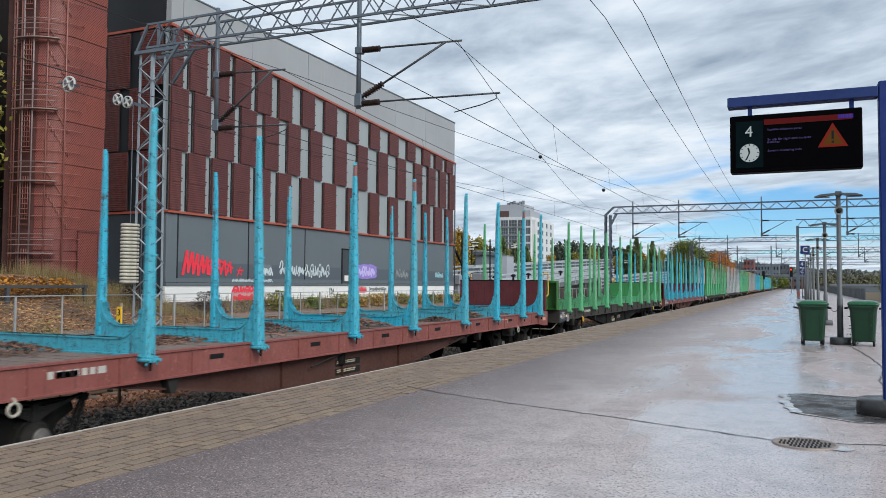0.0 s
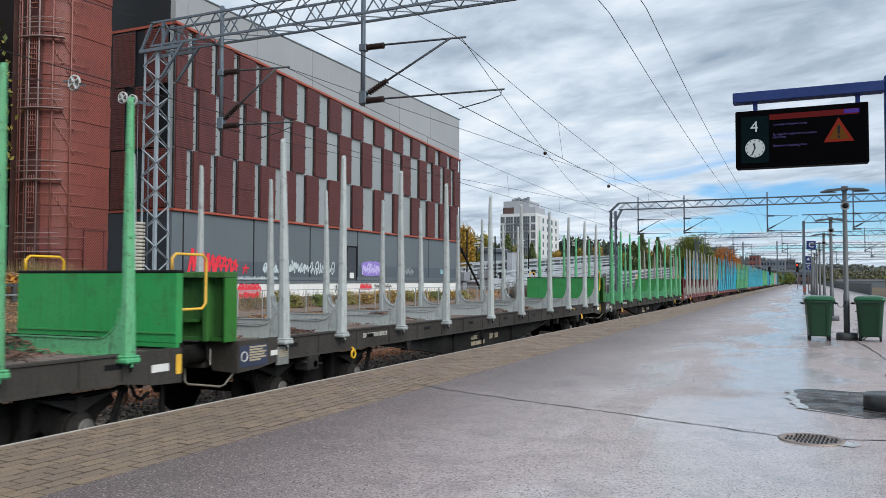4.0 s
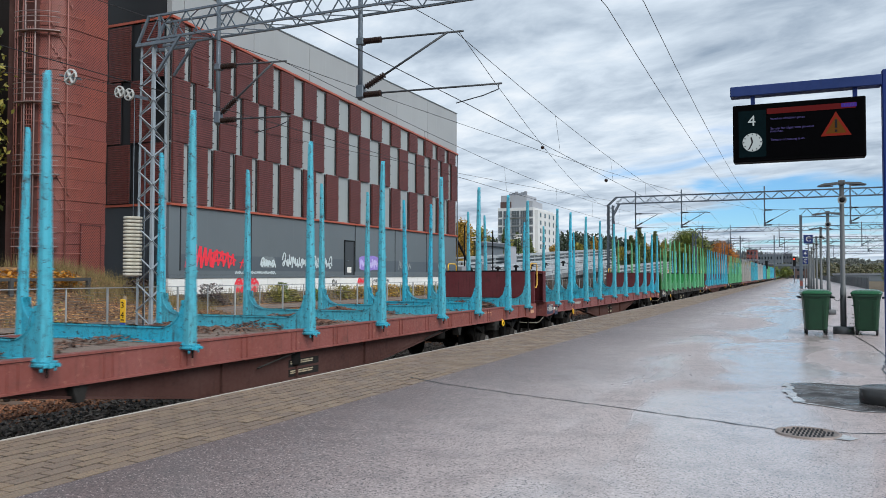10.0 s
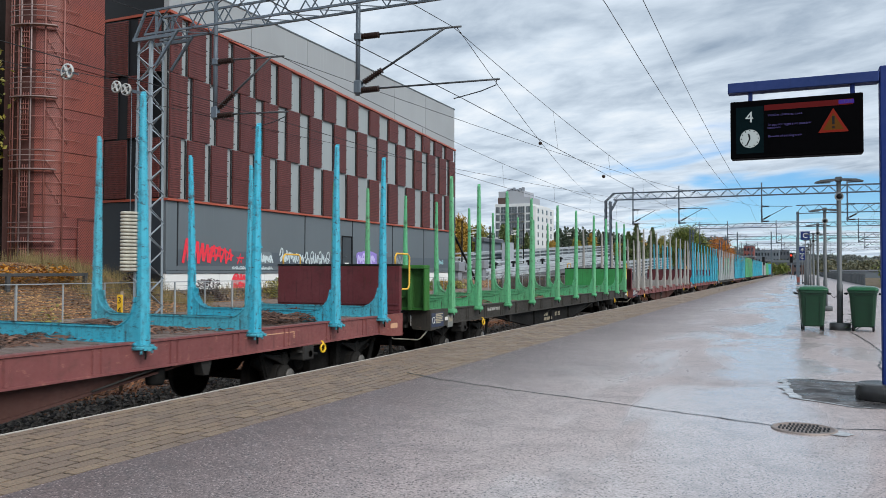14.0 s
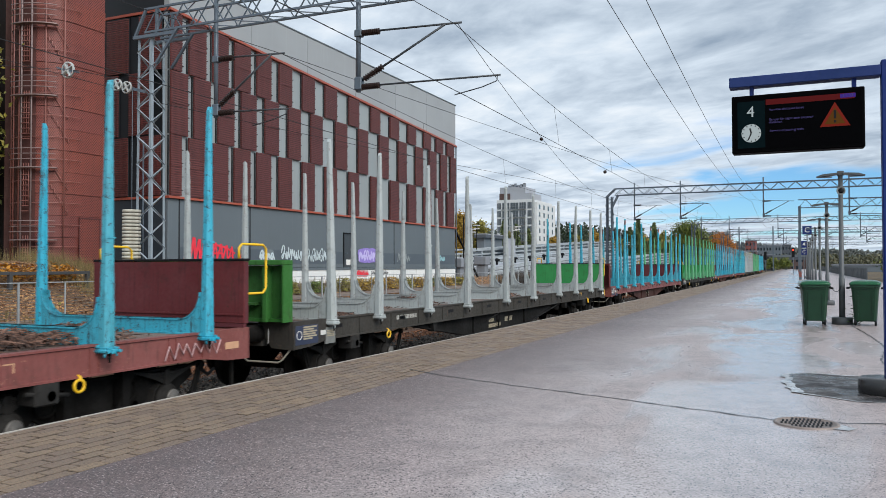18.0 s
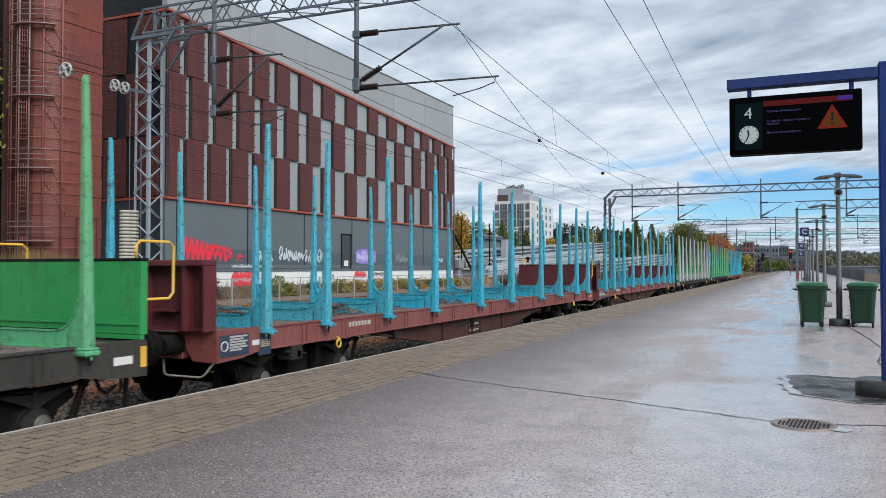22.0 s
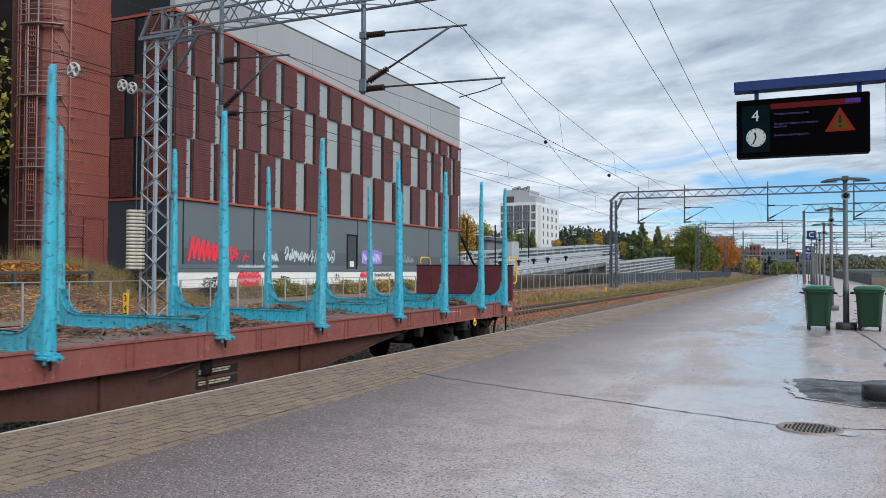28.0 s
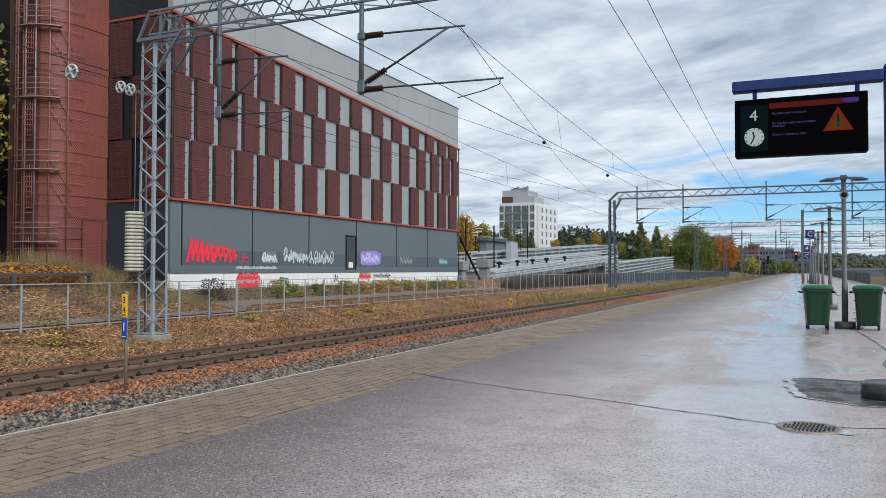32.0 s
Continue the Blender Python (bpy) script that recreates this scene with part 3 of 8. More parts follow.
def platform_details(plat):
    for k, pts in enumerate([[(-5.4, 10.8), (-4.6, 10.3), (-3.3, 9.8), (-2.0, 9.35), (-1.1, 9.0), (-0.2, 8.65)],
                             [(0.36, 8.75), (0.72, 8.86), (2.5, 9.1)],
                             [(-4.9, 21.5), (-3.2, 21.0), (-1.5, 21.4)], [(-4.9, 33.0), (-2.5, 32.2)],
                             [(1.25, 23.0), (1.45, 19.5), (1.5, 17.0), (1.2, 14.5), (1.35, 12.4)]]):
        part("crack", ribbon(pts, 0.034, 0.004, k), TAR, plat)
    # a sunken patch of darker, standing-wet asphalt beside the sign foot
    b = Build()
    o = [(-0.17, 12.35), (0.1, 12.6), (0.8, 12.5), (1.6, 12.2), (1.7, 10.4), (0.62, 10.2), (-0.02, 10.62), (-0.12, 11.2)]
    b.add([(x, y, 0.005) for x, y in o], [tuple(range(len(o)))])
    part("asphalt_patch", b, WETPATCH, plat, "dark wet repair patch")
    # bright reflections of standing water painted along the patch edge
    part("patch_seam", ribbon(o + o[:1], 0.05, 0.008, 9, 0.1, 0.03), WATERGLINT, plat)
    part("patch_seam", ribbon([o[0], o[7], o[6]], 0.13, 0.010, 4, 0.12, 0.04), WATERGLINT, plat, "pale glint of standing water along the patch")
    b = Build().lathe([(0.30, -0.02), (0.30, 0.012), (0.27, 0.016), (0.265, 0.008), (0.0, 0.008)], (0.06, 8.6, 0), 32)
    cover = solid("drain_cover", b, CASTIRON, "round rusty cast iron drain grate set in asphalt", "drain")
    for j in range(4):
        for i in range(-7, 8):
            x, y = i * 0.036 + j * 0.012 - 0.018, (j - 1.5) * 0.118
            if math.hypot(x, y) < 0.235:
                part("slot", SLOT, None, cover, "", (0.06 + x, 8.6 + y, 0.0135))
    # a pale patch painted as the glint of pooled water beside the drain
    b = Build()
    b.add([(0.2, 8.42, 0.006), (0.42, 8.36, 0.006), (0.5, 8.5, 0.006), (0.38, 8.62, 0.006), (0.3, 8.56, 0.006)], [(0, 1, 2, 3, 4)])
    part("mortar_patch", b, WATERGLINT, plat)


def tuned(name, colour, rough, spec=0.5):
    m = Nodes(name)
    p = m.place("World")
    col = m.mix(m.ramp(m.noise(p, 6, 6, 0.65), 0.35, 0.7), colour, tuple(c * 0.5 for c in colour))
    m.bump(m.noise(p, 110, 3), 0.35, 0.004)
    return m.done(col, m.ramp(m.noise(p, 2.2, 4), 0.35, 0.65, rough, rough + 0.25), 0, spec)


def wet_patch():
    """Coarse dark repair asphalt, mottled, with a thin film of water in places."""
    m = Nodes("wet_patch")
    p = m.place("World")
    col = m.mix(m.ramp(m.noise(p, 3.2, 6, 0.7), 0.36, 0.66), (0.022, 0.021, 0.022), (0.135, 0.125, 0.123))
    col = m.mix(m.ramp(m.noise(p, 85, 3, 0.7), 0.42, 0.62, 0, 0.6), col, (0.012, 0.012, 0.013))
    m.bump(m.noise(p, 85, 3, 0.7), 0.7, 0.006)
    return m.done(col, m.ramp(m.noise(p, 1.9, 5, 0.6), 0.42, 0.62, 0.22, 0.75), 0, 0.45)


# coarse repair asphalt, and a pale colour painted as light glinting off water
WETPATCH, WATERGLINT = wet_patch(), tuned("pale_water_glint", (0.50, 0.51, 0.52), 0.14)
SLOT = Build().box(-0.010, -0.050, -0.004, 0.010, 0.050, 0.0, None, 0.003).mesh("slot", BLACK)


def rail_mesh(y0, y1):
    """A flat-bottomed rail, its head on z = 0."""
    half = [(0.0, 0.0), (0.030, -0.002), (0.035, -0.012), (0.035, -0.038), (0.010, -0.050), (0.009, -0.130), (0.066, -0.150), (0.066, -0.165), (0.0, -0.165)]
    o = half[1:-1] + [(-x, z) for x, z in reversed(half[1:-1])]
    b = Build()
    b.prism(o, "y", y0, y1)
    return b


def build_track(name, cx, top, near, label):
    t = thing(name, (cx, 0, top), label, "railway track", kind="structure")
    for s in (-0.797, 0.797):
        r = part("rail", rail_mesh(-60, 700), RAIL, t, "rust-brown steel rail", (s, 0, 0))
        part("rail_head", Build().box(-0.026, -60, 0.0005, 0.026, 700, 0.003), RAILTOP, r, "worn bright running surface")
    slp = Build().box(-1.3, -0.13, -0.36, 1.3, 0.13, -0.172, None, 0.02).mesh("sleeper", CONCSL)
    far, clips = Build(), Build()
    y = -3.0
    k = 0
    while y < 360:
        if 4 < y < 128:
            part("sleeper", slp, None, t, "", (0, y, 0))
        else:
            far.box(-1.3, y - 0.13, -0.36, 1.3, y + 0.13, -0.172)
        if near and y < 110:
            for s in (-0.797, 0.797):
                for e in (-1, 1):
                    clips.box(s + e * 0.09 - 0.045, y - 0.05, -0.172, s + e * 0.09 + 0.045, y + 0.05, -0.115, None, 0.015)
                    clips.rod((s + e * 0.10, y, -0.12), (s + e * 0.10, y, -0.08), 0.02, 6)
        y += 0.61
        k += 1
    part("sleeper", far, CONCSL, t)
    if near:
        tagged(part("rail_fastening", clips, CLIPS, t), kind="stuff")
    return t


CLIPS = plain("fastening_dark_iron", (0.028, 0.020, 0.016), 0.75)
CONCSL = paint("sleeper_concrete", (0.15, 0.10, 0.075), (0.07, 0.04, 0.028), 0.6, 0.85, 2.0, None, 0.3)


def scatter(name, pts, sizes, material, label, category, flat=1.0, shape="stone"):
    """Many small loose pieces as one object."""
    n = len(pts)
    if shape == "stone":
        base = np.array([(1, 0, 0), (0.3, 0.95, 0.1), (-0.8, 0.6, -0.1), (-0.8, -0.6, 0.15), (0.35, -0.9, 0), (0.1, 0.1, 0.8), (0.0, 0.0, -0.8)])
        faces = np.array([(0, 1, 5), (1, 2, 5), (2, 3, 5), (3, 4, 5), (4, 0, 5), (1, 0, 6), (2, 1, 6), (3, 2, 6), (4, 3, 6), (0, 4, 6)])
    else:
        base = np.array([(-1, 0, 0.1), (-0.3, -0.55, 0.0), (0.5, -0.5, 0.12), (1.1, 0, 0.25), (0.5, 0.5, 0.05), (-0.3, 0.55, 0.15)])
        faces = np.array([(0, 1, 5), (1, 4, 5), (1, 2, 4), (2, 3, 4)])
    v = np.repeat(base[None], n, 0) * nrg.uniform(0.7, 1.3, (n, len(base), 3))
    v[:, :, 2] *= flat
    a = nrg.uniform(0, 2 * np.pi, n)
    tilt = nrg.uniform(-0.6, 0.6, (n, 2))
    v[:, :, 2] += v[:, :, 0] * tilt[:, :1] + v[:, :, 1] * tilt[:, 1:]
    c, s = np.cos(a)[:, None], np.sin(a)[:, None]
    x, y = v[:, :, 0] * c - v[:, :, 1] * s, v[:, :, 0] * s + v[:, :, 1] * c
    v = np.stack([x, y, v[:, :, 2]], 2) * np.asarray(sizes)[:, None, None] + np.asarray(pts)[:, None, :]
    f = (faces[None] + (np.arange(n) * len(base))[:, None, None]).reshape(-1, 3)
    me = bpy.data.meshes.new(name)
    me.from_pydata(v.reshape(-1, 3).tolist(), [], f.tolist())
    me.materials.append(material)
    return tagged(new(name, me), label, category, kind="stuff")


def loose_ground():
    def field(n, x0, x1, y0, y1, lift, power=1.6):
        ys = y0 + (y1 - y0) * nrg.uniform(0, 1, n) ** power
        xs = nrg.uniform(x0, x1, n)
        return [(x, y, ground_z(x, y) + lift) for x, y in zip(xs, ys)]
    p = field(26000, -11.25, -9.3, 5, 60, 0.015, 2.0)
    scatter("ballast_grey", p, nrg.uniform(0.024, 0.058, len(p)), GREYSTONE, "loose grey crushed stone ballast", "gravel")
    p = field(38000, -16.2, -10.95, 5, 75, 0.012, 1.8)
    scatter("ballast_rust", p, nrg.uniform(0.018, 0.046, len(p)), RUSTSTONE, "rust-stained crushed stone ballast beside the rails", "gravel")
    p = field(52000, -25.5, -15.4, 8, 75, 0.02, 1.5)
    scatter("fallen_leaves", p, nrg.uniform(0.018, 0.050, len(p)), LEAVES, "fallen brown and yellow autumn leaves", "leaves", 1.0, "leaf")
    p = field(9000, -14.6, -13.0, 5, 60, 0.015, 1.8)
    scatter("ballast_between_rails", p, nrg.uniform(0.016, 0.04, len(p)), GREYSTONE, "dark grey ballast between the rails", "gravel")
    p = [(x, y, z) for x, y, z in field(9000, -25.9, -24.3, 27.8, 61, 0.01, 1.3)]
    scatter("gravel_bank", p, nrg.uniform(0.025, 0.06, len(p)), GREYSTONE, "grey gravel at the foot of the wall", "gravel")
    heaps = [(x, y, q) for x, y, q in zip(nrg.uniform(-19.6, -15.7, 90), 9 + 60 * nrg.uniform(0, 1, 90) ** 1.4, nrg.uniform(0.12, 0.5, 90))]
    p = []
    for x, y, q in heaps:
        for _ in range(int(260 * q)):
            u, v = x + rng.gauss(0, q * 0.6), y + rng.gauss(0, q * 1.1)
            p.append((u, v, ground_z(u, v) + 0.03 + abs(rng.gauss(0, 0.03))))
    scatter("leaf_drift", p, nrg.uniform(0.022, 0.05, len(p)), LEAFDRIFT, "drifts of orange and yellow fallen leaves", "leaves", 1.0, "leaf")
    # dry grass and weeds in tufts
    b = Build()
    for _ in range(700):
        x, y = rng.uniform(-25.3, -15.6), 8 + 62 * rng.random() ** 1.3
        if -24.2 < x < -21.7:
            continue
        z = ground_z(x, y)
        for _ in range(rng.randint(6, 14)):
            a, h = rng.uniform(0, 6.28), rng.uniform(0.12, 0.42)
            dx, dy = math.cos(a), math.sin(a)
            ox, oy = x + rng.gauss(0, 0.10), y + rng.gauss(0, 0.10)
            b.add([(ox - dy * 0.008, oy + dx * 0.008, z - 0.03), (ox + dy * 0.008, oy - dx * 0.008, z - 0.03), (ox + dx * h * 0.4, oy + dy * h * 0.4, z + h)], [(0, 1, 2)])
    solid("dry_grass", b, DRYGRASS, "dry yellowed grass tufts beside the track", "grass", kind="stuff")


BEDSAND = plain("joint_sand_dark", (0.012, 0.010, 0.008), 0.95)
EDGEPALE = plain("edge_concrete_pale", (0.40, 0.37, 0.33), 0.6)
GREYSTONE = stony("ballast_grey", (0.014, 0.011, 0.009), (0.30, 0.245, 0.20))
RUSTSTONE = stony("ballast_rust", (0.060, 0.020, 0.008), (0.53, 0.225, 0.105))
LEAVES = leafy("fallen_leaves", (0.060, 0.022, 0.010), (0.72, 0.37, 0.17), 0.75)
LEAFDRIFT = leafy("leaf_drift", (0.15, 0.055, 0.022), (0.64, 0.35, 0.13), 0.75)
DRYGRASS = leafy("dry_grass", (0.17, 0.13, 0.05), (0.30, 0.23, 0.09), 0.8)

build_ground()
platform = build_platform()
platform_details(platform)
build_track("track_near", T1, R1, False, "railway track beside the platform edge, sunk below it")
build_track("track_far", T2, R2, True, "rusty railway track on concrete sleepers in stained ballast")

# ---------------------------------------------------------------- the clad building and its stair tower
BX, BY0, BY1 = -26.0, 27.65, 60.7     # the long wall's plane and its two ends
ZP, ZT, ZM1, ZM2, ZTOP = 1.36, 4.74, 7.6, 10.54, 14.95


def cornice(y):
    """Height of the sloping cornice along the wall."""
    return 13.3 + (11.55 - 13.3) * (y - BY0) / (BY1 - BY0)


def build_hall():
    hall = thing("industrial_building", (BX, BY0, 0.5), "long grey hall with staggered red-brown cladding panels", "building")
    inv = Matrix.Translation((-BX, -BY0, -0.5))

    def p(name, b, mat, parent=hall, label=""):
        return part(name, b, mat, parent, label, inv if parent is hall else None)
    depth = 4.6
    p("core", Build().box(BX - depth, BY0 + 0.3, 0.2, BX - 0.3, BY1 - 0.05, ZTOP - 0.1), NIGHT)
    # plinth in concrete slabs
    ys = [BY0 + (BY1 - BY0) * k / 9 for k in range(10)]
    for a, c in zip(ys, ys[1:]):
        p("plinth_slab", Build().box(BX - 0.28, a + 0.01, 0.0, BX + 0.02, c - 0.01, ZP, None, 0.01), PLINTH, hall, "pale concrete plinth")
    # the plinth's end face, near black with its shade painted in
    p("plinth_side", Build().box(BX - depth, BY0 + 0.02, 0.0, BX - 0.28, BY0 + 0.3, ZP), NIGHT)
    p("drip_ledge", Build().box(BX - 0.28, BY0, ZP, BX + 0.07, BY1, ZP + 0.14, None, 0.01), DARKGREY)
    # dark grey panels of the ground storey; one field holds the door
    joints = [27.65, 28.42, 33.6, 38.8, 44.22, 49.75, 54.9, 60.7]
    for k, (a, c) in enumerate(zip(joints, joints[1:])):
        p("wall_panel", Build().box(BX - 0.28, a + 0.035, ZP + 0.145, BX, c - 0.035, ZT - 0.06, None, 0.012), DARKGREY, hall, "dark grey wall panel")
        if k:
            p("lower_sheet", Build().box(BX + 0.001, a + 0.05, ZP + 0.37, BX + 0.006, c - 0.05, ZP + 1.12), BANDGREY, hall, "repainted darker grey strip of the wall")
            p("joint_strip", Build().box(BX - 0.2, a - 0.03, ZP + 0.145, BX + 0.015, a + 0.03, ZT - 0.06), NIGHT)
    p("wall_band", Build().box(BX + 0.002, BY0 + 0.04, ZP + 0.16, BX + 0.016, BY1 - 0.04, ZP + 0.36), DARKGREY)
    door = p("door", Build().box(BX - 0.02, 42.94, ZP + 0.05, BX + 0.03, 44.0, ZP + 2.25, None, 0.01), DOORGREY, hall, "dark steel service door")
    part("door_frame", Build().box(BX, 42.86, ZP + 0.05, BX + 0.05, 42.935, ZP + 2.33).box(BX, 44.005, ZP + 0.05, BX + 0.05, 44.08, ZP + 2.33).box(BX, 42.86, ZP + 2.26, BX + 0.05, 44.08, ZP + 2.34), BLACK, door)
    part("door_notice", Build().box(BX + 0.031, 43.2, ZP + 0.3, BX + 0.036, 43.7, ZP + 0.65), WHITE, door)
    part("door_handle", Build().rod((BX + 0.03, 43.1, ZP + 1.05), (BX + 0.10, 43.1, ZP + 1.05), 0.02).rod((BX + 0.09, 43.1, ZP + 1.05), (BX + 0.09, 43.28, ZP + 1.05), 0.015), GALV, door)
    # trims
    p("trim", Build().box(BX - 0.25, BY0 - 0.03, ZT - 0.055, BX + 0.14, BY1 + 0.05, ZT + 0.055, None, 0.01), TRIM, hall, "orange-red sheet metal trim")
    b = Build()
    z0, z1 = cornice(BY0), cornice(BY1)
    b.add([(BX - 0.25, BY0 - 0.05, z0 - 0.06), (BX + 0.18, BY0 - 0.05, z0 - 0.06), (BX + 0.18, BY1 + 0.06, z1 - 0.06), (BX - 0.25, BY1 + 0.06, z1 - 0.06),
           (BX - 0.25, BY0 - 0.05, z0 + 0.06), (BX + 0.18, BY0 - 0.05, z0 + 0.06), (BX + 0.18, BY1 + 0.06, z1 + 0.06), (BX - 0.25, BY1 + 0.06, z1 + 0.06)],
          [(3, 2, 1, 0), (4, 5, 6, 7), (0, 1, 5, 4), (1, 2, 6, 5), (2, 3, 7, 6), (3, 0, 4, 7)])
    p("cornice", b, TRIM, hall, "sloping orange-red cornice")
    # parapet wedge over the cornice, in sheets
    ps = [BY0, 28.45, 33.63, 38.83, 44.3, 49.87, 55.0, BY1]
    for a, c in zip(ps, ps[1:]):
        za, zc = cornice(a) + 0.065, cornice(c) + 0.065
        b = Build().prism([(a + 0.015, za), (c - 0.015, zc), (c - 0.015, ZTOP), (a + 0.015, ZTOP)], "x", BX - 0.25, BX + 0.05)
        p("parapet_sheet", b, PARAPET, hall, "light grey parapet sheet")
    p("parapet_cap", Build().box(BX - 0.35, BY0 - 0.04, ZTOP + 0.003, BX + 0.09, BY1 + 0.05, ZTOP + 0.08, None, 0.01), DARKGREY)
    p("roof", Build().box(BX - depth, BY0 + 0.02, ZTOP - 0.3, BX - 0.36, BY1, ZTOP + 0.02), NIGHT)
    # upper storeys: light grey backing and staggered perforated shutters
    outer = [(27.72, 28.42), (28.9, 30.06), (30.55, 31.7), (32.17, 33.45), (34.0, 35.23), (35.96, 37.16), (38.2, 39.46), (40.6, 41.94), (43.37, 44.65),
             (46.22, 47.5), (48.97, 50.3), (51.75, 53.07), (54.42, 55.72), (56.69, 58.01), (58.82, 60.2)]
    middle = [(27.72, 28.82), (29.24, 30.38), (30.94, 32.16), (32.72, 33.95), (34.7, 35.93), (36.82, 38.02), (39.08, 40.31), (41.78, 43.15), (44.58, 45.83),
              (47.37, 48.71), (50.2, 51.5), (52.99, 54.27), (55.39, 56.71), (57.55, 58.8), (59.5, 60.6)]
    for z0, z1, cols in ((ZT + 0.06, ZM1, outer), (ZM1, ZM2, middle), (ZM2, None, outer)):
        edges = [BY0 + 0.02] + [c for a, c in cols][:-1] + [BY1 - 0.02]
        for a, c in zip(edges, edges[1:]):
            ta, tc = (z1, z1) if z1 else (cornice(a) - 0.065, cornice(c) - 0.065)
            b = Build().prism([(a, z0 + 0.004), (c - 0.015, z0 + 0.004), (c - 0.015, tc - 0.004), (a, ta - 0.004)], "x", BX - 0.27, BX - 0.02)
            p("backing_panel", b, LIGHTGREY, hall, "light grey wall panel")
        for a, c in cols:
            top = (z1 or cornice((a + c) / 2) - 0.07) - 0.02
            zlow = z0 + 0.02
            mid = (zlow + top) / 2
            x1 = BX + 0.16
            s = p("shutter", Build().box(BX + 0.05, a, zlow, x1 - 0.03, c, top), CLAD, hall, "perforated red-brown shutter panel")
            b = Build()
            zz = zlow + 0.04
            while zz < top - 0.05:
                b.box(x1 - 0.03, a + 0.01, zz, x1 - 0.012, c - 0.004, zz + 0.06)
                zz += 0.115
            b.box(x1 - 0.03, a + 0.02, mid - 0.03, x1 + 0.01, c, mid + 0.03)
            part("louvre", b, CLAD, s)
            rail = Build().box(BX - 0.02, c + 0.04, zlow + 0.05, BX + 0.05, c + 0.065, top - 0.05)
            zz = zlow + 0.25
            while zz < top - 0.1:
                rail.box(BX + 0.02, c - 0.002, zz, BX + 0.15, c + 0.085, zz + 0.035)
                zz += 0.62
            part("shutter_rail", rail, NIGHT, s)
            # a raised dark strip paints in the shade beside the shutter
            part("shadow_gap", Build().box(BX - 0.018, a - 0.075, zlow + 0.02, BX + 0.02, a - 0.01, top - 0.02), NIGHT, s)
    # the short wall, its shade put into near-black panels and shutter backs
    w0, w1 = BX - depth, BX - 0.02
    p("end_wall", Build().box(w0, BY0 + 0.0, ZP, w1 - 0.26, BY0 + 0.28, ZT - 0.06), ENDSHADE)
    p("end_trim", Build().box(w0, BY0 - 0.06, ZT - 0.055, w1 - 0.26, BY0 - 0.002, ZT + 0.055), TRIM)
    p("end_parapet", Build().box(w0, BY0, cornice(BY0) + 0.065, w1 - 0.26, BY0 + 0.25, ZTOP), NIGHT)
    p("end_cornice", Build().box(w0, BY0 - 0.06, cornice(BY0) - 0.06, w1 - 0.26, BY0 - 0.002, cornice(BY0) + 0.06), TRIM)
    for zi, (z0, z1, off) in enumerate(((ZT + 0.06, ZM1, 0), (ZM1, ZM2, 0.6), (ZM2, 13.2, 0))):
        for k in range(2):
            x1 = w1 - 0.3 - k * 2.0 - off
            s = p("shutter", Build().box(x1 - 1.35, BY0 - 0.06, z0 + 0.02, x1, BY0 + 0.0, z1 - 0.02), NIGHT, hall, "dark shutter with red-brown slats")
            b, zz = Build(), z0 + 0.04
            while zz < z1 - 0.08:
                b.box(x1 - 1.34, BY0 - 0.12, zz, x1 - 0.01, BY0 - 0.06, zz + 0.066)
                zz += 0.085
            part("louvre", b, CLAD, s)
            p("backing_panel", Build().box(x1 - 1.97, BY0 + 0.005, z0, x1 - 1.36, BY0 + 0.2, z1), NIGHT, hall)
    p("downpipe", Build().rod((BX + 0.05, BY1 + 0.1, 0.5), (BX + 0.05, BY1 + 0.1, cornice(BY1)), 0.06), GALV)
    return hall


def stroke(name, parent, pts, r, mat, x=0.026, label=""):
    """One sprayed line on the long wall, through points (along the wall, height)."""
    line = []
    for (a0, b0), (a1, b1) in zip(pts, pts[1:]):
        line.append((a0, b0))
    line.append(pts[-1])
    b, v = Build(), []
    for i, (u, t) in enumerate(line):
        u0, t0 = line[max(0, i - 1)]
        u1, t1 = line[min(len(line) - 1, i + 1)]
        d = Vector((u1 - u0, t1 - t0))
        d = d.normalized() if d.length > 1e-6 else Vector((1, 0))
        g = r * (1 + 0.18 * math.sin(i * 0.7))
        k = x + i * 0.00002
        v += [(BX + k, u - d.y * g, t + d.x * g), (BX + k, u + d.y * g, t - d.x * g)]
    b.add(v, [(2 * i, 2 * i + 1, 2 * i + 3, 2 * i + 2) for i in range(len(line) - 1)])
    return part(name, b, mat, parent, label, Matrix.Translation((-BX, -BY0, -0.5)))


FORMS = ([(0, 0), (0.12, 1), (0.38, 0.25), (0.5, 0.9), (0.66, 0.1), (0.9, 0.6)], [(0, 0.5), (0.2, 1.0), (0.55, 0.8), (0.35, 0.1), (0.1, 0.3), (0.7, 0.55), (0.95, 0.05)],
         [(0.1, 0.2), (0.3, 0.9), (0.7, 1.0), (0.85, 0.4), (0.45, 0.0), (0.35, 0.6), (1.0, 0.35)], [(0, 0.8), (0.2, 0.0), (0.45, 0.7), (0.2, 0.95), (0.6, 0.05), (0.8, 0.9), (1.0, 0.2)])


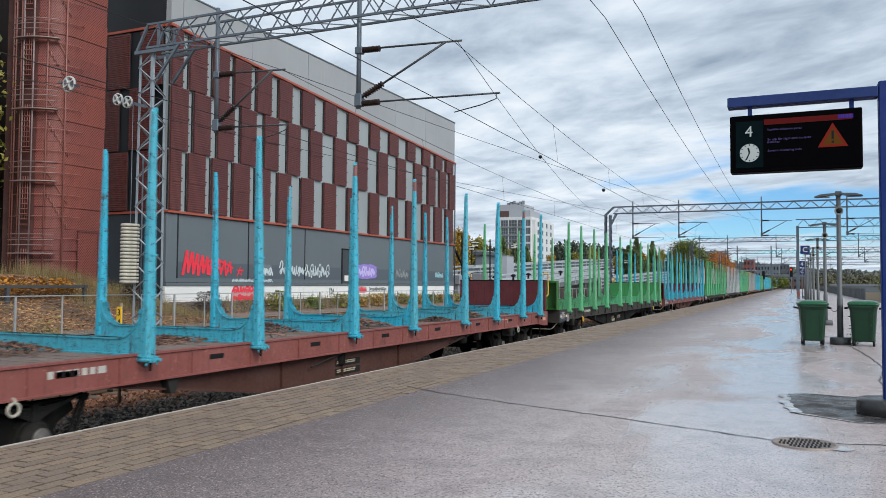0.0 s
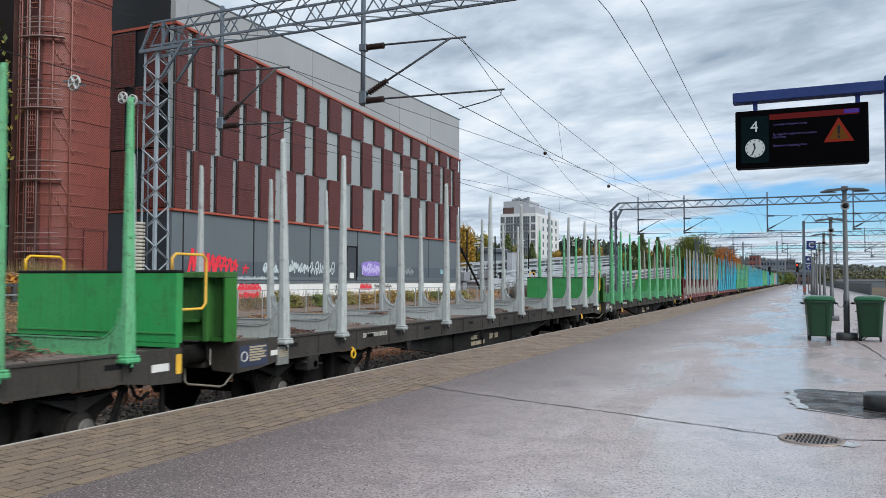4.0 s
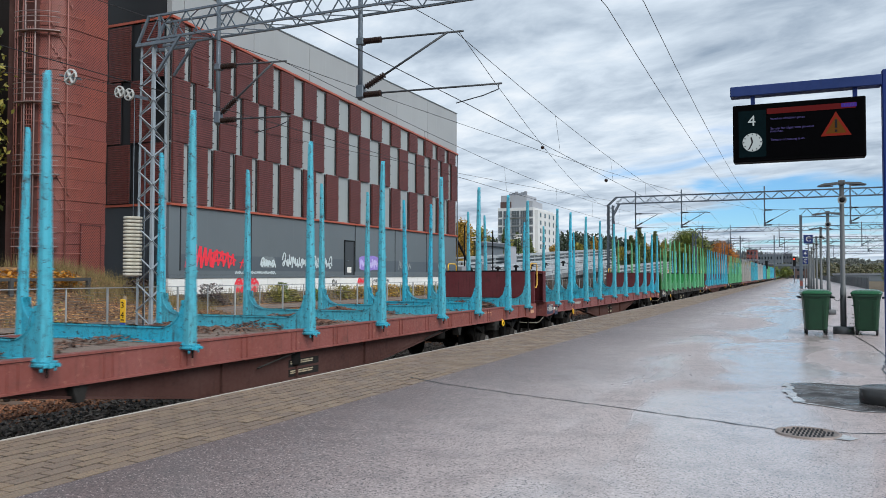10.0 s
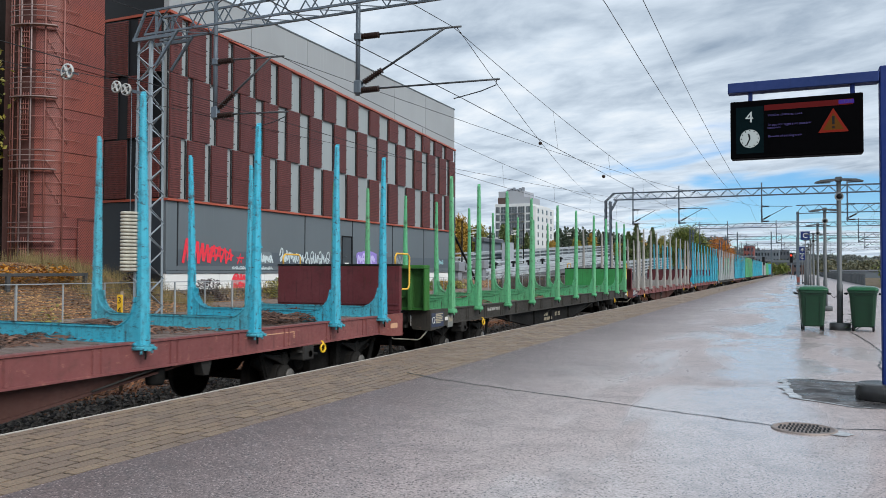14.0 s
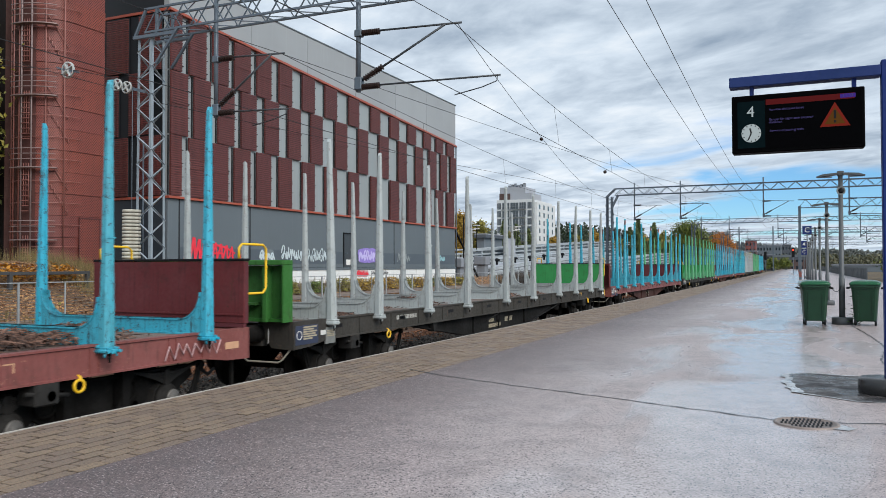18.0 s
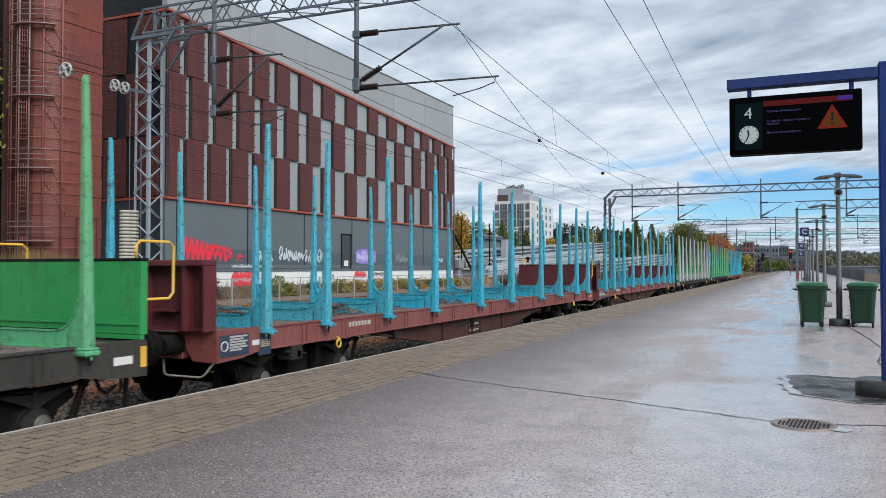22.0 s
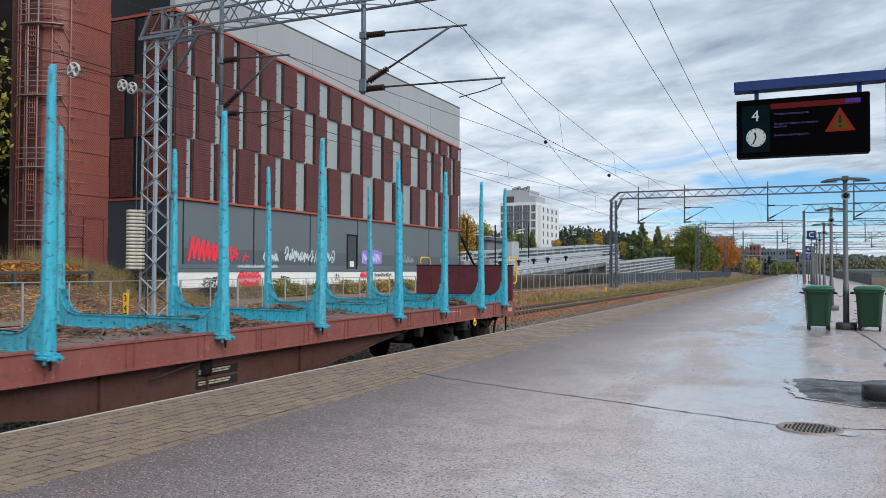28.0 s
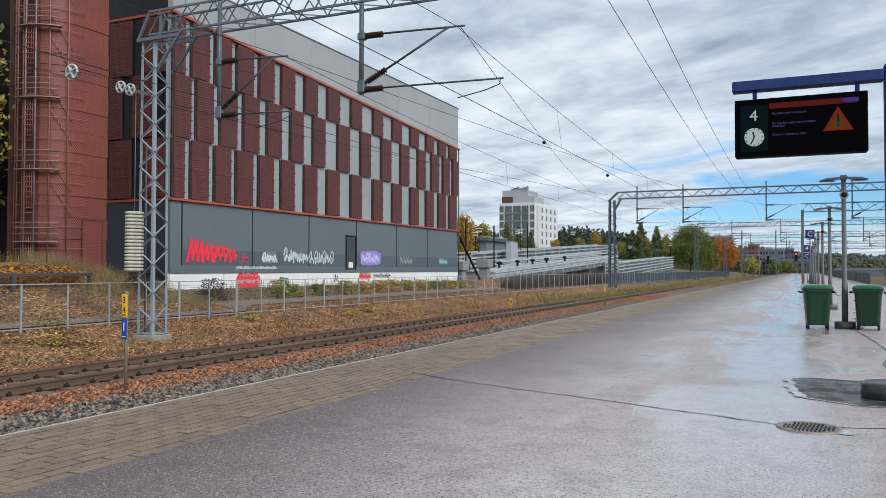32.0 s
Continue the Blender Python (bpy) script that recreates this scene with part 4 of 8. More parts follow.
def tag_line(y, z, w, h, n, seed, fall=0.3):
    """A hasty sprayed line of n joined forms that spell nothing."""
    q = random.Random(seed)
    out, last = [], -1
    for k in range(n):
        f = q.choice([i for i in range(4) if i != last])
        last = f
        e = 1 - fall * k / n
        for u, t in FORMS[f]:
            out.append((y + w * (k + u * 1.12 + q.uniform(-0.06, 0.06)) / n + 0.12 * (t - 0.5) * h, z + h * e * t + q.uniform(-0.03, 0.03) * h))
    for _ in range(2):
        out = [out[0]] + [(a[0] + (c[0] - a[0]) * k, a[1] + (c[1] - a[1]) * k) for a, c in zip(out, out[1:]) for k in (0.22, 0.78)] + [out[-1]]
    return out


def blob(parent, y, z, w, h, mat, seed, label=""):
    """A sprayed cloud that fills a piece of the wall."""
    q = random.Random(seed)
    n = 30
    v = []
    for k in range(n):
        a = 2 * math.pi * k / n
        e = 0.5 * (abs(math.cos(a)) ** 4 + abs(math.sin(a)) ** 4) ** -0.25 * q.uniform(0.9, 1.02)
        v.append((BX + 0.0235, y + w * (0.5 + e * math.cos(a)), z + h * (0.5 + e * math.sin(a))))
    return part("graffiti", Build().add(v, [tuple(range(n))]), mat, parent, label, Matrix.Translation((-BX, -BY0, -0.5)))


def graffiti(hall):
    red, pale, lilac = plain("spray_red", (0.80, 0.035, 0.06), 0.5), plain("spray_white", (0.56, 0.64, 0.66), 0.5), plain("spray_lilac", (0.30, 0.22, 0.62), 0.5)
    ink, violet, mist = plain("spray_black", (0.035, 0.04, 0.04), 0.5), plain("spray_violet", (0.56, 0.50, 0.82), 0.5), plain("spray_mist", (0.17, 0.20, 0.215), 0.5)
    rose, silver, aqua = plain("spray_rose", (0.62, 0.32, 0.32), 0.5), plain("spray_silver", (0.30, 0.33, 0.33), 0.5), plain("spray_aqua", (0.30, 0.52, 0.56), 0.5)
    def jags(y, n, w, z, h0, h1):
        turn = [(y + w * i + (0.12 if i % 2 else 0.0), z + (h0 + (h1 - h0) * i / n if i % 2 else 0.06 * (i % 3))) for i in range(n)]
        return [(a[0] + (c[0] - a[0]) * k, a[1] + (c[1] - a[1]) * k) for a, c in zip(turn, turn[1:]) for k in (0.03, 0.3, 0.7, 0.97)]
    stroke("graffiti", hall, jags(28.75, 12, 0.175, 1.82, 1.25, 0.85), 0.085, red, 0.026, "jagged sprayed red graffiti")
    stroke("graffiti", hall, jags(30.6, 9, 0.20, 1.84, 0.95, 0.68), 0.06, red, 0.029)
    stroke("graffiti", hall, [(30.5, 2.55), (31.0, 2.62), (31.7, 2.5), (32.35, 2.25), (31.8, 2.0)], 0.05, red, 0.032)
    stroke("graffiti", hall, [(30.6, 2.2), (31.2, 2.25), (31.6, 2.15)], 0.05, red, 0.034)
    stroke("graffiti", hall, [(32.7, 1.85), (32.95, 2.35), (33.05, 1.9), (32.65, 2.15), (33.2, 2.15)], 0.045, red)
    blob(hall, 34.35, 1.85, 1.3, 0.66, mist, 5)
    stroke("graffiti", hall, tag_line(34.35, 1.9, 1.35, 0.55, 4, 5), 0.05, pale)
    stroke("graffiti", hall, tag_line(36.3, 1.86, 2.4, 0.95, 5, 26, 0.35), 0.046, pale, 0.026, "sprayed white graffiti")
    stroke("graffiti", hall, tag_line(38.8, 1.80, 2.6, 0.85, 6, 8, 0.0), 0.038, pale, 0.029)
    blob(hall, 44.6, 1.80, 2.9, 1.0, lilac, 9, "sprayed lilac graffiti")
    stroke("graffiti", hall, tag_line(44.85, 1.9, 2.3, 0.75, 5, 29, 0.0), 0.055, violet, 0.026)
    stroke("graffiti", hall, tag_line(50.3, 1.86, 1.9, 0.78, 5, 10), 0.036, silver)
    stroke("graffiti", hall, tag_line(57.0, 1.95, 1.5, 0.52, 4, 11), 0.05, aqua)
    stroke("graffiti", hall, tag_line(32.3, 1.55, 3.4, 0.17, 13, 12, 0.0), 0.022, pale)
    blob(hall, 32.25, 0.55, 2.0, 0.80, rose, 13)
    stroke("graffiti", hall, tag_line(32.3, 0.95, 1.9, 0.40, 4, 13, 0.0), 0.055, red, 0.028)
    stroke("graffiti", hall, tag_line(32.4, 0.55, 1.6, 0.36, 5, 14, 0.0), 0.055, red, 0.031)
    blob(hall, 44.5, 0.88, 1.6, 0.45, rose, 15)
    stroke("graffiti", hall, tag_line(44.5, 0.92, 1.5, 0.38, 4, 16), 0.055, red, 0.028)
    stroke("graffiti", hall, tag_line(41.45, 0.72, 0.5, 0.6, 1, 17), 0.03, ink)
    stroke("graffiti", hall, tag_line(46.4, 0.98, 2.4, 0.3, 9, 18, 0.0), 0.022, ink)


def build_tower():
    """Stair tower of perforated red sheet with a rounded front, the open cage of its stair round it."""
    cx, cy, r, z0, z1 = -29.0, 24.0, 1.40, 1.0, 16.5
    t = thing("stair_tower", (cx, cy, z0), "tall stair tower of perforated red sheet metal", "tower")
    h = z1 - z0

    def rim(q, a, z=0.0):
        return (q * math.cos(radians(a)), q * math.sin(radians(a)), z)

    def outline(rr):
        return [rim(rr, a)[:2] for a in range(180, 361, 9)] + [(rr, 1.55), (-rr, 1.55)]
    z, k = 0.0, 0
    while z < h:
        part("cladding_ring", Build().prism(outline(r - (0.03 if k % 2 else 0)), "z", z, z + 0.885), TOWERRED, t, "perforated red sheet")
        z += 0.9
        k += 1
    # the tower's side away from the sun, its shade put into a darker colour
    part("flank", Build().prism([(-1.35, -1.16), (-1.0, -0.73), (-1.69, -0.16), (-2.04, -0.58)], "z", 0, h), SHADERED, t, "shaded dark red flank")
    # the shade of the open stair well, painted as a dark strip between sheets
    # the second sheet repeats the drum, darkened as its shaded side
    for name, a0, a1, rr, mat in (("stair_well", 264, 296, r + 0.012, WELL), ("back_sheet", 222, 258, r + 0.016, SHADERED)):
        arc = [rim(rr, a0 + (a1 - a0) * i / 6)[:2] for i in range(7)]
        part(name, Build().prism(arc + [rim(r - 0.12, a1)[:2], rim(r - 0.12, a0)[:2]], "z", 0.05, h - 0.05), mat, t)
    q = r + 0.10
    post = Build().rod((0, 0, 0), (0, 0, h), 0.032, 6).mesh("cage_post", TOWERSTEEL)
    for a in (236, 252, 268, 312, 339):
        part("cage_post", post, None, t, "", rim(q, a))
    ring = Build().tube([rim(q, a) for a in range(205, 361, 8)] + [(q, 0.25, 0)], 0.017, 5).mesh("cage_ring", TOWERSTEEL)
    zz = 0.5
    while zz < h:
        part("cage_ring", ring, None, t, "", (0, 0, zz))
        zz += 0.9
    # the ladder stands a little off the cage
    side = Build().rod((0, 0, 0), (0, 0, h), 0.035, 6).mesh("ladder_rail", GALVD)
    ends = [Vector(rim(q + 0.10, a)) for a in (277, 293)]
    for e in ends:
        part("ladder_rail", side, None, t, "", tuple(e))
    # the stair seen end on: short treads one over another, with balusters beside them
    away = (ends[1] - ends[0]).normalized()
    tread = Build().bar(ends[0] + away * 0.04, ends[1] - away * 0.10, 0.10, 0.028).mesh("tread", TOWERSTEEL)
    picket = Build().rod((0, 0, 0), (0, 0, 1.75), 0.016, 5).mesh("baluster", TOWERSTEEL)
    for zz in (2.0, 4.95, 7.9, 10.85, 13.8):
        for i in range(8):
            part("tread", tread, None, t, "", (0, 0, zz - 2.1 + 0.21 * i))
        for i in range(3):
            e = ends[0] + away * (0.12 + 0.11 * i)
            part("baluster", picket, None, t, "", (e.x, e.y, zz - 1.9))
    # a landing every three metres, with its rails, and the stair behind the mesh
    for zz in (2.0, 4.95, 7.9, 10.85, 13.8):
        deck = [rim(q + 0.28, a)[:2] for a in range(262, 331, 8)] + [rim(q, a)[:2] for a in range(330, 261, -8)]
        part("landing", Build().prism(deck, "z", zz - 0.35, zz - 0.31), GALVD, t)
        for e in (0.0, 0.22, 0.44):
            part("landing_rail", Build().tube([rim(q + 0.27, a, zz + e) for a in range(262, 331, 8)], 0.018, 5), GALVD, t)
        steps = []
        for i in range(9):
            a = 346 - i * 4.2
            steps += [rim(r + 0.045, a, zz + 0.75 + i * 0.17), rim(r + 0.045, a, zz + 0.92 + i * 0.17)]
        part("stair_string", Build().tube(steps, 0.022, 4), TOWERSTEEL, t)
        part("stair_rail", Build().tube([rim(r + 0.05, 346 - i * 4.2, zz + 1.75 + i * 0.17) for i in range(9)], 0.018, 4), TOWERSTEEL, t)
    part("tower_door", Build().box(r + 0.002, 0.25, 0.0, r + 0.03, 1.25, 2.6), TOWERRED, t, "red sheet metal door")
    b = Build().box(r + 0.03, 0.2, 0, r + 0.05, 0.25, 2.65).box(r + 0.03, 1.25, 0, r + 0.05, 1.30, 2.65).box(r + 0.03, 0.2, 2.6, r + 0.05, 1.30, 2.65)
    part("door_frame", b, CLAD, t)
    # dark annex behind the tower
    ann = thing("annex", (-36.0, 27.9, 0.6), "tall dark brown annex wall behind the tower", "building")
    part("wall", Build().box(-6.0, 0, 0, 5.2, 8.0, 16.2), ANNEX, ann)
    return t


# dark colour painted for the shade inside the stair well
WELL = plain("well_shade_dark", (0.085, 0.030, 0.025), 0.8)
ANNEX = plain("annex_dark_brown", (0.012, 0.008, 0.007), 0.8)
GALVD = plain("ladder_steel", (0.27, 0.20, 0.19), 0.5, 0.2)
TOWERSTEEL = plain("tower_steel_red", (0.27, 0.105, 0.085), 0.5)
hall = build_hall()
graffiti(hall)
build_tower()

# ---------------------------------------------------------------- fence, overhead line, signs
FENCEWIRE = plain("fence_wire_dull", (0.13, 0.14, 0.145), 0.6)


def build_fence():
    f = thing("fence", (-20.0, 0, 0), "grey steel trackside fence with thin wire rails", "fence")
    post = Build().box(-0.029, -0.029, -0.45, 0.029, 0.029, 1.34, None, 0.006).mesh("post", FENCE)
    thin = Build().box(-0.015, -0.02, -0.1, 0.015, 0.02, 1.32).mesh("picket", FENCE)
    y = 3.04
    rail_top, rail_low, wires = Build(), Build(), []
    while y < 150:
        z = -0.22
        part("post", post, None, f, "", (0, y, z))
        if y < 105:
            part("picket", thin, None, f, "", (0, y + 1.56, z))
        y += 3.12
    rail_top.box(-0.03, 2, 1.10, 0.03, 150, 1.13)
    rail_low.box(-0.02, 2, -0.16, 0.02, 150, -0.13)
    part("top_rail", rail_top, FENCE, f), part("bottom_rail", rail_low, FENCE, f)
    for i in range(13):
        z = -0.05 + i * 0.085
        part("wire", Build().box(-0.004, 2, z, 0.004, 110, z + 0.008), FENCEWIRE, f)
    far = Build()
    y = 90
    while y < 260:
        far.box(-20.05, y, -0.5, -19.98, y + 0.07, 1.1)
        y += 0.5
    solid("far_fence", far, FARGALV, "long grey picket fence beside the line", "fence", kind="stuff")


def lattice_mast(name, x, y, z0, z1, w0, w1, label, group="gantry masts"):
    """A four-legged lattice mast that tapers from w0 to w1."""
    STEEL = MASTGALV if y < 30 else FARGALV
    m = thing(name, (x, y, z0), label, "mast", group)
    h = z1 - z0

    def wd(z):
        return (w0 + (w1 - w0) * z / h) / 2
    for sx in (-1, 1):
        for sy in (-1, 1):
            a, c = wd(0), wd(h)
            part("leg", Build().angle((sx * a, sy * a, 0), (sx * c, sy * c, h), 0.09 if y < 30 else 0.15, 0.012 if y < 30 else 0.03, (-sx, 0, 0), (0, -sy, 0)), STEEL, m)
    n = max(6, int(h / (w0 * (0.69 if y < 30 else 0.62))))
    lac = [Build() for _ in range(4)]
    for i in range(n):
        za, zb = h * i / n, h * (i + 1) / n
        a, c = wd(za), wd(zb)
        s = 1 if i % 2 else -1
        for q, e in ((0, 1), (1, -1)):
            lac[q].bar((-s * e * a, e * a, za), (s * e * c, e * c, zb), 0.010 if y < 30 else 0.03, 0.07 if y < 30 else 0.10, (0, 1, 0))
            lac[2 + q].bar((e * a, -s * e * a, za), (e * c, s * e * c, zb), 0.010 if y < 30 else 0.03, 0.07 if y < 30 else 0.10, (1, 0, 0))
    for b in lac:
        if y < 30:
            for i in range(0, len(b.v), 8):
                q = Build()
                q.v, q.f, q.smooth = b.v[i:i + 8], [(3, 2, 1, 0), (4, 5, 6, 7), (0, 1, 5, 4), (1, 2, 6, 5), (2, 3, 7, 6), (3, 0, 4, 7)], [False] * 6
                part("lacing_bar", q, STEEL, m)
        else:
            tagged(part("lacing", b, STEEL, m), kind="stuff")
    part("foundation", Build().box(-w0 * 0.66, -w0 * 0.66, -0.55, w0 * 0.66, w0 * 0.66, 0.0, None, 0.03), CONC, m, "concrete foundation block")
    part("base_plate", Build().box(-w0 / 2 - 0.06, -w0 / 2 - 0.06, 0.02, w0 / 2 + 0.06, w0 / 2 + 0.06, 0.045), STEEL, m)
    return m


def truss(parent, x0, x1, y, z0, z1, d, pitch, r=1.0, single=False):
    """A box truss across the tracks."""
    k = 0.06 * r
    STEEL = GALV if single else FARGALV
    for yy in (y - d / 2, y + d / 2):
        for z in (z0, z1):
            part("chord", Build().bar((x0, yy, z), (x1, yy, z), k, k), STEEL, parent)
    front, back, top = Build(), Build(), Build()
    n = int((x1 - x0) / pitch)
    for i in range(n):
        a, c = x0 + (x1 - x0) * i / n, x0 + (x1 - x0) * (i + 1) / n
        m = (a + c) / 2
        for b, yy in ((front, y - d / 2), (back, y + d / 2)):
            b.bar((a, yy, z0), (m, yy, z1), 0.03 * r, 0.03 * r), b.bar((m, yy, z1), (c, yy, z0), 0.03 * r, 0.03 * r)
        top.bar((a, y - d / 2, z0), (c, y + d / 2, z0), 0.025 * r, 0.025 * r), top.bar((a, y + d / 2, z1), (c, y - d / 2, z1), 0.025 * r, 0.025 * r)
    for b in (front, back, top):
        if single:
            for i in range(0, len(b.v), 8):
                q = Build()
                q.v, q.f, q.smooth = b.v[i:i + 8], [(3, 2, 1, 0), (4, 5, 6, 7), (0, 1, 5, 4), (1, 2, 6, 5), (2, 3, 7, 6), (3, 0, 4, 7)], [False] * 6
                part("web_bar", q, STEEL, parent)
        else:
            tagged(part("web", b, STEEL, parent), kind="stuff")


def insulator(b, a, c, r=0.088, n=9):
    """Ribbed insulator between two points, turned as one piece."""
    a, c = Vector(a), Vector(c)
    d = (c - a).normalized()
    s = d.orthogonal().normalized()
    t = d.cross(s)
    prof = [(0.022, 0.0)]
    for i in range(n):
        k = (i + 0.5) / n
        prof += [(0.052, k - 0.36 / n), (r, k - 0.14 / n), (r, k + 0.14 / n), (0.052, k + 0.36 / n)]
    prof.append((0.022, 1.0))
    m = 9
    v = [a.lerp(c, k) + (s * math.cos(2 * math.pi * i / m) + t * math.sin(2 * math.pi * i / m)) * q for q, k in prof for i in range(m)]
    b.add(v, [(j * m + i, j * m + (i + 1) % m, j * m + m + (i + 1) % m, j * m + m + i) for j in range(len(prof) - 1) for i in range(m)])
    b.add(v[:m], [tuple(range(m - 1, -1, -1))]), b.add(v[-m:], [tuple(range(m))])


def cantilever(px, y, ztop, zlow, zbeam, reach, reg, parent_label, group="drop posts"):
    """A drop post from a gantry beam with its hinged tubes and insulators; reach runs towards +x."""
    t = thing("cantilever", (px, y, zlow), parent_label, "overhead line support", group)
    L = lambda x, z: (x, 0, z - zlow)
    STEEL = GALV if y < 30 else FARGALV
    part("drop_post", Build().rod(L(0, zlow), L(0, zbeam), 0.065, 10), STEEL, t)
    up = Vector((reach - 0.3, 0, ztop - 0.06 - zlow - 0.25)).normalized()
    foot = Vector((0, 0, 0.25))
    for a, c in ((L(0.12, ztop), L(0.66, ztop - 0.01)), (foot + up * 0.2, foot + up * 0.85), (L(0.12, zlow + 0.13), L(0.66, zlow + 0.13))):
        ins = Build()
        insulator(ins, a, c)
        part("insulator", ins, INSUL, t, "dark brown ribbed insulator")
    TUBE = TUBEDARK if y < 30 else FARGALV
    part("stay_tube", Build().rod(L(0.6, ztop + 0.01), L(reach + 0.15, ztop - 0.08), 0.028, 8), TUBE, t)
    part("bracket_tube", Build().rod(L(0.0, zlow + 0.25), L(reach - 0.3, ztop - 0.06), 0.032, 8), TUBE, t)
    part("register_tube", Build().rod(L(0.6, zlow + 0.14), L(reg, zlow + 0.06), 0.025, 8), TUBE, t)
    part("steady_arm", Build().tube([L(reg - 0.08, zlow + 0.06), L(reg - 0.1, zlow - 0.08), L(reg - 0.5, zlow - 0.2), L(reg - 1.25, zlow - 0.33)], 0.015, 6), TUBE, t)
    part("hinge", Build().box(-0.09, -0.09, ztop - 0.1 - zlow, 0.13, 0.09, ztop + 0.1 - zlow, None, 0.02), STEEL, t)
    part("hinge", Build().box(-0.09, -0.09, 0.05, 0.13, 0.09, 0.4, None, 0.02), STEEL, t)
    return t


GY = 18.7
TUBEDARK = paint("tube_dark_zinc", (0.040, 0.046, 0.052), (0.02, 0.022, 0.024), 0.5, 0.5, 3.0, None, 0.3)


def build_overhead():
    lattice_mast("gantry_mast", -18.25, GY, -0.45, 8.6, 0.62, 0.55, "grey galvanised lattice mast with a concrete foot")
    g = thing("gantry", (0, 0, 0), "grey steel lattice beam over the tracks", "gantry", "gantries")
    truss(g, -18.2, 12.0, GY, 8.74, 9.46, 0.66, 0.98, 1.0, True)
    for e in (-0.33, 0.33):
        part("knee", Build().bar((-17.75, GY + e, 7.75), (-16.9, GY + e, 8.74), 0.07, 0.07), GALV, g)
        part("end_strut", Build().bar((-18.62, GY + e, 8.6), (-18.15, GY + e, 9.46), 0.07, 0.07), GALV, g)
        part("end_post", Build().bar((-17.72, GY + e, 8.6), (-17.72, GY + e, 9.46), 0.07, 0.07), GALV, g)
        part("head_bar", Build().bar((-18.65, GY + e, 8.62), (-17.0, GY + e, 8.62), 0.08, 0.1), GALV, g)
    cantilever(-15.73, GY, 7.72, 5.98, 9.75, 2.3, 2.6, "hinged tube cantilever on a steel drop post")
    cantilever(-10.86, GY, 7.90, 6.30, 10.0, 2.9, 4.1, "hinged tube cantilever on a steel drop post")
    # counterweight of the wires, with its pulleys
    w = thing("tension_weight", (-18.60, GY - 0.42, -0.5), "stack of pale round counterweights hanging beside the mast", "counterweight")
    for i in range(17):
        part("weight_disc", WEIGHT, None, w, "", (0, 0, 2.0 + i * 0.108))
    part("weight_rod", Build().rod((0, 0, 1.9), (0, 0, 7.5), 0.012, 6), GALV, w)
    part("guide", Build().rod((0.1, 0.36, 0.0), (0.1, 0.36, 6.0), 0.025, 6), GALV, w)
    for dx, dz in ((-0.58, 7.70), (-0.18, 7.58)):
        wh = part("pulley", PULLEY, None, w, "white spoked pulley", (dx, -0.05, dz))
    part("pulley_arm", Build().bar((-0.6, 0.02, 7.70), (0.5, 0.02, 7.40), 0.05, 0.09), GALV, w)
    wh = thing("line_pulley", (-21.5, GY - 0.3, 7.94), "round steel pulley in the tension wire", "pulley")
    part("wheel", PULLEY2, None, wh)
    part("shackle", Build().bar((-0.5, 0, 0.13), (0.5, 0, -0.13), 0.04, 0.05), GALV, wh)

    # far gantries
    for k, (y, x, zb, xr) in enumerate(((83.8, -18.1, 8.85, 40), (147, -16.9, 8.9, 40), (204, -16.7, 9.0, 45), (265, -16.3, 9.2, 45), (330, -16.0, 9.3, 50))):
        lattice_mast("gantry_mast", x, y, -0.35, zb, 0.74, 0.64, "grey lattice mast of a distant gantry")
        g = thing("gantry", (0, 0, 0), "steel lattice beam over the tracks", "gantry", "gantries")
        truss(g, x + 0.6, xr, y, zb + 0.15, zb + 0.85, 0.6, 1.5, 1.35)
        for e in (-0.3, 0.3):
            part("knee", Build().bar((x - 0.35, y + e, zb - 0.05), (x + 0.62, y + e, zb + 0.85), 0.10, 0.10), FARGALV, g)
            part("knee", Build().bar((x + 0.35, y + e, zb - 0.9), (x + 0.9, y + e, zb + 0.15), 0.10, 0.10), FARGALV, g)
        for px in (-15.5, -10.86, -3.0, 4.5, 9.5):
            cantilever(px, y, 7.9, 6.3, zb + 1.4, 2.6, 3.2, "distant hinged cantilever on a drop post")
    # platform mast of the right-hand gantry
    for y in (97.0, 170.0):
        m = thing("gantry_mast", (0.25, y, 0), "grey gantry mast on the platform with a red and white foot", "mast", "gantry masts")
        part("mast", Build().box(-0.14, -0.14, 0, 0.14, 0.14, 8.2, None, 0.02), GALV, m)
        part("painted_foot", Build().box(-0.145, -0.145, 0.3, 0.145, 0.145, 0.9), SILLRED, m)
        g = thing("gantry", (0, 0, 0), "steel lattice beam over the tracks beyond the platform", "gantry", "gantries")
        truss(g, 0.1, 42, y, 8.0, 8.9, 0.6, 1.5)
        for px in (12, 18):
            cantilever(px, y, 7.6, 6.0, 8.9, 2.5, 3.0, "distant hinged cantilever on a drop post")


STONEW = paint("weathered_concrete_pale", (0.47, 0.45, 0.38), (0.16, 0.14, 0.11), 0.7, 0.8, 4.0, None, 0.5)
WEIGHT = Build().lathe([(0.20, -0.022), (0.20, 0.0), (0.26, 0.0), (0.275, 0.012), (0.275, 0.068), (0.26, 0.080), (0.20, 0.082)], (0, 0, 0), 22).mesh("weight_disc", STONEW)


PULLEYGREY = paint("pulley_zinc_pale", (0.40, 0.41, 0.40), (0.15, 0.14, 0.13), 0.6, 0.5, 5.0, None, 0.3)


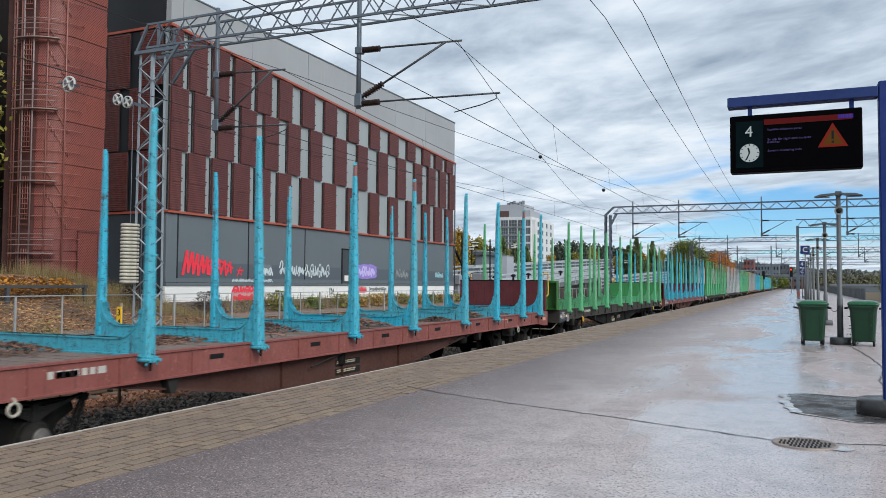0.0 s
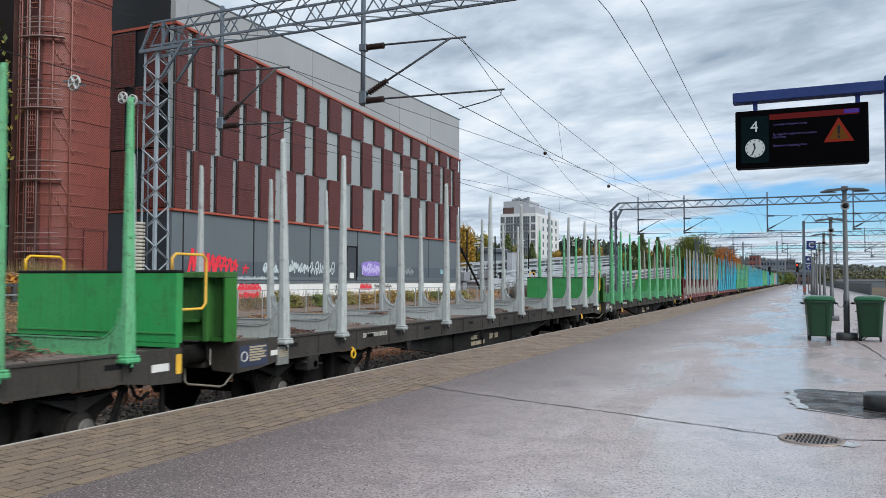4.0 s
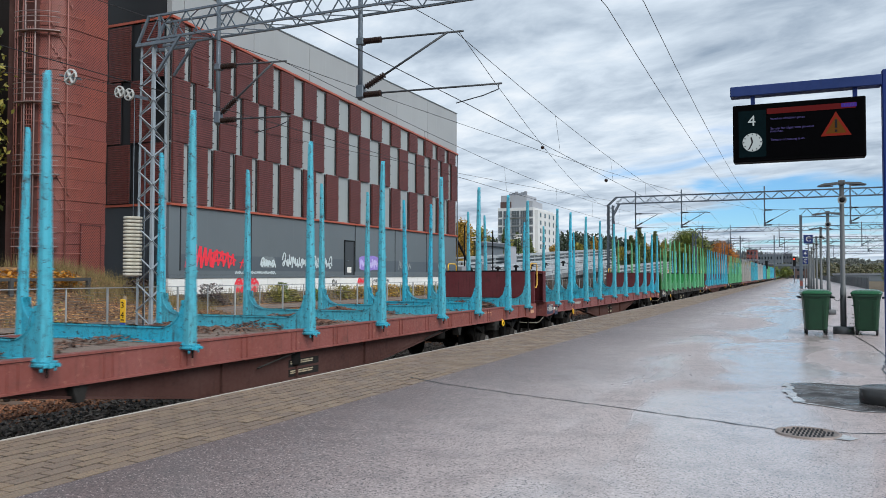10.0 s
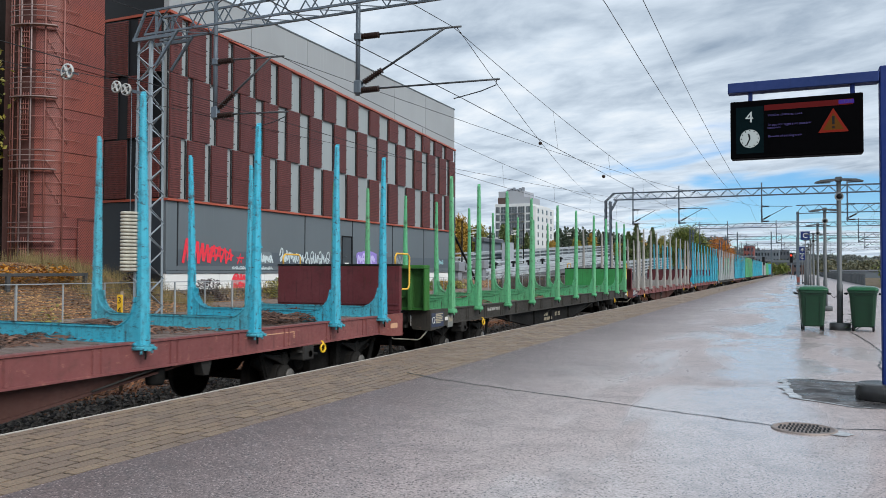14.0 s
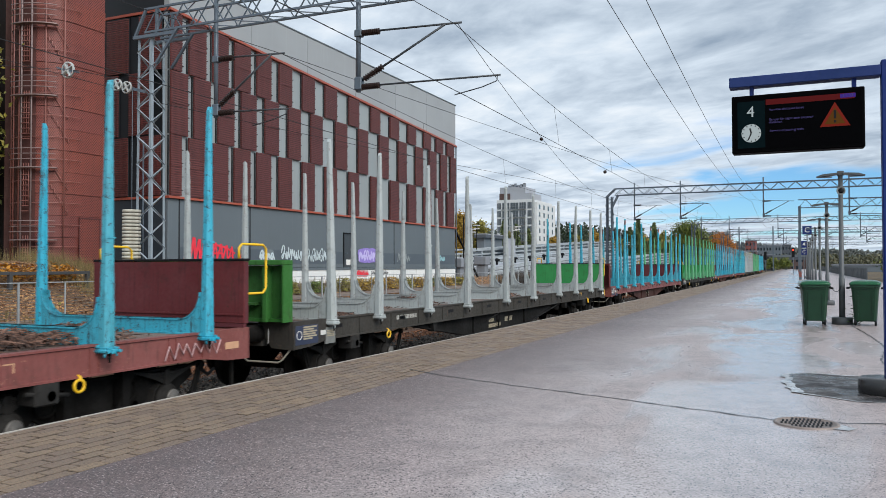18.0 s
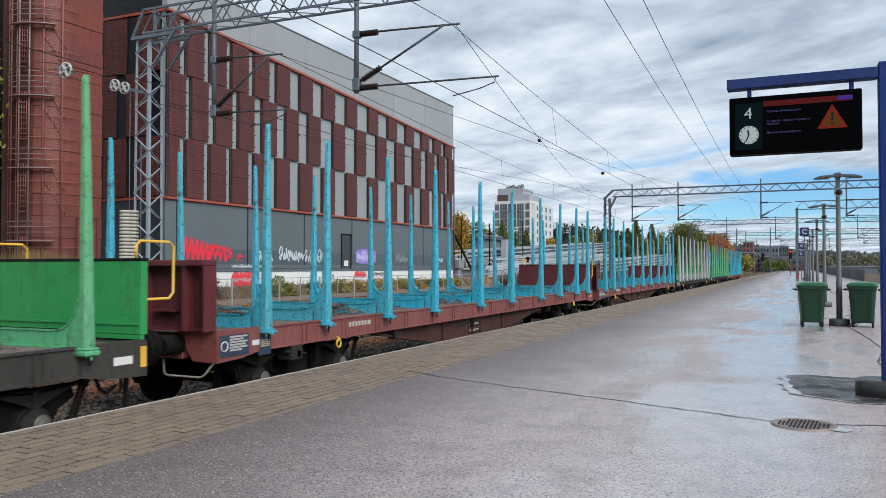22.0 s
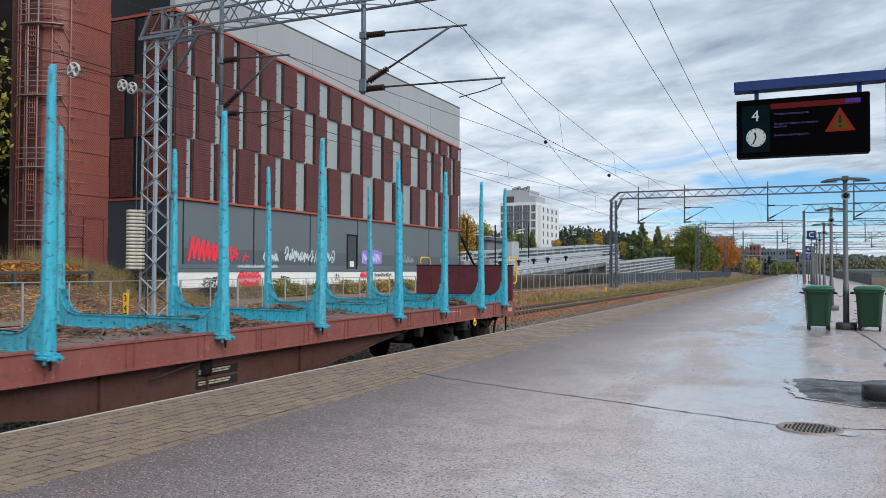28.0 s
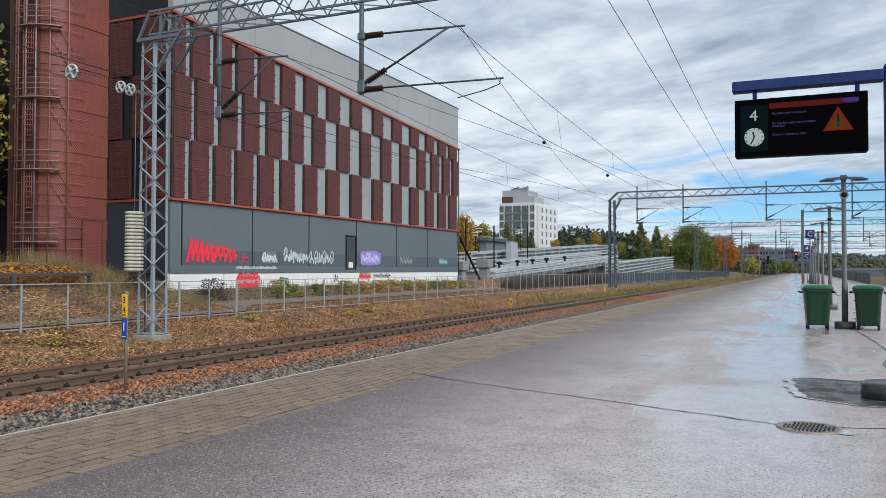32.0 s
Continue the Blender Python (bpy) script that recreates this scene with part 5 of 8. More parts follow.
def pulley_mesh(r, mat):
    b = Build().lathe([(r * 0.84, -0.03), (r, -0.035), (r * 0.95, 0), (r, 0.035), (r * 0.84, 0.03), (r * 0.84, -0.03)], (0, 0, 0), 20, "y", True, False)
    for i in range(4):
        a = 2 * math.pi * i / 4 + 0.5
        b.bar((0, 0, 0), (r * 0.9 * math.cos(a), 0, r * 0.9 * math.sin(a)), 0.04, r * 0.45, (0, 1, 0))
    b.lathe([(r * 0.25, -0.045), (r * 0.25, 0.045)], (0, 0, 0), 12, "y")
    return b.mesh("pulley", mat)


PULLEY, PULLEY2 = pulley_mesh(0.19, PULLEYGREY), pulley_mesh(0.27, PULLEYGREY)


def build_wires():
    def wire(name, pts, r, label, sag=0.0):
        q = []
        for a, c in zip(pts, pts[1:]):
            a, c = Vector(a), Vector(c)
            n = 12 if sag else 1
            for i in range(n):
                k = i / n
                p = a.lerp(c, k)
                p.z -= sag * 4 * k * (1 - k)
                q.append(p)
        q.append(Vector(pts[-1]))
        return solid(name, Build().tube(q, r, 5), WIRE, label, "overhead wire")

    GYS = [-46.4, GY, 83.8, 141, 205, 270, 340]
    for cx, stag, zc, zm, sag in ((-8.05, 0.25, 5.97, 7.84, 1.0), (-13.35, 0.25, 5.70, 7.62, 0.9), (7.4, 0.3, 6.0, 8.1, 1.1), (12.4, 0.3, 6.0, 8.1, 1.1)):
        con = [(cx + (stag if k % 2 else -stag), y, zc) for k, y in enumerate(GYS)]
        wire("contact_wire", con, 0.010, "grooved copper contact wire")
        wire("messenger_wire", [(cx, y, zm) for y in GYS], 0.009, "thin sagging messenger wire", sag)
        b = Build()
        for k in range(len(GYS) - 1):
            for i in range(1, 7):
                q = i / 7
                y = GYS[k] + (GYS[k + 1] - GYS[k]) * q
                s0 = stag if k % 2 else -stag
                x = cx + s0 * (1 - 2 * q)
                b.rod((x, y, zc), (cx, y, zm - sag * 4 * q * (1 - q)), 0.005, 4, None, False)
        solid("droppers", b, WIRE, "thin droppers between the overhead wires", "overhead wire", kind="stuff")
    for x in (-4.09, -3.23):
        wire("feeder_wire", [(x, y, 7.92) for y in GYS], 0.009, "thin feeder wire on the gantries", 0.9)
    # tension wires that run off past the tower
    wire("tension_wire", [(-19.0, GY - 0.42, 7.35), (-21.0, GY - 0.35, 7.86), (-21.5, GY - 0.3, 7.94)], 0.010, "tension wire running to a pulley")
    wire("tension_wire", [(-21.5, GY - 0.3, 7.94), (-30.0, GY, 9.3)], 0.010, "tension wire running off past the tower")
    wire("tension_wire", [(-18.6, GY - 0.4, 6.9), (-30.0, GY - 0.6, 10.2)], 0.010, "tension wire running off past the tower")
    wire("tension_wire", [(-17.7, GY - 0.4, 6.55), (-8.05, 83.8, 7.84)], 0.009, "tension wire drawn across the tracks", 0.5)
    cross = wire("tension_wire", [(-7.96, GY, 7.85), (-18.1, 83.8, 8.7)], 0.009, "tension wire drawn across the tracks", 1.1)
    for x, y, z in ((-10.4, 34.1, 7.24), (-8.2, 37.0, 5.97)):
        solid("line_insulator", Build().lathe([(0.02, -0.14), (0.06, -0.09), (0.085, 0.0), (0.06, 0.09), (0.02, 0.14)], (x, y, z), 12, "y"), INSUL, "dark round insulator in an overhead wire", "insulator", "line insulators")
    wire("tension_wire", [(-13.35, GY, 7.62), (-3.0, 83.8, 7.9)], 0.009, "tension wire drawn across the tracks", 0.6)


INSUL = plain("insulator_brown", (0.03, 0.018, 0.015), 0.25)
WIRE = plain("wire_dark", (0.03, 0.03, 0.032), 0.5, 0.4)


def track_sign(y, h, plates, label):
    s = thing("track_sign", (-11.47, y, -0.78), label, "track sign", "track signs")
    part("pole", Build().rod((0, 0, 0), (0, 0, h), 0.03, 8), POLETAN, s)
    for z0, z1, mat, text, ink in plates:
        pl = part("plate", Build().box(-0.066, -0.055, z0, 0.066, -0.035, z1, None, 0.008), mat, s)
        n = len(text)
        for i, c in enumerate(text):
            zz = z1 - (z1 - z0) * (i + 0.5) / (n if n > 1 else 1) if n > 1 else (z0 + z1) / 2 + 0.03
            if n > 1:
                zz = z1 - 0.11 - i * 0.185
            letters("character", c, 0.17 if n > 1 else 0.22, ink, Matrix.Translation((0, -0.058, zz)), pl)
        part("underline", Build().box(-0.04, -0.06, z0 + 0.04, 0.04, -0.056, z0 + 0.06), ink, pl)
    return s


def build_signs():
    track_sign(11.1, 1.92, [(1.43, 1.86, YELLOWSIGN, "34", BLACK), (1.03, 1.42, NAVYS, "1", WHITE)], "thin pole with yellow and blue number plates")
    track_sign(32.7, 1.10, [(0.72, 1.08, YELLOWSIGN, "B", BLACK)], "short pole with a yellow letter plate")
    track_sign(50.8, 1.25, [(0.92, 1.22, YELLOWSIGN, "", BLACK)], "short pole with a small yellow plate")
    track_sign(67.0, 1.35, [(0.95, 1.32, GALV, "", WHITE)], "short pole with a small dark grey plate")


YELLOWSIGN = plain("sign_yellow", (0.80, 0.46, 0.01), 0.45, 0, 0.08)
NAVYS = plain("sign_blue", (0.01, 0.06, 0.35), 0.4, 0, 0.08)
build_fence()
build_overhead()
build_wires()
build_signs()

# ---------------------------------------------------------------- on the platform
SPEAKER = plain("speaker_pale_grey", (0.30, 0.31, 0.30), 0.5)


def lamp_post(y, label):
    t = thing("platform_lamp", (1.06, y, 0), label, "lamp post", "platform lamps")
    part("post", Build().lathe([(0.075, 0.0), (0.075, 1.2), (0.062, 1.22), (0.055, 3.95)], (0, 0, 0), 14), LAMPGREY, t)
    part("foot", Build().lathe([(0.255, 0.0), (0.255, 0.17), (0.235, 0.19), (0.08, 0.19)], (0, 0, 0), 18), LAMPGREY, t, "round grey concrete foot")
    for s in (-1, 1):
        b = Build().prism([(s * 0.05, 3.97), (s * 0.20, 3.945), (s * 0.58, 3.91), (s * 0.58, 3.93), (s * 0.42, 3.985), (s * 0.05, 4.01)], "y", -0.13, 0.13)
        head = part("lamp_head", b, LAMPGREY, t)
        part("lens", Build().box(min(s * 0.2, s * 0.55), -0.10, 3.905, max(s * 0.2, s * 0.55), 0.10, 3.915), FARGALV, head)
    part("cap", Build().box(-0.08, -0.08, 3.93, 0.08, 0.08, 4.06, None, 0.015), LAMPGREY, t)
    sp = part("loudspeaker", Build().lathe([(0.045, -0.08), (0.055, -0.11), (0.105, -0.19), (0.11, -0.205), (0.095, -0.195), (0.04, -0.13)], (0, 0, 3.52), 16, "y"), SPEAKER, t, "round pale horn loudspeaker")
    part("speaker_cone", Build().lathe([(0.068, -0.207), (0.02, -0.208)], (0, 0, 3.52), 12, "y"), BLACK, sp)
    return t


def wheelie_bin(x, y, turn):
    t = thing("waste_bin", pose(x, y, 0, 0, 0, turn), "green wheeled plastic waste bin beside the lamp post", "waste bin", "waste bins")
    def ring(w, d, z, c=0.05):
        w *= 0.92
        return [(w, -d + c, z), (w, d - c, z), (w - c * 0.3, d - c * 0.3, z), (w - c, d, z), (-w + c, d, z), (-w + c * 0.3, d - c * 0.3, z), (-w, d - c, z),
                (-w, -d + c, z), (-w + c * 0.3, -d + c * 0.3, z), (-w + c, -d, z), (w - c, -d, z), (w - c * 0.3, -d + c * 0.3, z)]
    b = Build()
    levels = [ring(0.265, 0.29, 0.115, 0.06), ring(0.28, 0.31, 0.15, 0.06), ring(0.335, 0.41, 0.93, 0.07), ring(0.345, 0.42, 0.935, 0.07), ring(0.35, 0.425, 1.0, 0.07), ring(0.375, 0.45, 1.005, 0.06), ring(0.375, 0.45, 1.05, 0.06)]
    n = 12
    b.add([p for q in levels for p in q], [(k * n + i, k * n + (i + 1) % n, k * n + n + (i + 1) % n, k * n + n + i) for k in range(len(levels) - 1) for i in range(n)] + [tuple(range(n - 1, -1, -1))])
    part("body", b, BINGREEN, t)
    for x0 in (-0.17, 0.17):
        part("rib", Build().bar((x0, -0.318, 0.20), (x0, -0.405, 0.90), 0.035, 0.03, (0, 1, 0)), BINGREEN, t)
    part("front_lip", Build().box(-0.20, -0.475, 0.985, 0.20, -0.452, 1.03, None, 0.008), BINGREEN, t)
    lid = Build()
    levels = [ring(0.39, 0.465, 1.052, 0.07), ring(0.39, 0.465, 1.085, 0.07), ring(0.36, 0.43, 1.125, 0.08), ring(0.29, 0.34, 1.16, 0.09), ring(0.15, 0.18, 1.175, 0.06)]
    lid.add([p for q in levels for p in q], [(k * n + i, k * n + (i + 1) % n, k * n + n + (i + 1) % n, k * n + n + i) for k in range(len(levels) - 1) for i in range(n)] + [tuple(range(n - 1, -1, -1)), tuple(range(48, 60))], True)
    part("lid", lid, BINLID, t, "domed bright green lid")
    for sx in (-1, 1):
        for sy in (-1, 1):
            w = part("caster", Build().box(sx * 0.23 - 0.03, sy * 0.24 - 0.04, 0.10, sx * 0.23 + 0.03, sy * 0.24 + 0.04, 0.18), GALV, t)
            part("wheel", Build().lathe([(0.03, -0.02), (0.08, -0.022), (0.08, 0.022), (0.03, 0.02)], (sx * 0.23, sy * 0.24, 0.08), 14, "x"), RUBBER, w)
        part("grip", Build().tube([(sx * 0.36, -0.26, 0.96), (sx * 0.42, -0.24, 0.97), (sx * 0.42, 0.24, 0.97), (sx * 0.36, 0.26, 0.96)], 0.022, 7), RUBBER, t)
    return t


def dull(name, colour):
    """A matt, anti-glare black surface."""
    m = Nodes(name)
    return m.done(m.mix(m.ramp(m.noise(m.place("Object"), 9, 4), 0.35, 0.7, 0, 0.5), colour, tuple(c * 0.6 for c in colour)), 0.6, 0.0, 0.02)


def departure_sign():
    """Blue post and arm that carry the dark departure screen."""
    y = 11.0
    t = thing("departure_sign", (1.08, y, 0), "dark departure display hung from a navy blue arm", "display")
    part("post", Build().box(-0.13, -0.09, 0.0, 0.05, 0.09, 4.05, None, 0.012), NAVY, t)
    part("foot", Build().lathe([(0.32, 0.0), (0.335, 0.02), (0.335, 0.16), (0.31, 0.19), (0.12, 0.19)], (-0.09, 0, 0), 26), FOOT, t, "round black rubber-edged foot")
    part("arm", Build().box(-1.87, -0.10, 3.86, -0.135, 0.10, 3.99, None, 0.008), NAVY, t)
    for x in (-1.60, -0.42):
        part("hanger", Build().box(x - 0.025, -0.04, 3.74, x + 0.025, 0.04, 3.86), NAVY, t)
    case = part("screen_case", Build().box(-1.84, -0.11, 3.00, -0.31, 0.11, 3.74, None, 0.012), dull("screen_case_black", (0.0022, 0.0022, 0.0026)), t)
    f = -0.113
    part("screen", Build().box(-1.80, f, 3.04, -0.35, -0.11, 3.71), SCREEN, case)
    part("side_field", Build().box(-1.77, f - 0.002, 3.06, -1.44, f, 3.66), FIELD, case)
    part("header_bar", Build().box(-1.43, f - 0.002, 3.60, -0.42, f, 3.67), REDBAR, case)
    part("time_field", Build().box(-0.58, f - 0.004, 3.615, -0.41, f - 0.002, 3.665), TIMEF, case)
    letters("time", "11:33", 0.055, LEDDIM, Matrix.Translation((-0.495, f - 0.006, 3.64)), case, 0.001)
    letters("platform_number", "4", 0.20, LEDW, Matrix.Translation((-1.61, f - 0.005, 3.52)), case, 0.001)
    dial = part("clock_dial", Build().lathe([(0.118, f), (0.118, f - 0.004), (0.01, f - 0.004)], (-1.605, 0, 3.25), 28, "y"), LEDW, case, "white clock face")
    b = Build()
    for i in range(12):
        a = math.pi * i / 6
        b.bar((-1.605 + 0.095 * math.sin(a), f - 0.006, 3.25 + 0.095 * math.cos(a)), (-1.605 + 0.110 * math.sin(a), f - 0.006, 3.25 + 0.110 * math.cos(a)), 0.012, 0.012)
    part("hour_mark", b, BLACK, case)
    for a, l, w in ((-13, 0.065, 0.020), (204, 0.095, 0.016)):
        q = radians(a)
        part("clock_hand", Build().bar((-1.605, f - 0.008, 3.25), (-1.605 + l * math.sin(q), f - 0.008, 3.25 + l * math.cos(q)), w, 0.004, (0, 1, 0)), BLACK, case)
    for k, (txt, z) in enumerate((("Varokaa ohittavaa junaa", 3.535), ("Se upp för tåget som passerar", 3.41), ("stationen", 3.375), ("Beware of passing train", 3.265))):
        letters("screen_text", txt, 0.042, LEDDIM, Matrix.Translation((-1.40 + 0.0091 * len(txt), f - 0.005, z)), case, 0.001)
    tri = Build().prism([(-0.81, 3.27), (-0.47, 3.27), (-0.64, 3.57)], "y", f - 0.004, f)
    part("warning_triangle", tri, LEDRED, case, "red-edged yellow warning triangle")
    part("triangle_field", Build().prism([(-0.755, 3.30), (-0.525, 3.30), (-0.64, 3.505)], "y", f - 0.007, f - 0.004), LEDYEL, case)
    part("exclamation", Build().box(-0.654, f - 0.009, 3.365, -0.626, f - 0.007, 3.47).box(-0.654, f - 0.009, 3.315, -0.626, f - 0.007, 3.345), BLACK, case)
    return t


SCREEN, FIELD = dull("screen_black", (0.0015, 0.0015, 0.002)), dull("screen_field", (0.003, 0.009, 0.011))
REDBAR, TIMEF = glow("screen_red_bar", (0.35, 0.01, 0.01), 0.20), glow("screen_time_field", (0.12, 0.05, 0.6), 0.30)
LEDW, LEDDIM = glow("screen_white", (0.85, 0.95, 0.95), 0.40), glow("screen_dim_text", (0.25, 0.2, 0.6), 0.22)
LEDRED, LEDYEL = glow("screen_sign_red", (0.9, 0.06, 0.02), 0.15), glow("screen_sign_yellow", (0.9, 0.33, 0.01), 0.085)
FOOT = paint("wet_dark_rubber", (0.030, 0.029, 0.029), (0.012, 0.012, 0.012), 0.7, 0.28, 9.0, (0.16, 0.15, 0.14), 0.5)


def post_sign(y, z, s, text, label, dx=0.35):
    t = thing("platform_sign", (1.06 - dx, y, 0), label, "sign", "platform signs")
    part("pole", Build().rod((0, 0, 0), (0, 0, z + s / 2), 0.04, 8), LAMPGREY, t)
    pl = part("panel", Build().box(-s / 2, -0.10, z - s / 2, s / 2, -0.045, z + s / 2, None, 0.01), NAVY, t)
    if text:
        letters("character", text, s * 0.85, WHITE, Matrix.Translation((0, -0.104, z)), pl)
    return t


FENCEPANEL = paint("fence_panel_grey", (0.070, 0.078, 0.082), (0.04, 0.045, 0.05), 0.5, 0.6, 1.5, None, 0.4)


def right_side():
    f = thing("platform_fence", (6.9, 0, -0.1), "grey metal panel fence along the platform's far side", "fence")
    pan = Build().box(-0.02, 0.03, 0.1, 0.02, 2.47, 1.35).mesh("fence_panel", FENCEPANEL)
    pst = Build().box(-0.04, -0.03, 0, 0.04, 0.03, 1.45).mesh("fence_post", LAMPGREY)
    y = 98.0
    while y < 300:
        part("panel", pan, None, f, "", (0, y, 0)), part("post", pst, None, f, "", (0, y, 0))
        y += 2.5


for k in range(9):
    lamp_post(23.5 + 11.2 * k, "grey double-headed platform lamp with a loudspeaker" if k < 2 else "distant grey platform lamp post")
wheelie_bin(0.385, 23.1, 4)
wheelie_bin(1.60, 23.35, -6)
departure_sign()
post_sign(70, 4.4, 0.68, "C", "square navy sign with a white letter")
post_sign(104, 4.1, 0.8, "4", "square navy sign with a white number")
post_sign(104.3, 3.2, 0.7, "C", "square navy sign with a white letter")
right_side()
# a weed and a slack cable at the foot of the nearest lamp
weed = [(1.36 + rng.gauss(0, 0.09), 23.35 + rng.gauss(0, 0.07), abs(rng.gauss(0, 0.28))) for _ in range(140)]
WEEDGREEN = leafy("weed_green", (0.03, 0.07, 0.015), (0.09, 0.16, 0.04))
scatter("weed", weed, nrg.uniform(0.02, 0.05, 140), WEEDGREEN, "green weed growing beside the lamp foot", "weed", 1.0, "leaf")
sag = [(0.78 + 0.28 * k / 8, 23.42, 1.02 - 0.16 * math.sin(math.pi * k / 8)) for k in range(9)]
solid("slack_cable", Build().tube(sag + [(1.0, 23.42, 1.0)], 0.008, 5), RUBBER, "thin dark cable slung from the lamp post to the bin", "cable")
# ---------------------------------------------------------------- beyond the line
def tree(name, x, y, z0, h, rad, leafmat, label, seed, trunk=0.3, leaf=0.34, n=2600, conic=False):
    """A tapered trunk with limbs and a ragged crown of many small leaf clumps."""
    r = random.Random(seed)
    t = thing(name, (x, y, z0), label, "tree")
    b = Build()
    b.rod((0, 0, -0.3), (0, 0, h * (0.95 if conic else 0.62)), trunk * h / 16, 8, 0.03)
    cl = []
    if conic:
        m = 34
        for i in range(m):
            k = i / m
            z = h * (0.1 + 0.88 * k)
            w = rad * (1 - k) ** 0.95 * (0.86 + 0.22 * (i % 3 == 0)) + 0.06
            for q in range(6):
                a = r.uniform(0, 6.28)
                l = w * r.uniform(0.65, 1.1)
                e = (l * math.cos(a), l * math.sin(a), z - 0.25 * l)
                b.rod((0, 0, z), e, 0.03, 4, 0.01, False)
                for f in (0.35, 0.6, 0.85, 1.0):
                    cl.append((e[0] * f, e[1] * f, z - 0.25 * l * f, 0.10 + 0.07 * w))
    else:
        for i in range(84):
            a, el = r.uniform(0, 6.28), r.uniform(-0.75, 1.45)
            s = Vector((0, 0, h * r.uniform(0.2, 0.55)))
            d = Vector((math.cos(a) * math.cos(el), math.sin(a) * math.cos(el), math.sin(el)))
            reach = r.uniform(0.5, 0.93)
            c = Vector((0, 0, h * 0.53)) + Vector((d.x * rad, d.y * rad, d.z * h * 0.47)) * reach
            b.rod(s, c, 0.05 * h / 10, 5, 0.012, False)
            cl.append((c.x, c.y, c.z, rad * r.uniform(0.2, 0.34)))
            c2 = s.lerp(c, 0.6) + Vector((r.gauss(0, 0.15), r.gauss(0, 0.15), r.gauss(0, 0.1))) * rad
            cl.append((c2.x, c2.y, c2.z, rad * r.uniform(0.2, 0.34)))
    part("trunk", b, TRUNK, t, "grey-brown trunk and limbs")
    c = np.array(cl)
    pick = nrg.integers(0, len(c), n)
    p = c[pick, :3] + nrg.normal(0, 1, (n, 3)) * c[pick, 3:4] * np.array([0.6, 0.6, 0.5])
    nv = nrg.normal(0, 1, (n, 3))
    nv /= np.linalg.norm(nv, axis=1)[:, None]
    sv = np.cross(nv, nrg.normal(0, 1, (n, 3)))
    sv /= np.linalg.norm(sv, axis=1)[:, None]
    tv = np.cross(nv, sv)
    sz = nrg.uniform(0.5, 1.2, (n, 1)) * leaf
    q = np.stack([p - sv * sz, p - tv * sz * 0.55, p + sv * sz, p + tv * sz * 0.55 + nv * sz * 0.3], 1).reshape(-1, 3)
    me = bpy.data.meshes.new("crown")
    f = np.arange(n * 4).reshape(-1, 4)
    me.from_pydata(q.tolist(), [], f.tolist())
    me.materials.append(leafmat)
    part("crown", me, None, t)
    return t


TRUNK = plain("trunk_bark", (0.10, 0.085, 0.07), 0.85)
# skyline green lightened to carry some distant haze in its colour
SPRUCE = leafy("spruce_needles", (0.022, 0.036, 0.022), (0.070, 0.092, 0.048))
NEEDLES = leafy("garden_spruce_needles", (0.055, 0.092, 0.030), (0.20, 0.235, 0.075))
# distant haze painted into the leaf colour, paler and greyer
HAZEWOOD = leafy("hazy_woods", (0.105, 0.122, 0.118), (0.19, 0.19, 0.155))
LEAFGREEN = leafy("leaves_green", (0.048, 0.082, 0.010), (0.225, 0.245, 0.030))
LEAFORANGE = leafy("leaves_orange", (0.30, 0.085, 0.006), (0.64, 0.25, 0.018))
LEAFYELLOW = leafy("leaves_yellow", (0.28, 0.16, 0.015), (0.50, 0.32, 0.04))
LEAFMIX = leafy("leaves_yellow_green", (0.12, 0.12, 0.018), (0.42, 0.35, 0.06))


def crown_cloud(name, stand, per, size, material, label):
    """Far trees as one object: each crown (x, y, foot, height, radius) a ragged cloud of leaf clumps."""
    c = np.repeat(np.array(stand), per, 0)
    n = len(c)
    k = nrg.uniform(0.12, 1.0, n)
    girth = np.clip(np.minimum(2.6 * (1.02 - k), 0.4 + 1.6 * k), 0.06, 1.0) * c[:, 4]
    a, q = nrg.uniform(0, 2 * np.pi, n), np.sqrt(nrg.uniform(0.05, 1, n))
    p = np.stack([c[:, 0] + np.cos(a) * q * girth, c[:, 1] + np.sin(a) * q * girth, c[:, 2] + k * c[:, 3]], 1)
    nv = nrg.normal(0, 1, (n, 3))
    nv /= np.linalg.norm(nv, axis=1)[:, None]
    sv = np.cross(nv, nrg.normal(0, 1, (n, 3)))
    sv /= np.linalg.norm(sv, axis=1)[:, None]
    tv = np.cross(nv, sv)
    sz = nrg.uniform(0.5, 1.3, (n, 1)) * size
    v = np.stack([p - sv * sz, p - tv * sz * 0.6, p + sv * sz, p + tv * sz * 0.6 + nv * sz * 0.3], 1).reshape(-1, 3)
    me = bpy.data.meshes.new(name)
    me.from_pydata(v.tolist(), [], np.arange(4 * n).reshape(-1, 4).tolist())
    me.materials.append(material)
    return tagged(new(name, me), label, "woods", kind="stuff")


TOWNLEAF = leafy("town_leaves", (0.055, 0.066, 0.038), (0.17, 0.150, 0.075))


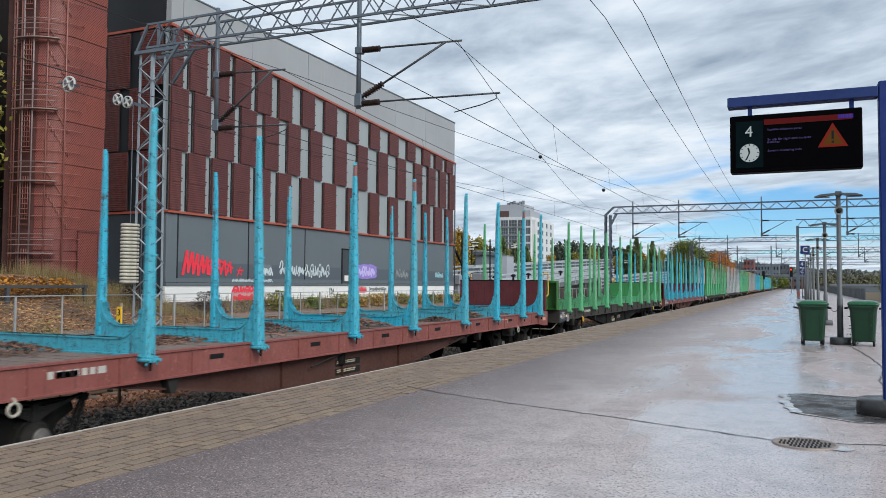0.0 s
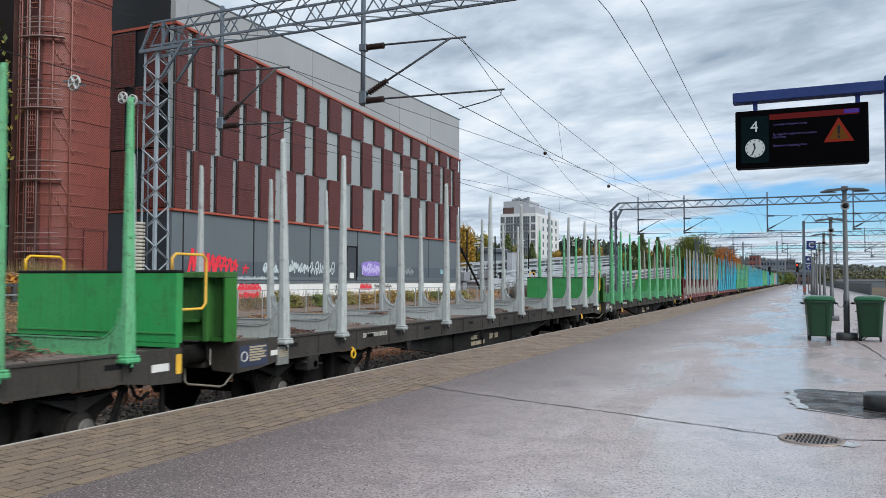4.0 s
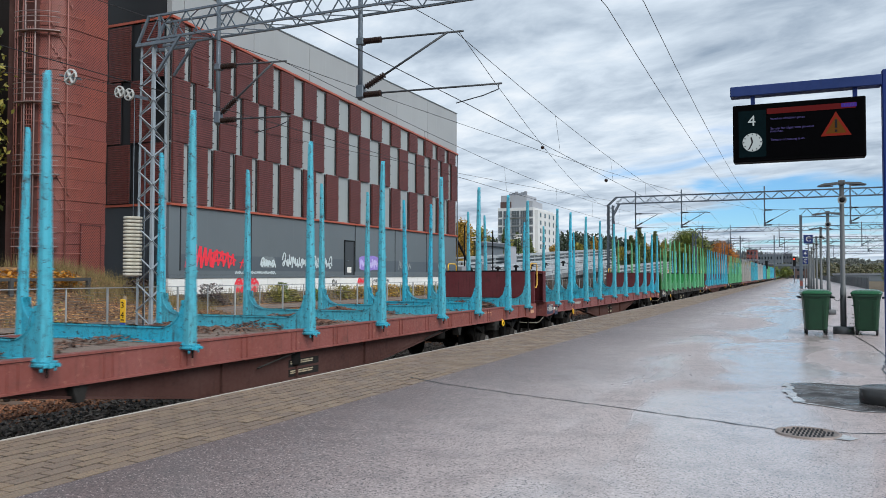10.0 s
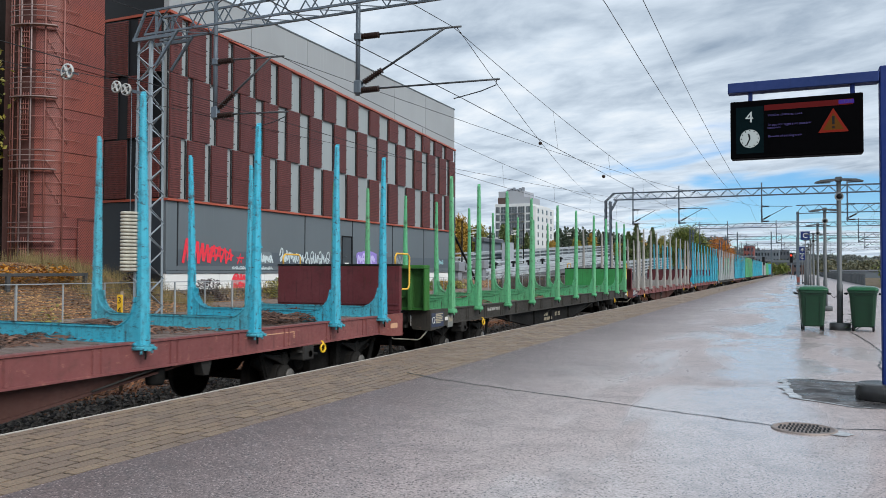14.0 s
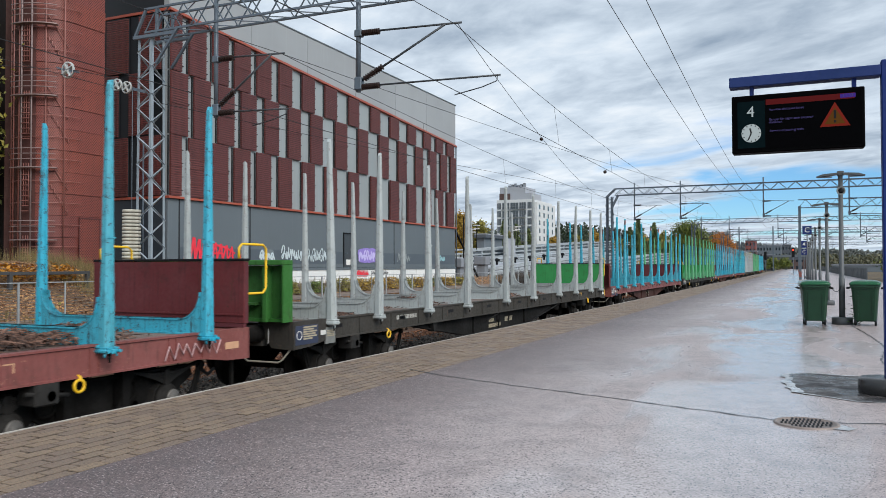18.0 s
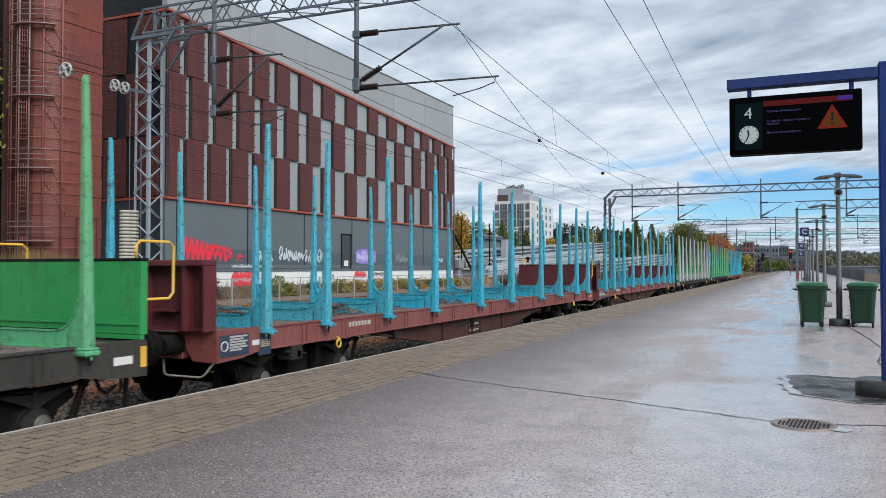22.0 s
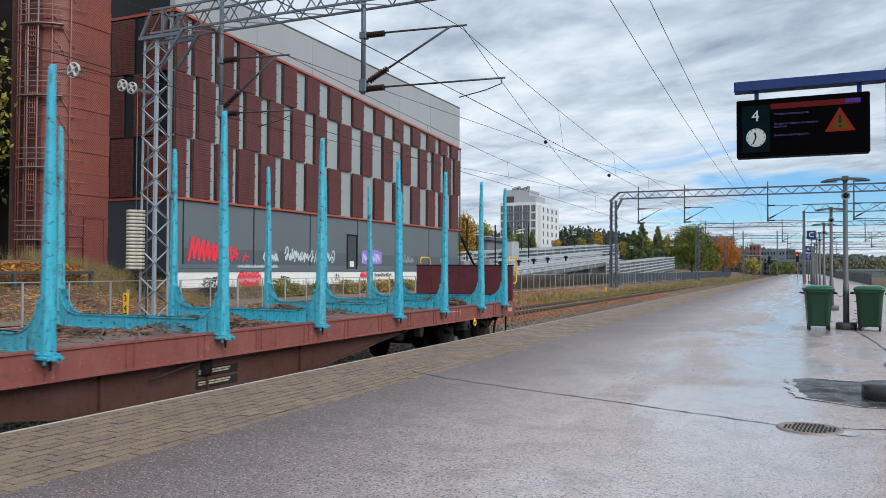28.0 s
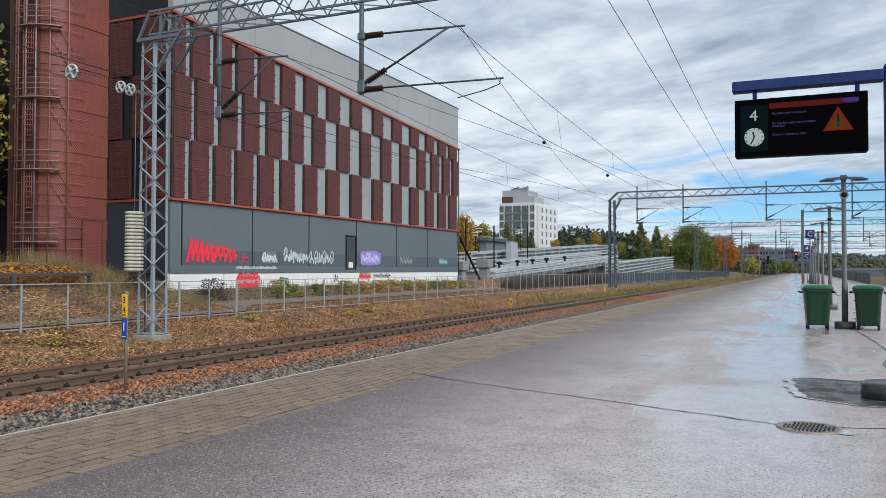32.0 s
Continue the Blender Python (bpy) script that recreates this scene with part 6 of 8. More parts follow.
def far_woods():
    """Dark spruce woods on the skyline, one object of many small crowns."""
    r = random.Random(21)
    stand = []
    for _ in range(2600):
        x, y = -330 + 290 * r.random(), r.uniform(470, 560)
        h = 16 + 7 * noise.noise(Vector((x * 0.02, 0, 5))) + r.uniform(-2.5, 2.5)
        base = float(np.interp(x, [-330, -200, -110, -40, 40, 90], [15, 11, 7, 2, 1, -2]))
        stand.append((x, y, base, h, r.uniform(1.5, 2.6)))
    crown_cloud("far_woods", stand, 34, 0.85, SPRUCE, "dark pine and spruce woods along the skyline")
    stand = [(r.uniform(-52, 75), r.uniform(400, 520), -1.0, r.uniform(4.5, 8.5), r.uniform(1.4, 3.0)) for _ in range(1100)]
    crown_cloud("town_trees", stand, 26, 0.7, TOWNLEAF, "mixed autumn trees between the far town buildings")

    # hazy wooded hills behind the town: a rounded ridge set with crowns
    def ridge(x):
        return float(np.interp(x, [-420, -200, -90, -60, -30, 0, 54, 160, 700], [20, 17, 19, 21, 17, 13, 10.5, 9, 7])) + 1.6 * noise.noise(Vector((x * 0.03, 0, 8)))
    b = Build()
    xs = [-420 + 8 * i for i in range(141)]
    b.add([(x, 640 + 30 * j, ridge(x) * (0.0, 0.62, 0.9, 1.0, 0.97)[j] - (4 if j == 0 else 0.5)) for j in range(5) for x in xs],
          [(j * 141 + i, j * 141 + i + 1, j * 141 + 142 + i, j * 141 + 141 + i) for j in range(4) for i in range(140)], True)
    solid("far_hill", b, HAZEWOOD, "low wooded hills in the distance", "hill", kind="structure")
    stand = []
    for _ in range(4200):
        x, u = r.uniform(-120, 330), r.random()
        g = ridge(x) * float(np.interp(u, [0, 0.33, 0.66, 1], [0.0, 0.62, 0.9, 1.0]))
        stand.append((x, 642 + 92 * u, g - 1.0, r.uniform(3.0, 5.5), r.uniform(1.3, 2.6)))
    crown_cloud("hill_woods", stand, 20, 0.9, HAZEWOOD, "hazy mixed woods on the low hills")


def apartment_block():
    x0, x1, y0, y1, z0, z1 = -95.6, -82.7, 260.0, 284.0, 3.0, 24.6
    t = thing("apartment_building", (x0, y0, z0), "white apartment block with dark windows and glazed balconies", "building")
    inv = Matrix.Translation((-x0, -y0, -z0))
    p = lambda n, b, m, par=None, l="": part(n, b, m, par or t, l, inv if par is None else None)
    p("wall", Build().box(x0, y0, z0, x1, y1, z1 - 0.0), WHITEWALL)
    p("wall", Build().box(x1 + 0.005, y0 + 1.5, z0, x1 + 1.2, y1, z1 - 0.9), WHITEWALL)
    p("roof", Build().box(x0 + 1.0, y0 + 0.6, z1 + 2.2, x1 - 2.6, y0 + 12, z1 + 4.4), FARPALE, None, "pale grey roof storey")
    p("roof", Build().box(x0 + 4.9, y0 + 0.4, z1, x1 - 0.4, y0 + 12, z1 + 2.19), FARPALE, None, "pale grey roof storey")
    p("penthouse", Build().box(x0 + 0.9, y0 + 0.3, z1, x0 + 4.88, y0 + 10, z1 + 2.19), FARRED, None, "brown glazed penthouse")
    for k in range(6):
        p("chimney", Build().box(x0 + 3.5 + k * 1.1, y0 + 2, z1 + 4.4, x0 + 4.3 + k * 1.1, y0 + 3, z1 + 5.2 + 0.3 * (k % 3)), FARGREY)
    for s in range(7):
        zz = z1 - 3.2 - s * 2.75
        for cx, w, deep in ((0.95, 1.3, 0), (3.4, 2.5, 1), (6.5, 2.8, 1), (9.5, 2.3, 1), (12.0, 1.4, 0)):
            win = p("window", Build().box(x0 + cx - w / 2, y0 - 0.06, zz, x0 + cx + w / 2, y0 + 0.05, zz + 2.15), FARGLASS)
            b = Build()
            for q in range(4):
                xx = x0 + cx - w / 2 + w * q / 3
                b.box(xx - 0.06, y0 - 0.10, zz, xx + 0.06, y0 - 0.06, zz + 2.15)
            if deep:
                b.box(x0 + cx - w / 2 - 0.1, y0 - 0.5, zz - 0.25, x0 + cx + w / 2 + 0.1, y0 - 0.06, zz - 0.05)
                b.box(x0 + cx - w / 2 - 0.1, y0 - 0.5, zz + 0.85, x0 + cx + w / 2 + 0.1, y0 - 0.45, zz + 0.93)
            part("window_frame", b, FARGREY, win)
        for q in range(4):
            yy = y0 + 4 + q * 5.2
            p("window", Build().box(x1 + 1.2, yy, zz, x1 + 1.26, yy + 1.4, zz + 1.6), FARGLASS)
    return t


FARGREY, FARRED = facade("far_grey_wall", (0.22, 0.235, 0.26), 0.7), facade("far_red_wall", (0.085, 0.052, 0.046), 0.7)
FARBRICK, FARSLATE = facade("far_brick_wall", (0.22, 0.058, 0.045), 0.7), facade("far_slate_wall", (0.135, 0.155, 0.175), 0.5)
FARPALE, FARGLASS = facade("far_pale_wall", (0.36, 0.375, 0.41), 0.7), plain("far_window_glass", (0.075, 0.092, 0.10), 0.15)
FARDUSK, RAMPC = facade("far_dusky_wall", (0.075, 0.085, 0.10), 0.7), paint("ramp_concrete", (0.14, 0.148, 0.155), (0.05, 0.05, 0.05), 0.6, 0.8, 0.6, None, 0.5)
RAILGREY = paint("guardrail_zinc", (0.44, 0.47, 0.49), (0.3, 0.3, 0.3), 0.4, 0.45, 1.0, None, 0.3, 0.2)


def ramp_flight(name, x, w, y0, z0, y1, z1, rails, label, mesh=0.0):
    """A sloping concrete car ramp with stacked guard rails; mesh: height of the wire infill on its near side."""
    t = thing(name, (x, y0, z0), label, "ramp", "car ramps")
    dz = (z1 - z0) / (y1 - y0)
    L = y1 - y0
    b = Build()
    b.add([(-w, 0, 0), (0, 0, 0), (0, L, z1 - z0), (-w, L, z1 - z0), (-w, 0, -0.35), (0, 0, -0.35), (0, L, z1 - z0 - 0.35), (-w, L, z1 - z0 - 0.35)],
          [(0, 1, 2, 3), (7, 6, 5, 4), (1, 0, 4, 5), (2, 1, 5, 6), (3, 2, 6, 7), (0, 3, 7, 4)])
    part("deck", b, RAMPC, t, "grey concrete ramp deck")
    for e in (0.06, -w - 0.06):
        for k in range(rails):
            h = 0.30 + 0.50 * k
            o = [(0.0, -0.10), (0.05, -0.05), (0.0, 0.0), (0.05, 0.05), (0.0, 0.10), (0.015, 0.10), (0.065, 0.05), (0.015, 0.0), (0.065, -0.05), (0.015, -0.10)]
            v = [(e + u, 0, h + q) for u, q in o] + [(e + u, L, h + q + z1 - z0) for u, q in o]
            n = len(o)
            part("guard_rail", Build().add(v, [(i, (i + 1) % n, n + (i + 1) % n, n + i) for i in range(n)]), RAILGREY, t)
        y = 0.5
        pb = Build().box(-0.05, -0.04, -0.3, 0.05, 0.04, 0.38 + 0.50 * (rails - 1)).mesh("rail_post", RAILGREY)
        while y < L:
            part("rail_post", pb, None, t, "", (e - 0.06, y, y * dz))
            y += 4.0
    y = 0.6
    while mesh and y < L - 4:
        b = Build().prism([(y, y * dz + 0.12), (y + 3.8, (y + 3.8) * dz + 0.12), (y + 3.8, (y + 3.8) * dz + mesh), (y, y * dz + mesh)], "x", -0.10, -0.08)
        part("mesh_panel", b, WIREMESH, t, "dark wire mesh infill")
        y += 4.0
    y = 3.0
    while y < L:
        h = z0 + y * dz + 0.6
        part("pier", Build().box(-w + 0.2, -0.25, -h, -0.2, 0.25, -0.34), RAMPC, t, "", (0, y, y * dz))
        y += 9.0
    return t


WIREMESH = paint("wire_mesh_dark", (0.10, 0.115, 0.125), (0.07, 0.075, 0.08), 0.5, 0.6, 1.2, None, 0.3)


def ramp_area():
    ramp_flight("car_ramp", -34.0, 4.0, 83.0, 2.0, 161.6, 5.35, 3, "upper concrete car ramp with zinc guard rails and mesh", 1.15)
    ramp_flight("car_ramp", -30.0, 3.0, 80.7, 1.6, 143.4, 3.9, 2, "concrete car ramp with zinc guard rails")
    ramp_flight("car_ramp", -26.5, 1.5, 70.2, 0.45, 126.7, 2.85, 2, "low concrete car ramp with zinc guard rails")
    ramp_flight("car_ramp", -24.0, 1.8, 114.7, 0.2, 169.2, 1.9, 5, "concrete car ramp with stacked zinc guard rails", 2.1)
    h = thing("ramp_house", (-29.9, 72.0, 0.3), "long low pale house under the ramps", "building")
    part("wall", Build().prism([(0, 0), (40, 0), (40, 2.55), (0, 1.05)], "x", 0, 1.7), FARGREY, h)
    part("roof", Build().prism([(-0.2, 1.055), (40.2, 2.565), (40.2, 2.68), (-0.2, 1.17)], "x", -0.1, 1.85), FARPALE, h, "pale grey roof sheet")
    for k in range(8):
        z = 1.0 + 0.0375 * (5 * k + 2)
        part("vent_grille", Build().box(1.702, 5 * k + 1.4, z - 0.75, 1.73, 5 * k + 2.8, z - 0.25), FARDUSK, h)
    s = thing("stair_shed", (-40.4, 101.8, 0.6), "small grey stair shed with a flat ribbed roof", "shed")
    part("wall", Build().box(0, 0, 0, 1.1, 7.4, 4.9), FARSLATE, s)
    part("roof", Build().box(-0.2, -0.4, 4.905, 1.5, 7.7, 5.35), FARDUSK, s)
    for k in range(12):
        part("roof_rib", Build().box(-0.2, -0.3 + 0.66 * k, 5.352, 1.54, -0.08 + 0.66 * k, 5.47), FARPALE, s)
    s = thing("stair_wall", (-32.9, 91.8, 0.6), "pale rendered stair wall beside the ramps", "wall")
    part("wall", Build().box(0, 0, 0, 0.65, 2.6, 4.35), FARPALE, s)
    part("cap", Build().box(-0.05, -0.05, 4.352, 0.7, 2.65, 4.42), FARGREY, s)
    s = thing("cabinet", (-26.9, 69.2, 0.35), "grey ventilation cabinet beside the ramp", "cabinet", "cabinets")
    part("body", Build().box(-0.42, -0.42, 0, 0.42, 0.42, 1.35, None, 0.03), FARGREY, s)
    part("cap", Build().box(-0.6, -0.6, 1.352, 0.6, 0.6, 2.15, None, 0.05), FARGREY, s)
    copy_thing(s, Matrix.Translation((-26.6, 62.6, 0.1)))
    p = thing("leaning_beam", (-26.2, 61.2, 0.6), "dark steel beam leaning beside the hall", "beam")
    part("beam", Build().bar((0.0, 0.0, 4.0), (0.0, 5.1, 0.0), 0.14, 0.14), BLACK, p)
    for y in (78.9, 84.8, 90.3, 96.0, 104.4):
        v = thing("roof_vent", (-29.0, y, 1.46 + 0.0375 * (y - 72.0)), "dark mushroom-shaped roof ventilator", "ventilator", "ventilators")
        part("stem", Build().rod((0, 0, 0), (0, 0, 0.42), 0.13, 8), BLACK, v)
        part("hood", Build().lathe([(0.15, 0.4), (0.33, 0.44), (0.28, 0.6), (0.1, 0.7)], (0, 0, 0), 12), BLACK, v)
    for x, y, z in ((-36.5, 92, 4.0), (-35.5, 105, 4.4), (-41, 120, 5.0), (-36, 135, 5.4), (-31, 160, 3.6), (-29, 176, 4.4), (-27.5, 190, 4.9), (-45, 100, 4), (-45, 112, 4.5)):
        v = thing("ramp_lamp", (x, y, z - 1.0), "small white twin lamp on a dark pole", "lamp", "ramp lamps")
        part("pole", Build().rod((0, 0, 0), (0, 0, 3.6), 0.06, 6), BLACK, v)
        part("lamp_head", Build().box(-0.40, -0.2, 3.6, 0.40, 0.2, 3.72).box(-0.32, -0.18, 3.2, 0.32, 0.18, 3.36), WHITE, v)
    for x, y, h in ((-31.4, 75.5, 6.2), (-30.0, 80.0, 5.9), (-31.5, 96, 7.0)):
        v = thing("dark_post", (x, y, 0.4), "slim dark steel post", "post", "dark posts")
        part("post", Build().box(-0.055, -0.055, 0, 0.055, 0.055, h), BLACK, v)


def far_town():
    def block(name, x0, x1, y0, y1, z0, z1, mat, label, rows=0, cols=0):
        t = thing(name, (x0, y0, z0), label, "building", "distant buildings")
        part("wall", Build().box(0, 0, 0, x1 - x0, y1 - y0, z1 - z0), mat, t)
        part("roof", Build().box(-0.3, -0.3, z1 - z0, x1 - x0 + 0.3, y1 - y0 + 0.3, z1 - z0 + 0.5), FARGREY, t)
        for r in range(rows):
            for c in range(cols):
                w = (x1 - x0) / cols
                h = (z1 - z0) / rows
                part("window", Build().box(w * c + w * 0.25, -0.08, h * r + h * 0.3, w * c + w * 0.75, 0.02, h * r + h * 0.75), GLASS, t)
    r = random.Random(31)
    for k in range(11):
        x = -36 + 3.6 * k + r.uniform(-1, 1)
        y = r.uniform(370, 470)
        x *= y / 400
        h = r.uniform(4.0, 8.0)
        mat, word = ((FARDUSK, "grey"), (FARRED, "dark red"), (FARGREY, "pale grey"))[k % 3]
        block("town_house", x, x + r.uniform(3, 6.5), y, y + 12, -1, h, mat, "distant " + word + " town building beyond the line", 3, 3)
    block("low_house", -3.0, 2.5, 380, 390, -1, 5.5, FARRED, "distant low dark red building", 2, 3)
    block("red_block", -21.3, -17.1, 380, 392, -1, 12.6, FARBRICK, "distant red brick building beyond the line", 5, 3)
    block("glass_block", -18.4, -7.4, 420, 436, -1, 11.2, FARSLATE, "distant grey glass office building", 4, 8)
    block("terrace_block", -33.5, -25.5, 440, 452, -1, 9.0, FARDUSK, "distant dark grey building behind the maples", 3, 5)
    b = thing("road_bridge", (-9.0, 332, -1), "dark road bridge across the line", "bridge")
    part("deck", Build().box(0, 0, 4.9, 14, 6, 5.9), FARDUSK, b)
    part("parapet", Build().box(0, -0.1, 5.91, 14, 0.1, 6.8), FARSLATE, b)
    for x in (0.4, 4.6, 9.2, 13.2):
        part("pier", Build().box(x, 0.5, 0, x + 0.7, 5.5, 4.89), FARDUSK, b)
    block("office_block", -70.0, -46.0, 625, 640, 12, 26.5, FARPALE, "distant pale office block on the hill", 4, 9)
    block("office_block", -20.0, -4.0, 600, 620, 2, 16.0, FARDUSK, "distant grey office block on the hill", 3, 8)
    block("long_shed", 12.0, 34.0, 330, 340, -0.8, 1.6, FARSLATE, "long low grey station shed", 0, 0)
    for x, y, z in ((-0.9, 190, 4.4), (-7.4, 215, 4.0)):
        s = thing("rail_signal", (x, y, -0.6), "railway signal on a thin post", "signal", "signals")
        part("post", Build().rod((0, 0, 0), (0, 0, z + 1.8), 0.07, 6), GALV, s)
        part("head", Build().box(-0.32, -0.2, z - 0.4, 0.32, 0.1, z + 1.7, None, 0.05), BLACK, s)
        if x > -5:
            part("red_light", Build().lathe([(0.2, -0.24), (0.02, -0.24)], (0, 0, z + 1.2), 10, "y"), glow("signal_red", (1, 0.05, 0.02), 2.0), s)
    portal = thing("sign_gantry", (0, 0, 0), "light steel signal gantry over the tracks", "gantry")
    for y in (232,):
        truss(portal, -14.6, -6.0, y, 10.2, 11.0, 0.5, 2.0)
        for x in (-14.6, -6.0):
            part("post", Build().box(x - 0.15, y - 0.15, -0.6, x + 0.15, y + 0.15, 12.2), GALV, portal)


def trees():
    tree("maple_tree", -24.9, 205, 0.3, 11.9, 5.2, LEAFGREEN, "broad green maple beside the line", 1, 0.35, 0.22, 42000)
    tree("maple_tree", -21.2, 250, 0.0, 10.9, 4.6, LEAFORANGE, "bright orange autumn maple beside the line", 2, 0.35, 0.24, 32000)
    tree("bush", -23.0, 228, 0.2, 8.0, 3.2, LEAFGREEN, "green bush beside the line", 3, 0.2, 0.36, 2600)
    for k, (x, y, h) in enumerate(((-8.0, 300, 5.0), (-15.5, 285, 6.5), (-4.5, 318, 5.0), (-17.0, 330, 7.0))):
        tree("bush", x, y, -0.5, h, h * 0.5, LEAFMIX if k % 2 else LEAFGREEN, "autumn bush beside the far line", 60 + k, 0.2, 0.4, 900)
    tree("spruce", -31.1, 172, 1.0, 10.9, 3.9, NEEDLES, "slender dark green spruce tree", 4, 0.25, 0.20, 15000, True)
    tree("spruce", -28.4, 176, 1.0, 10.3, 3.0, NEEDLES, "slender dark green spruce tree", 5, 0.25, 0.20, 12000, True)
    tree("spruce", -33.6, 176, 1.0, 9.4, 3.2, NEEDLES, "slender dark green spruce tree", 6, 0.25, 0.24, 7000, True)
    for k, (x, y, h) in enumerate(((-70.5, 168, 12.5), (-67.6, 172, 10.5), (-74, 176, 12))):
        tree("birch", x, y, 2.0, h, 2.9, LEAFYELLOW if k != 1 else LEAFMIX, "slender birch in yellow autumn leaf", 10 + k, 0.2, 0.27, 6500)
    for k, (x, y, h) in enumerate(((-64.5, 180, 10.8), (-62.6, 184, 10.2), (-66.3, 186, 11.4), (-60.8, 188, 9.2))):
        tree("spruce", x, y, 2.0, h, 2.6, NEEDLES, "dark green spruce behind the birches", 14 + k, 0.25, 0.26, 5000, True)
    for k in range(7):
        tree("birch", -84 + 7.5 * k, 260 + 4 * (k % 3), 5, 6 + (k * 37 % 4), 1.9, LEAFYELLOW if k % 2 else LEAFMIX, "small yellow birch below the woods", 20 + k, 0.2, 0.32, 2200)
    tree("bush", -88.5, 255, 4, 10, 3.0, LEAFMIX, "green-yellow bush before the apartment block", 30, 0.2, 0.35, 1200)
    for k in range(6):
        tree("bush", 15 + 5.5 * k, 150 + 12 * (k % 3), -0.8, 4.5 + (k % 3), 3.0, LEAFMIX if k % 2 else LEAFGREEN, "autumn bush behind the platform fence", 40 + k, 0.2, 0.28, 1100)
    # an overhanging bough beside the tower
    tree("maple_tree", -30.9, 19.9, 1.0, 14.0, 2.3, LEAFMIX, "yellow-green maple beside the tower", 50, 0.35, 0.14, 15000)
    tree("maple_tree", -40.0, 25.0, 1.0, 15.0, 5.0, LEAFGREEN, "dark green tree behind the tower", 51, 0.35, 0.20, 12000)


def near_plants():
    """The flower bed with its timber rail, shrubs at the plinth, weeds on the bank."""
    bed = thing("planting_bed", (-23.6, 18.0, 1.0), "timber rail round a bed of yellow flowers", "flower bed")
    for y in (-8.0, -4.0, 0.0, 3.1):
        part("rail_post", Build().box(-0.06, -0.06, -0.6, 0.06, 0.06, 0.42), TIMBER, bed, "", (0, y, 0))
    part("rail", Build().box(-0.05, -8.2, 0.30, 0.05, 3.2, 0.41, None, 0.01), TIMBER, bed)
    part("rail", Build().box(-3.0, 3.1, 0.30, -0.05, 3.22, 0.41, None, 0.01), TIMBER, bed)
    n = 2600
    pts = [(-23.7 - 0.75 * rng.random(), 9 + 12.0 * rng.random(), 0) for _ in range(n)]
    pts = [(x, y, ground_z(x, y) + 0.22 + 0.42 * rng.random()) for x, y, _ in pts]
    scatter("yellow_flowers", pts, nrg.uniform(0.04, 0.09, n), LEAFFLOWER, "bed of yellow and orange flowers", "flowers", 1.0, "leaf")
    b = Build()
    for _ in range(6500):
        x, y = rng.uniform(-27.5, -22.6), rng.uniform(20.3, 27.3)
        z = ground_z(x, y)
        a, h = rng.uniform(0, 6.28), rng.uniform(0.2, 0.68)
        dx, dy = math.cos(a), math.sin(a)
        b.add([(x - dy * 0.006, y + dx * 0.006, z - 0.05), (x + dy * 0.006, y - dx * 0.006, z - 0.05), (x + dx * h * 0.35, y + dy * h * 0.35, z + h)], [(0, 1, 2)])
    for _ in range(1700):
        x, y = rng.uniform(-25.6, -24.3), rng.uniform(30, 61)
        z = ground_z(x, y)
        a, h = rng.uniform(0, 6.28), rng.uniform(0.18, 0.6)
        dx, dy = math.cos(a), math.sin(a)
        b.add([(x - dy * 0.016, y + dx * 0.016, z - 0.05), (x + dy * 0.016, y - dx * 0.016, z - 0.05), (x + dx * h * 0.3, y + dy * h * 0.3, z + h)], [(0, 1, 2)])
    solid("tall_grass", b, DRYGRASS, "tall dry yellow grass along the foot of the walls", "grass", kind="stuff")
    for name, mat, n, label in (("verge_grass", DRYGRASS, 7000, "dry yellow grass along the far verge"), ("verge_weeds", LEAFMIX, 4500, "yellow-green weeds along the far verge")):
        b = Build()
        for _ in range(n):
            y = 52 + 210 * rng.random() ** 1.3
            x, a, h = rng.gauss(-15.9, 1.1) + 0.01 * (y - 52), rng.uniform(0, 6.28), rng.uniform(0.12, 0.42)
            z, q = ground_z(x, y), 0.02 + 0.0004 * y
            dx, dy = math.cos(a), math.sin(a)
            b.add([(x - dy * q, y + dx * q, z - 0.05), (x + dy * q, y - dx * q, z - 0.05), (x + dx * h * 0.4, y + dy * h * 0.4, z + h)], [(0, 1, 2)])
        solid(name, b, mat, label, "grass", kind="stuff")
    mats = {"dark": leafy("shrub_purple", (0.03, 0.02, 0.022), (0.09, 0.05, 0.045)), "yel": leafy("shrub_yellow_green", (0.20, 0.19, 0.03), (0.58, 0.50, 0.11)), "gold": leafy("shrub_gold", (0.33, 0.20, 0.02), (0.72, 0.48, 0.08)), "green": leafy("shrub_green", (0.09, 0.15, 0.02), (0.30, 0.38, 0.07))}
    shrubs = [("dark", 28.9, 1.1, 0.9), ("dark", 23.5, 0.9, 0.9), ("yel", 33.8, 0.95, 0.8), ("yel", 35.2, 0.7, 0.6), ("green", 37.6, 0.8, 0.8), ("yel", 40.5, 1.0, 1.0), ("gold", 42.5, 0.9, 1.0), ("gold", 44.6, 1.0, 1.1),
              ("gold", 46.4, 1.0, 1.0), ("yel", 48.6, 0.9, 1.0), ("gold", 50.8, 0.9, 1.1), ("green", 53.0, 0.8, 1.0), ("gold", 55.4, 0.8, 1.0), ("yel", 58.0, 0.8, 1.0), ("green", 34.4, 1.1, 0.5)]
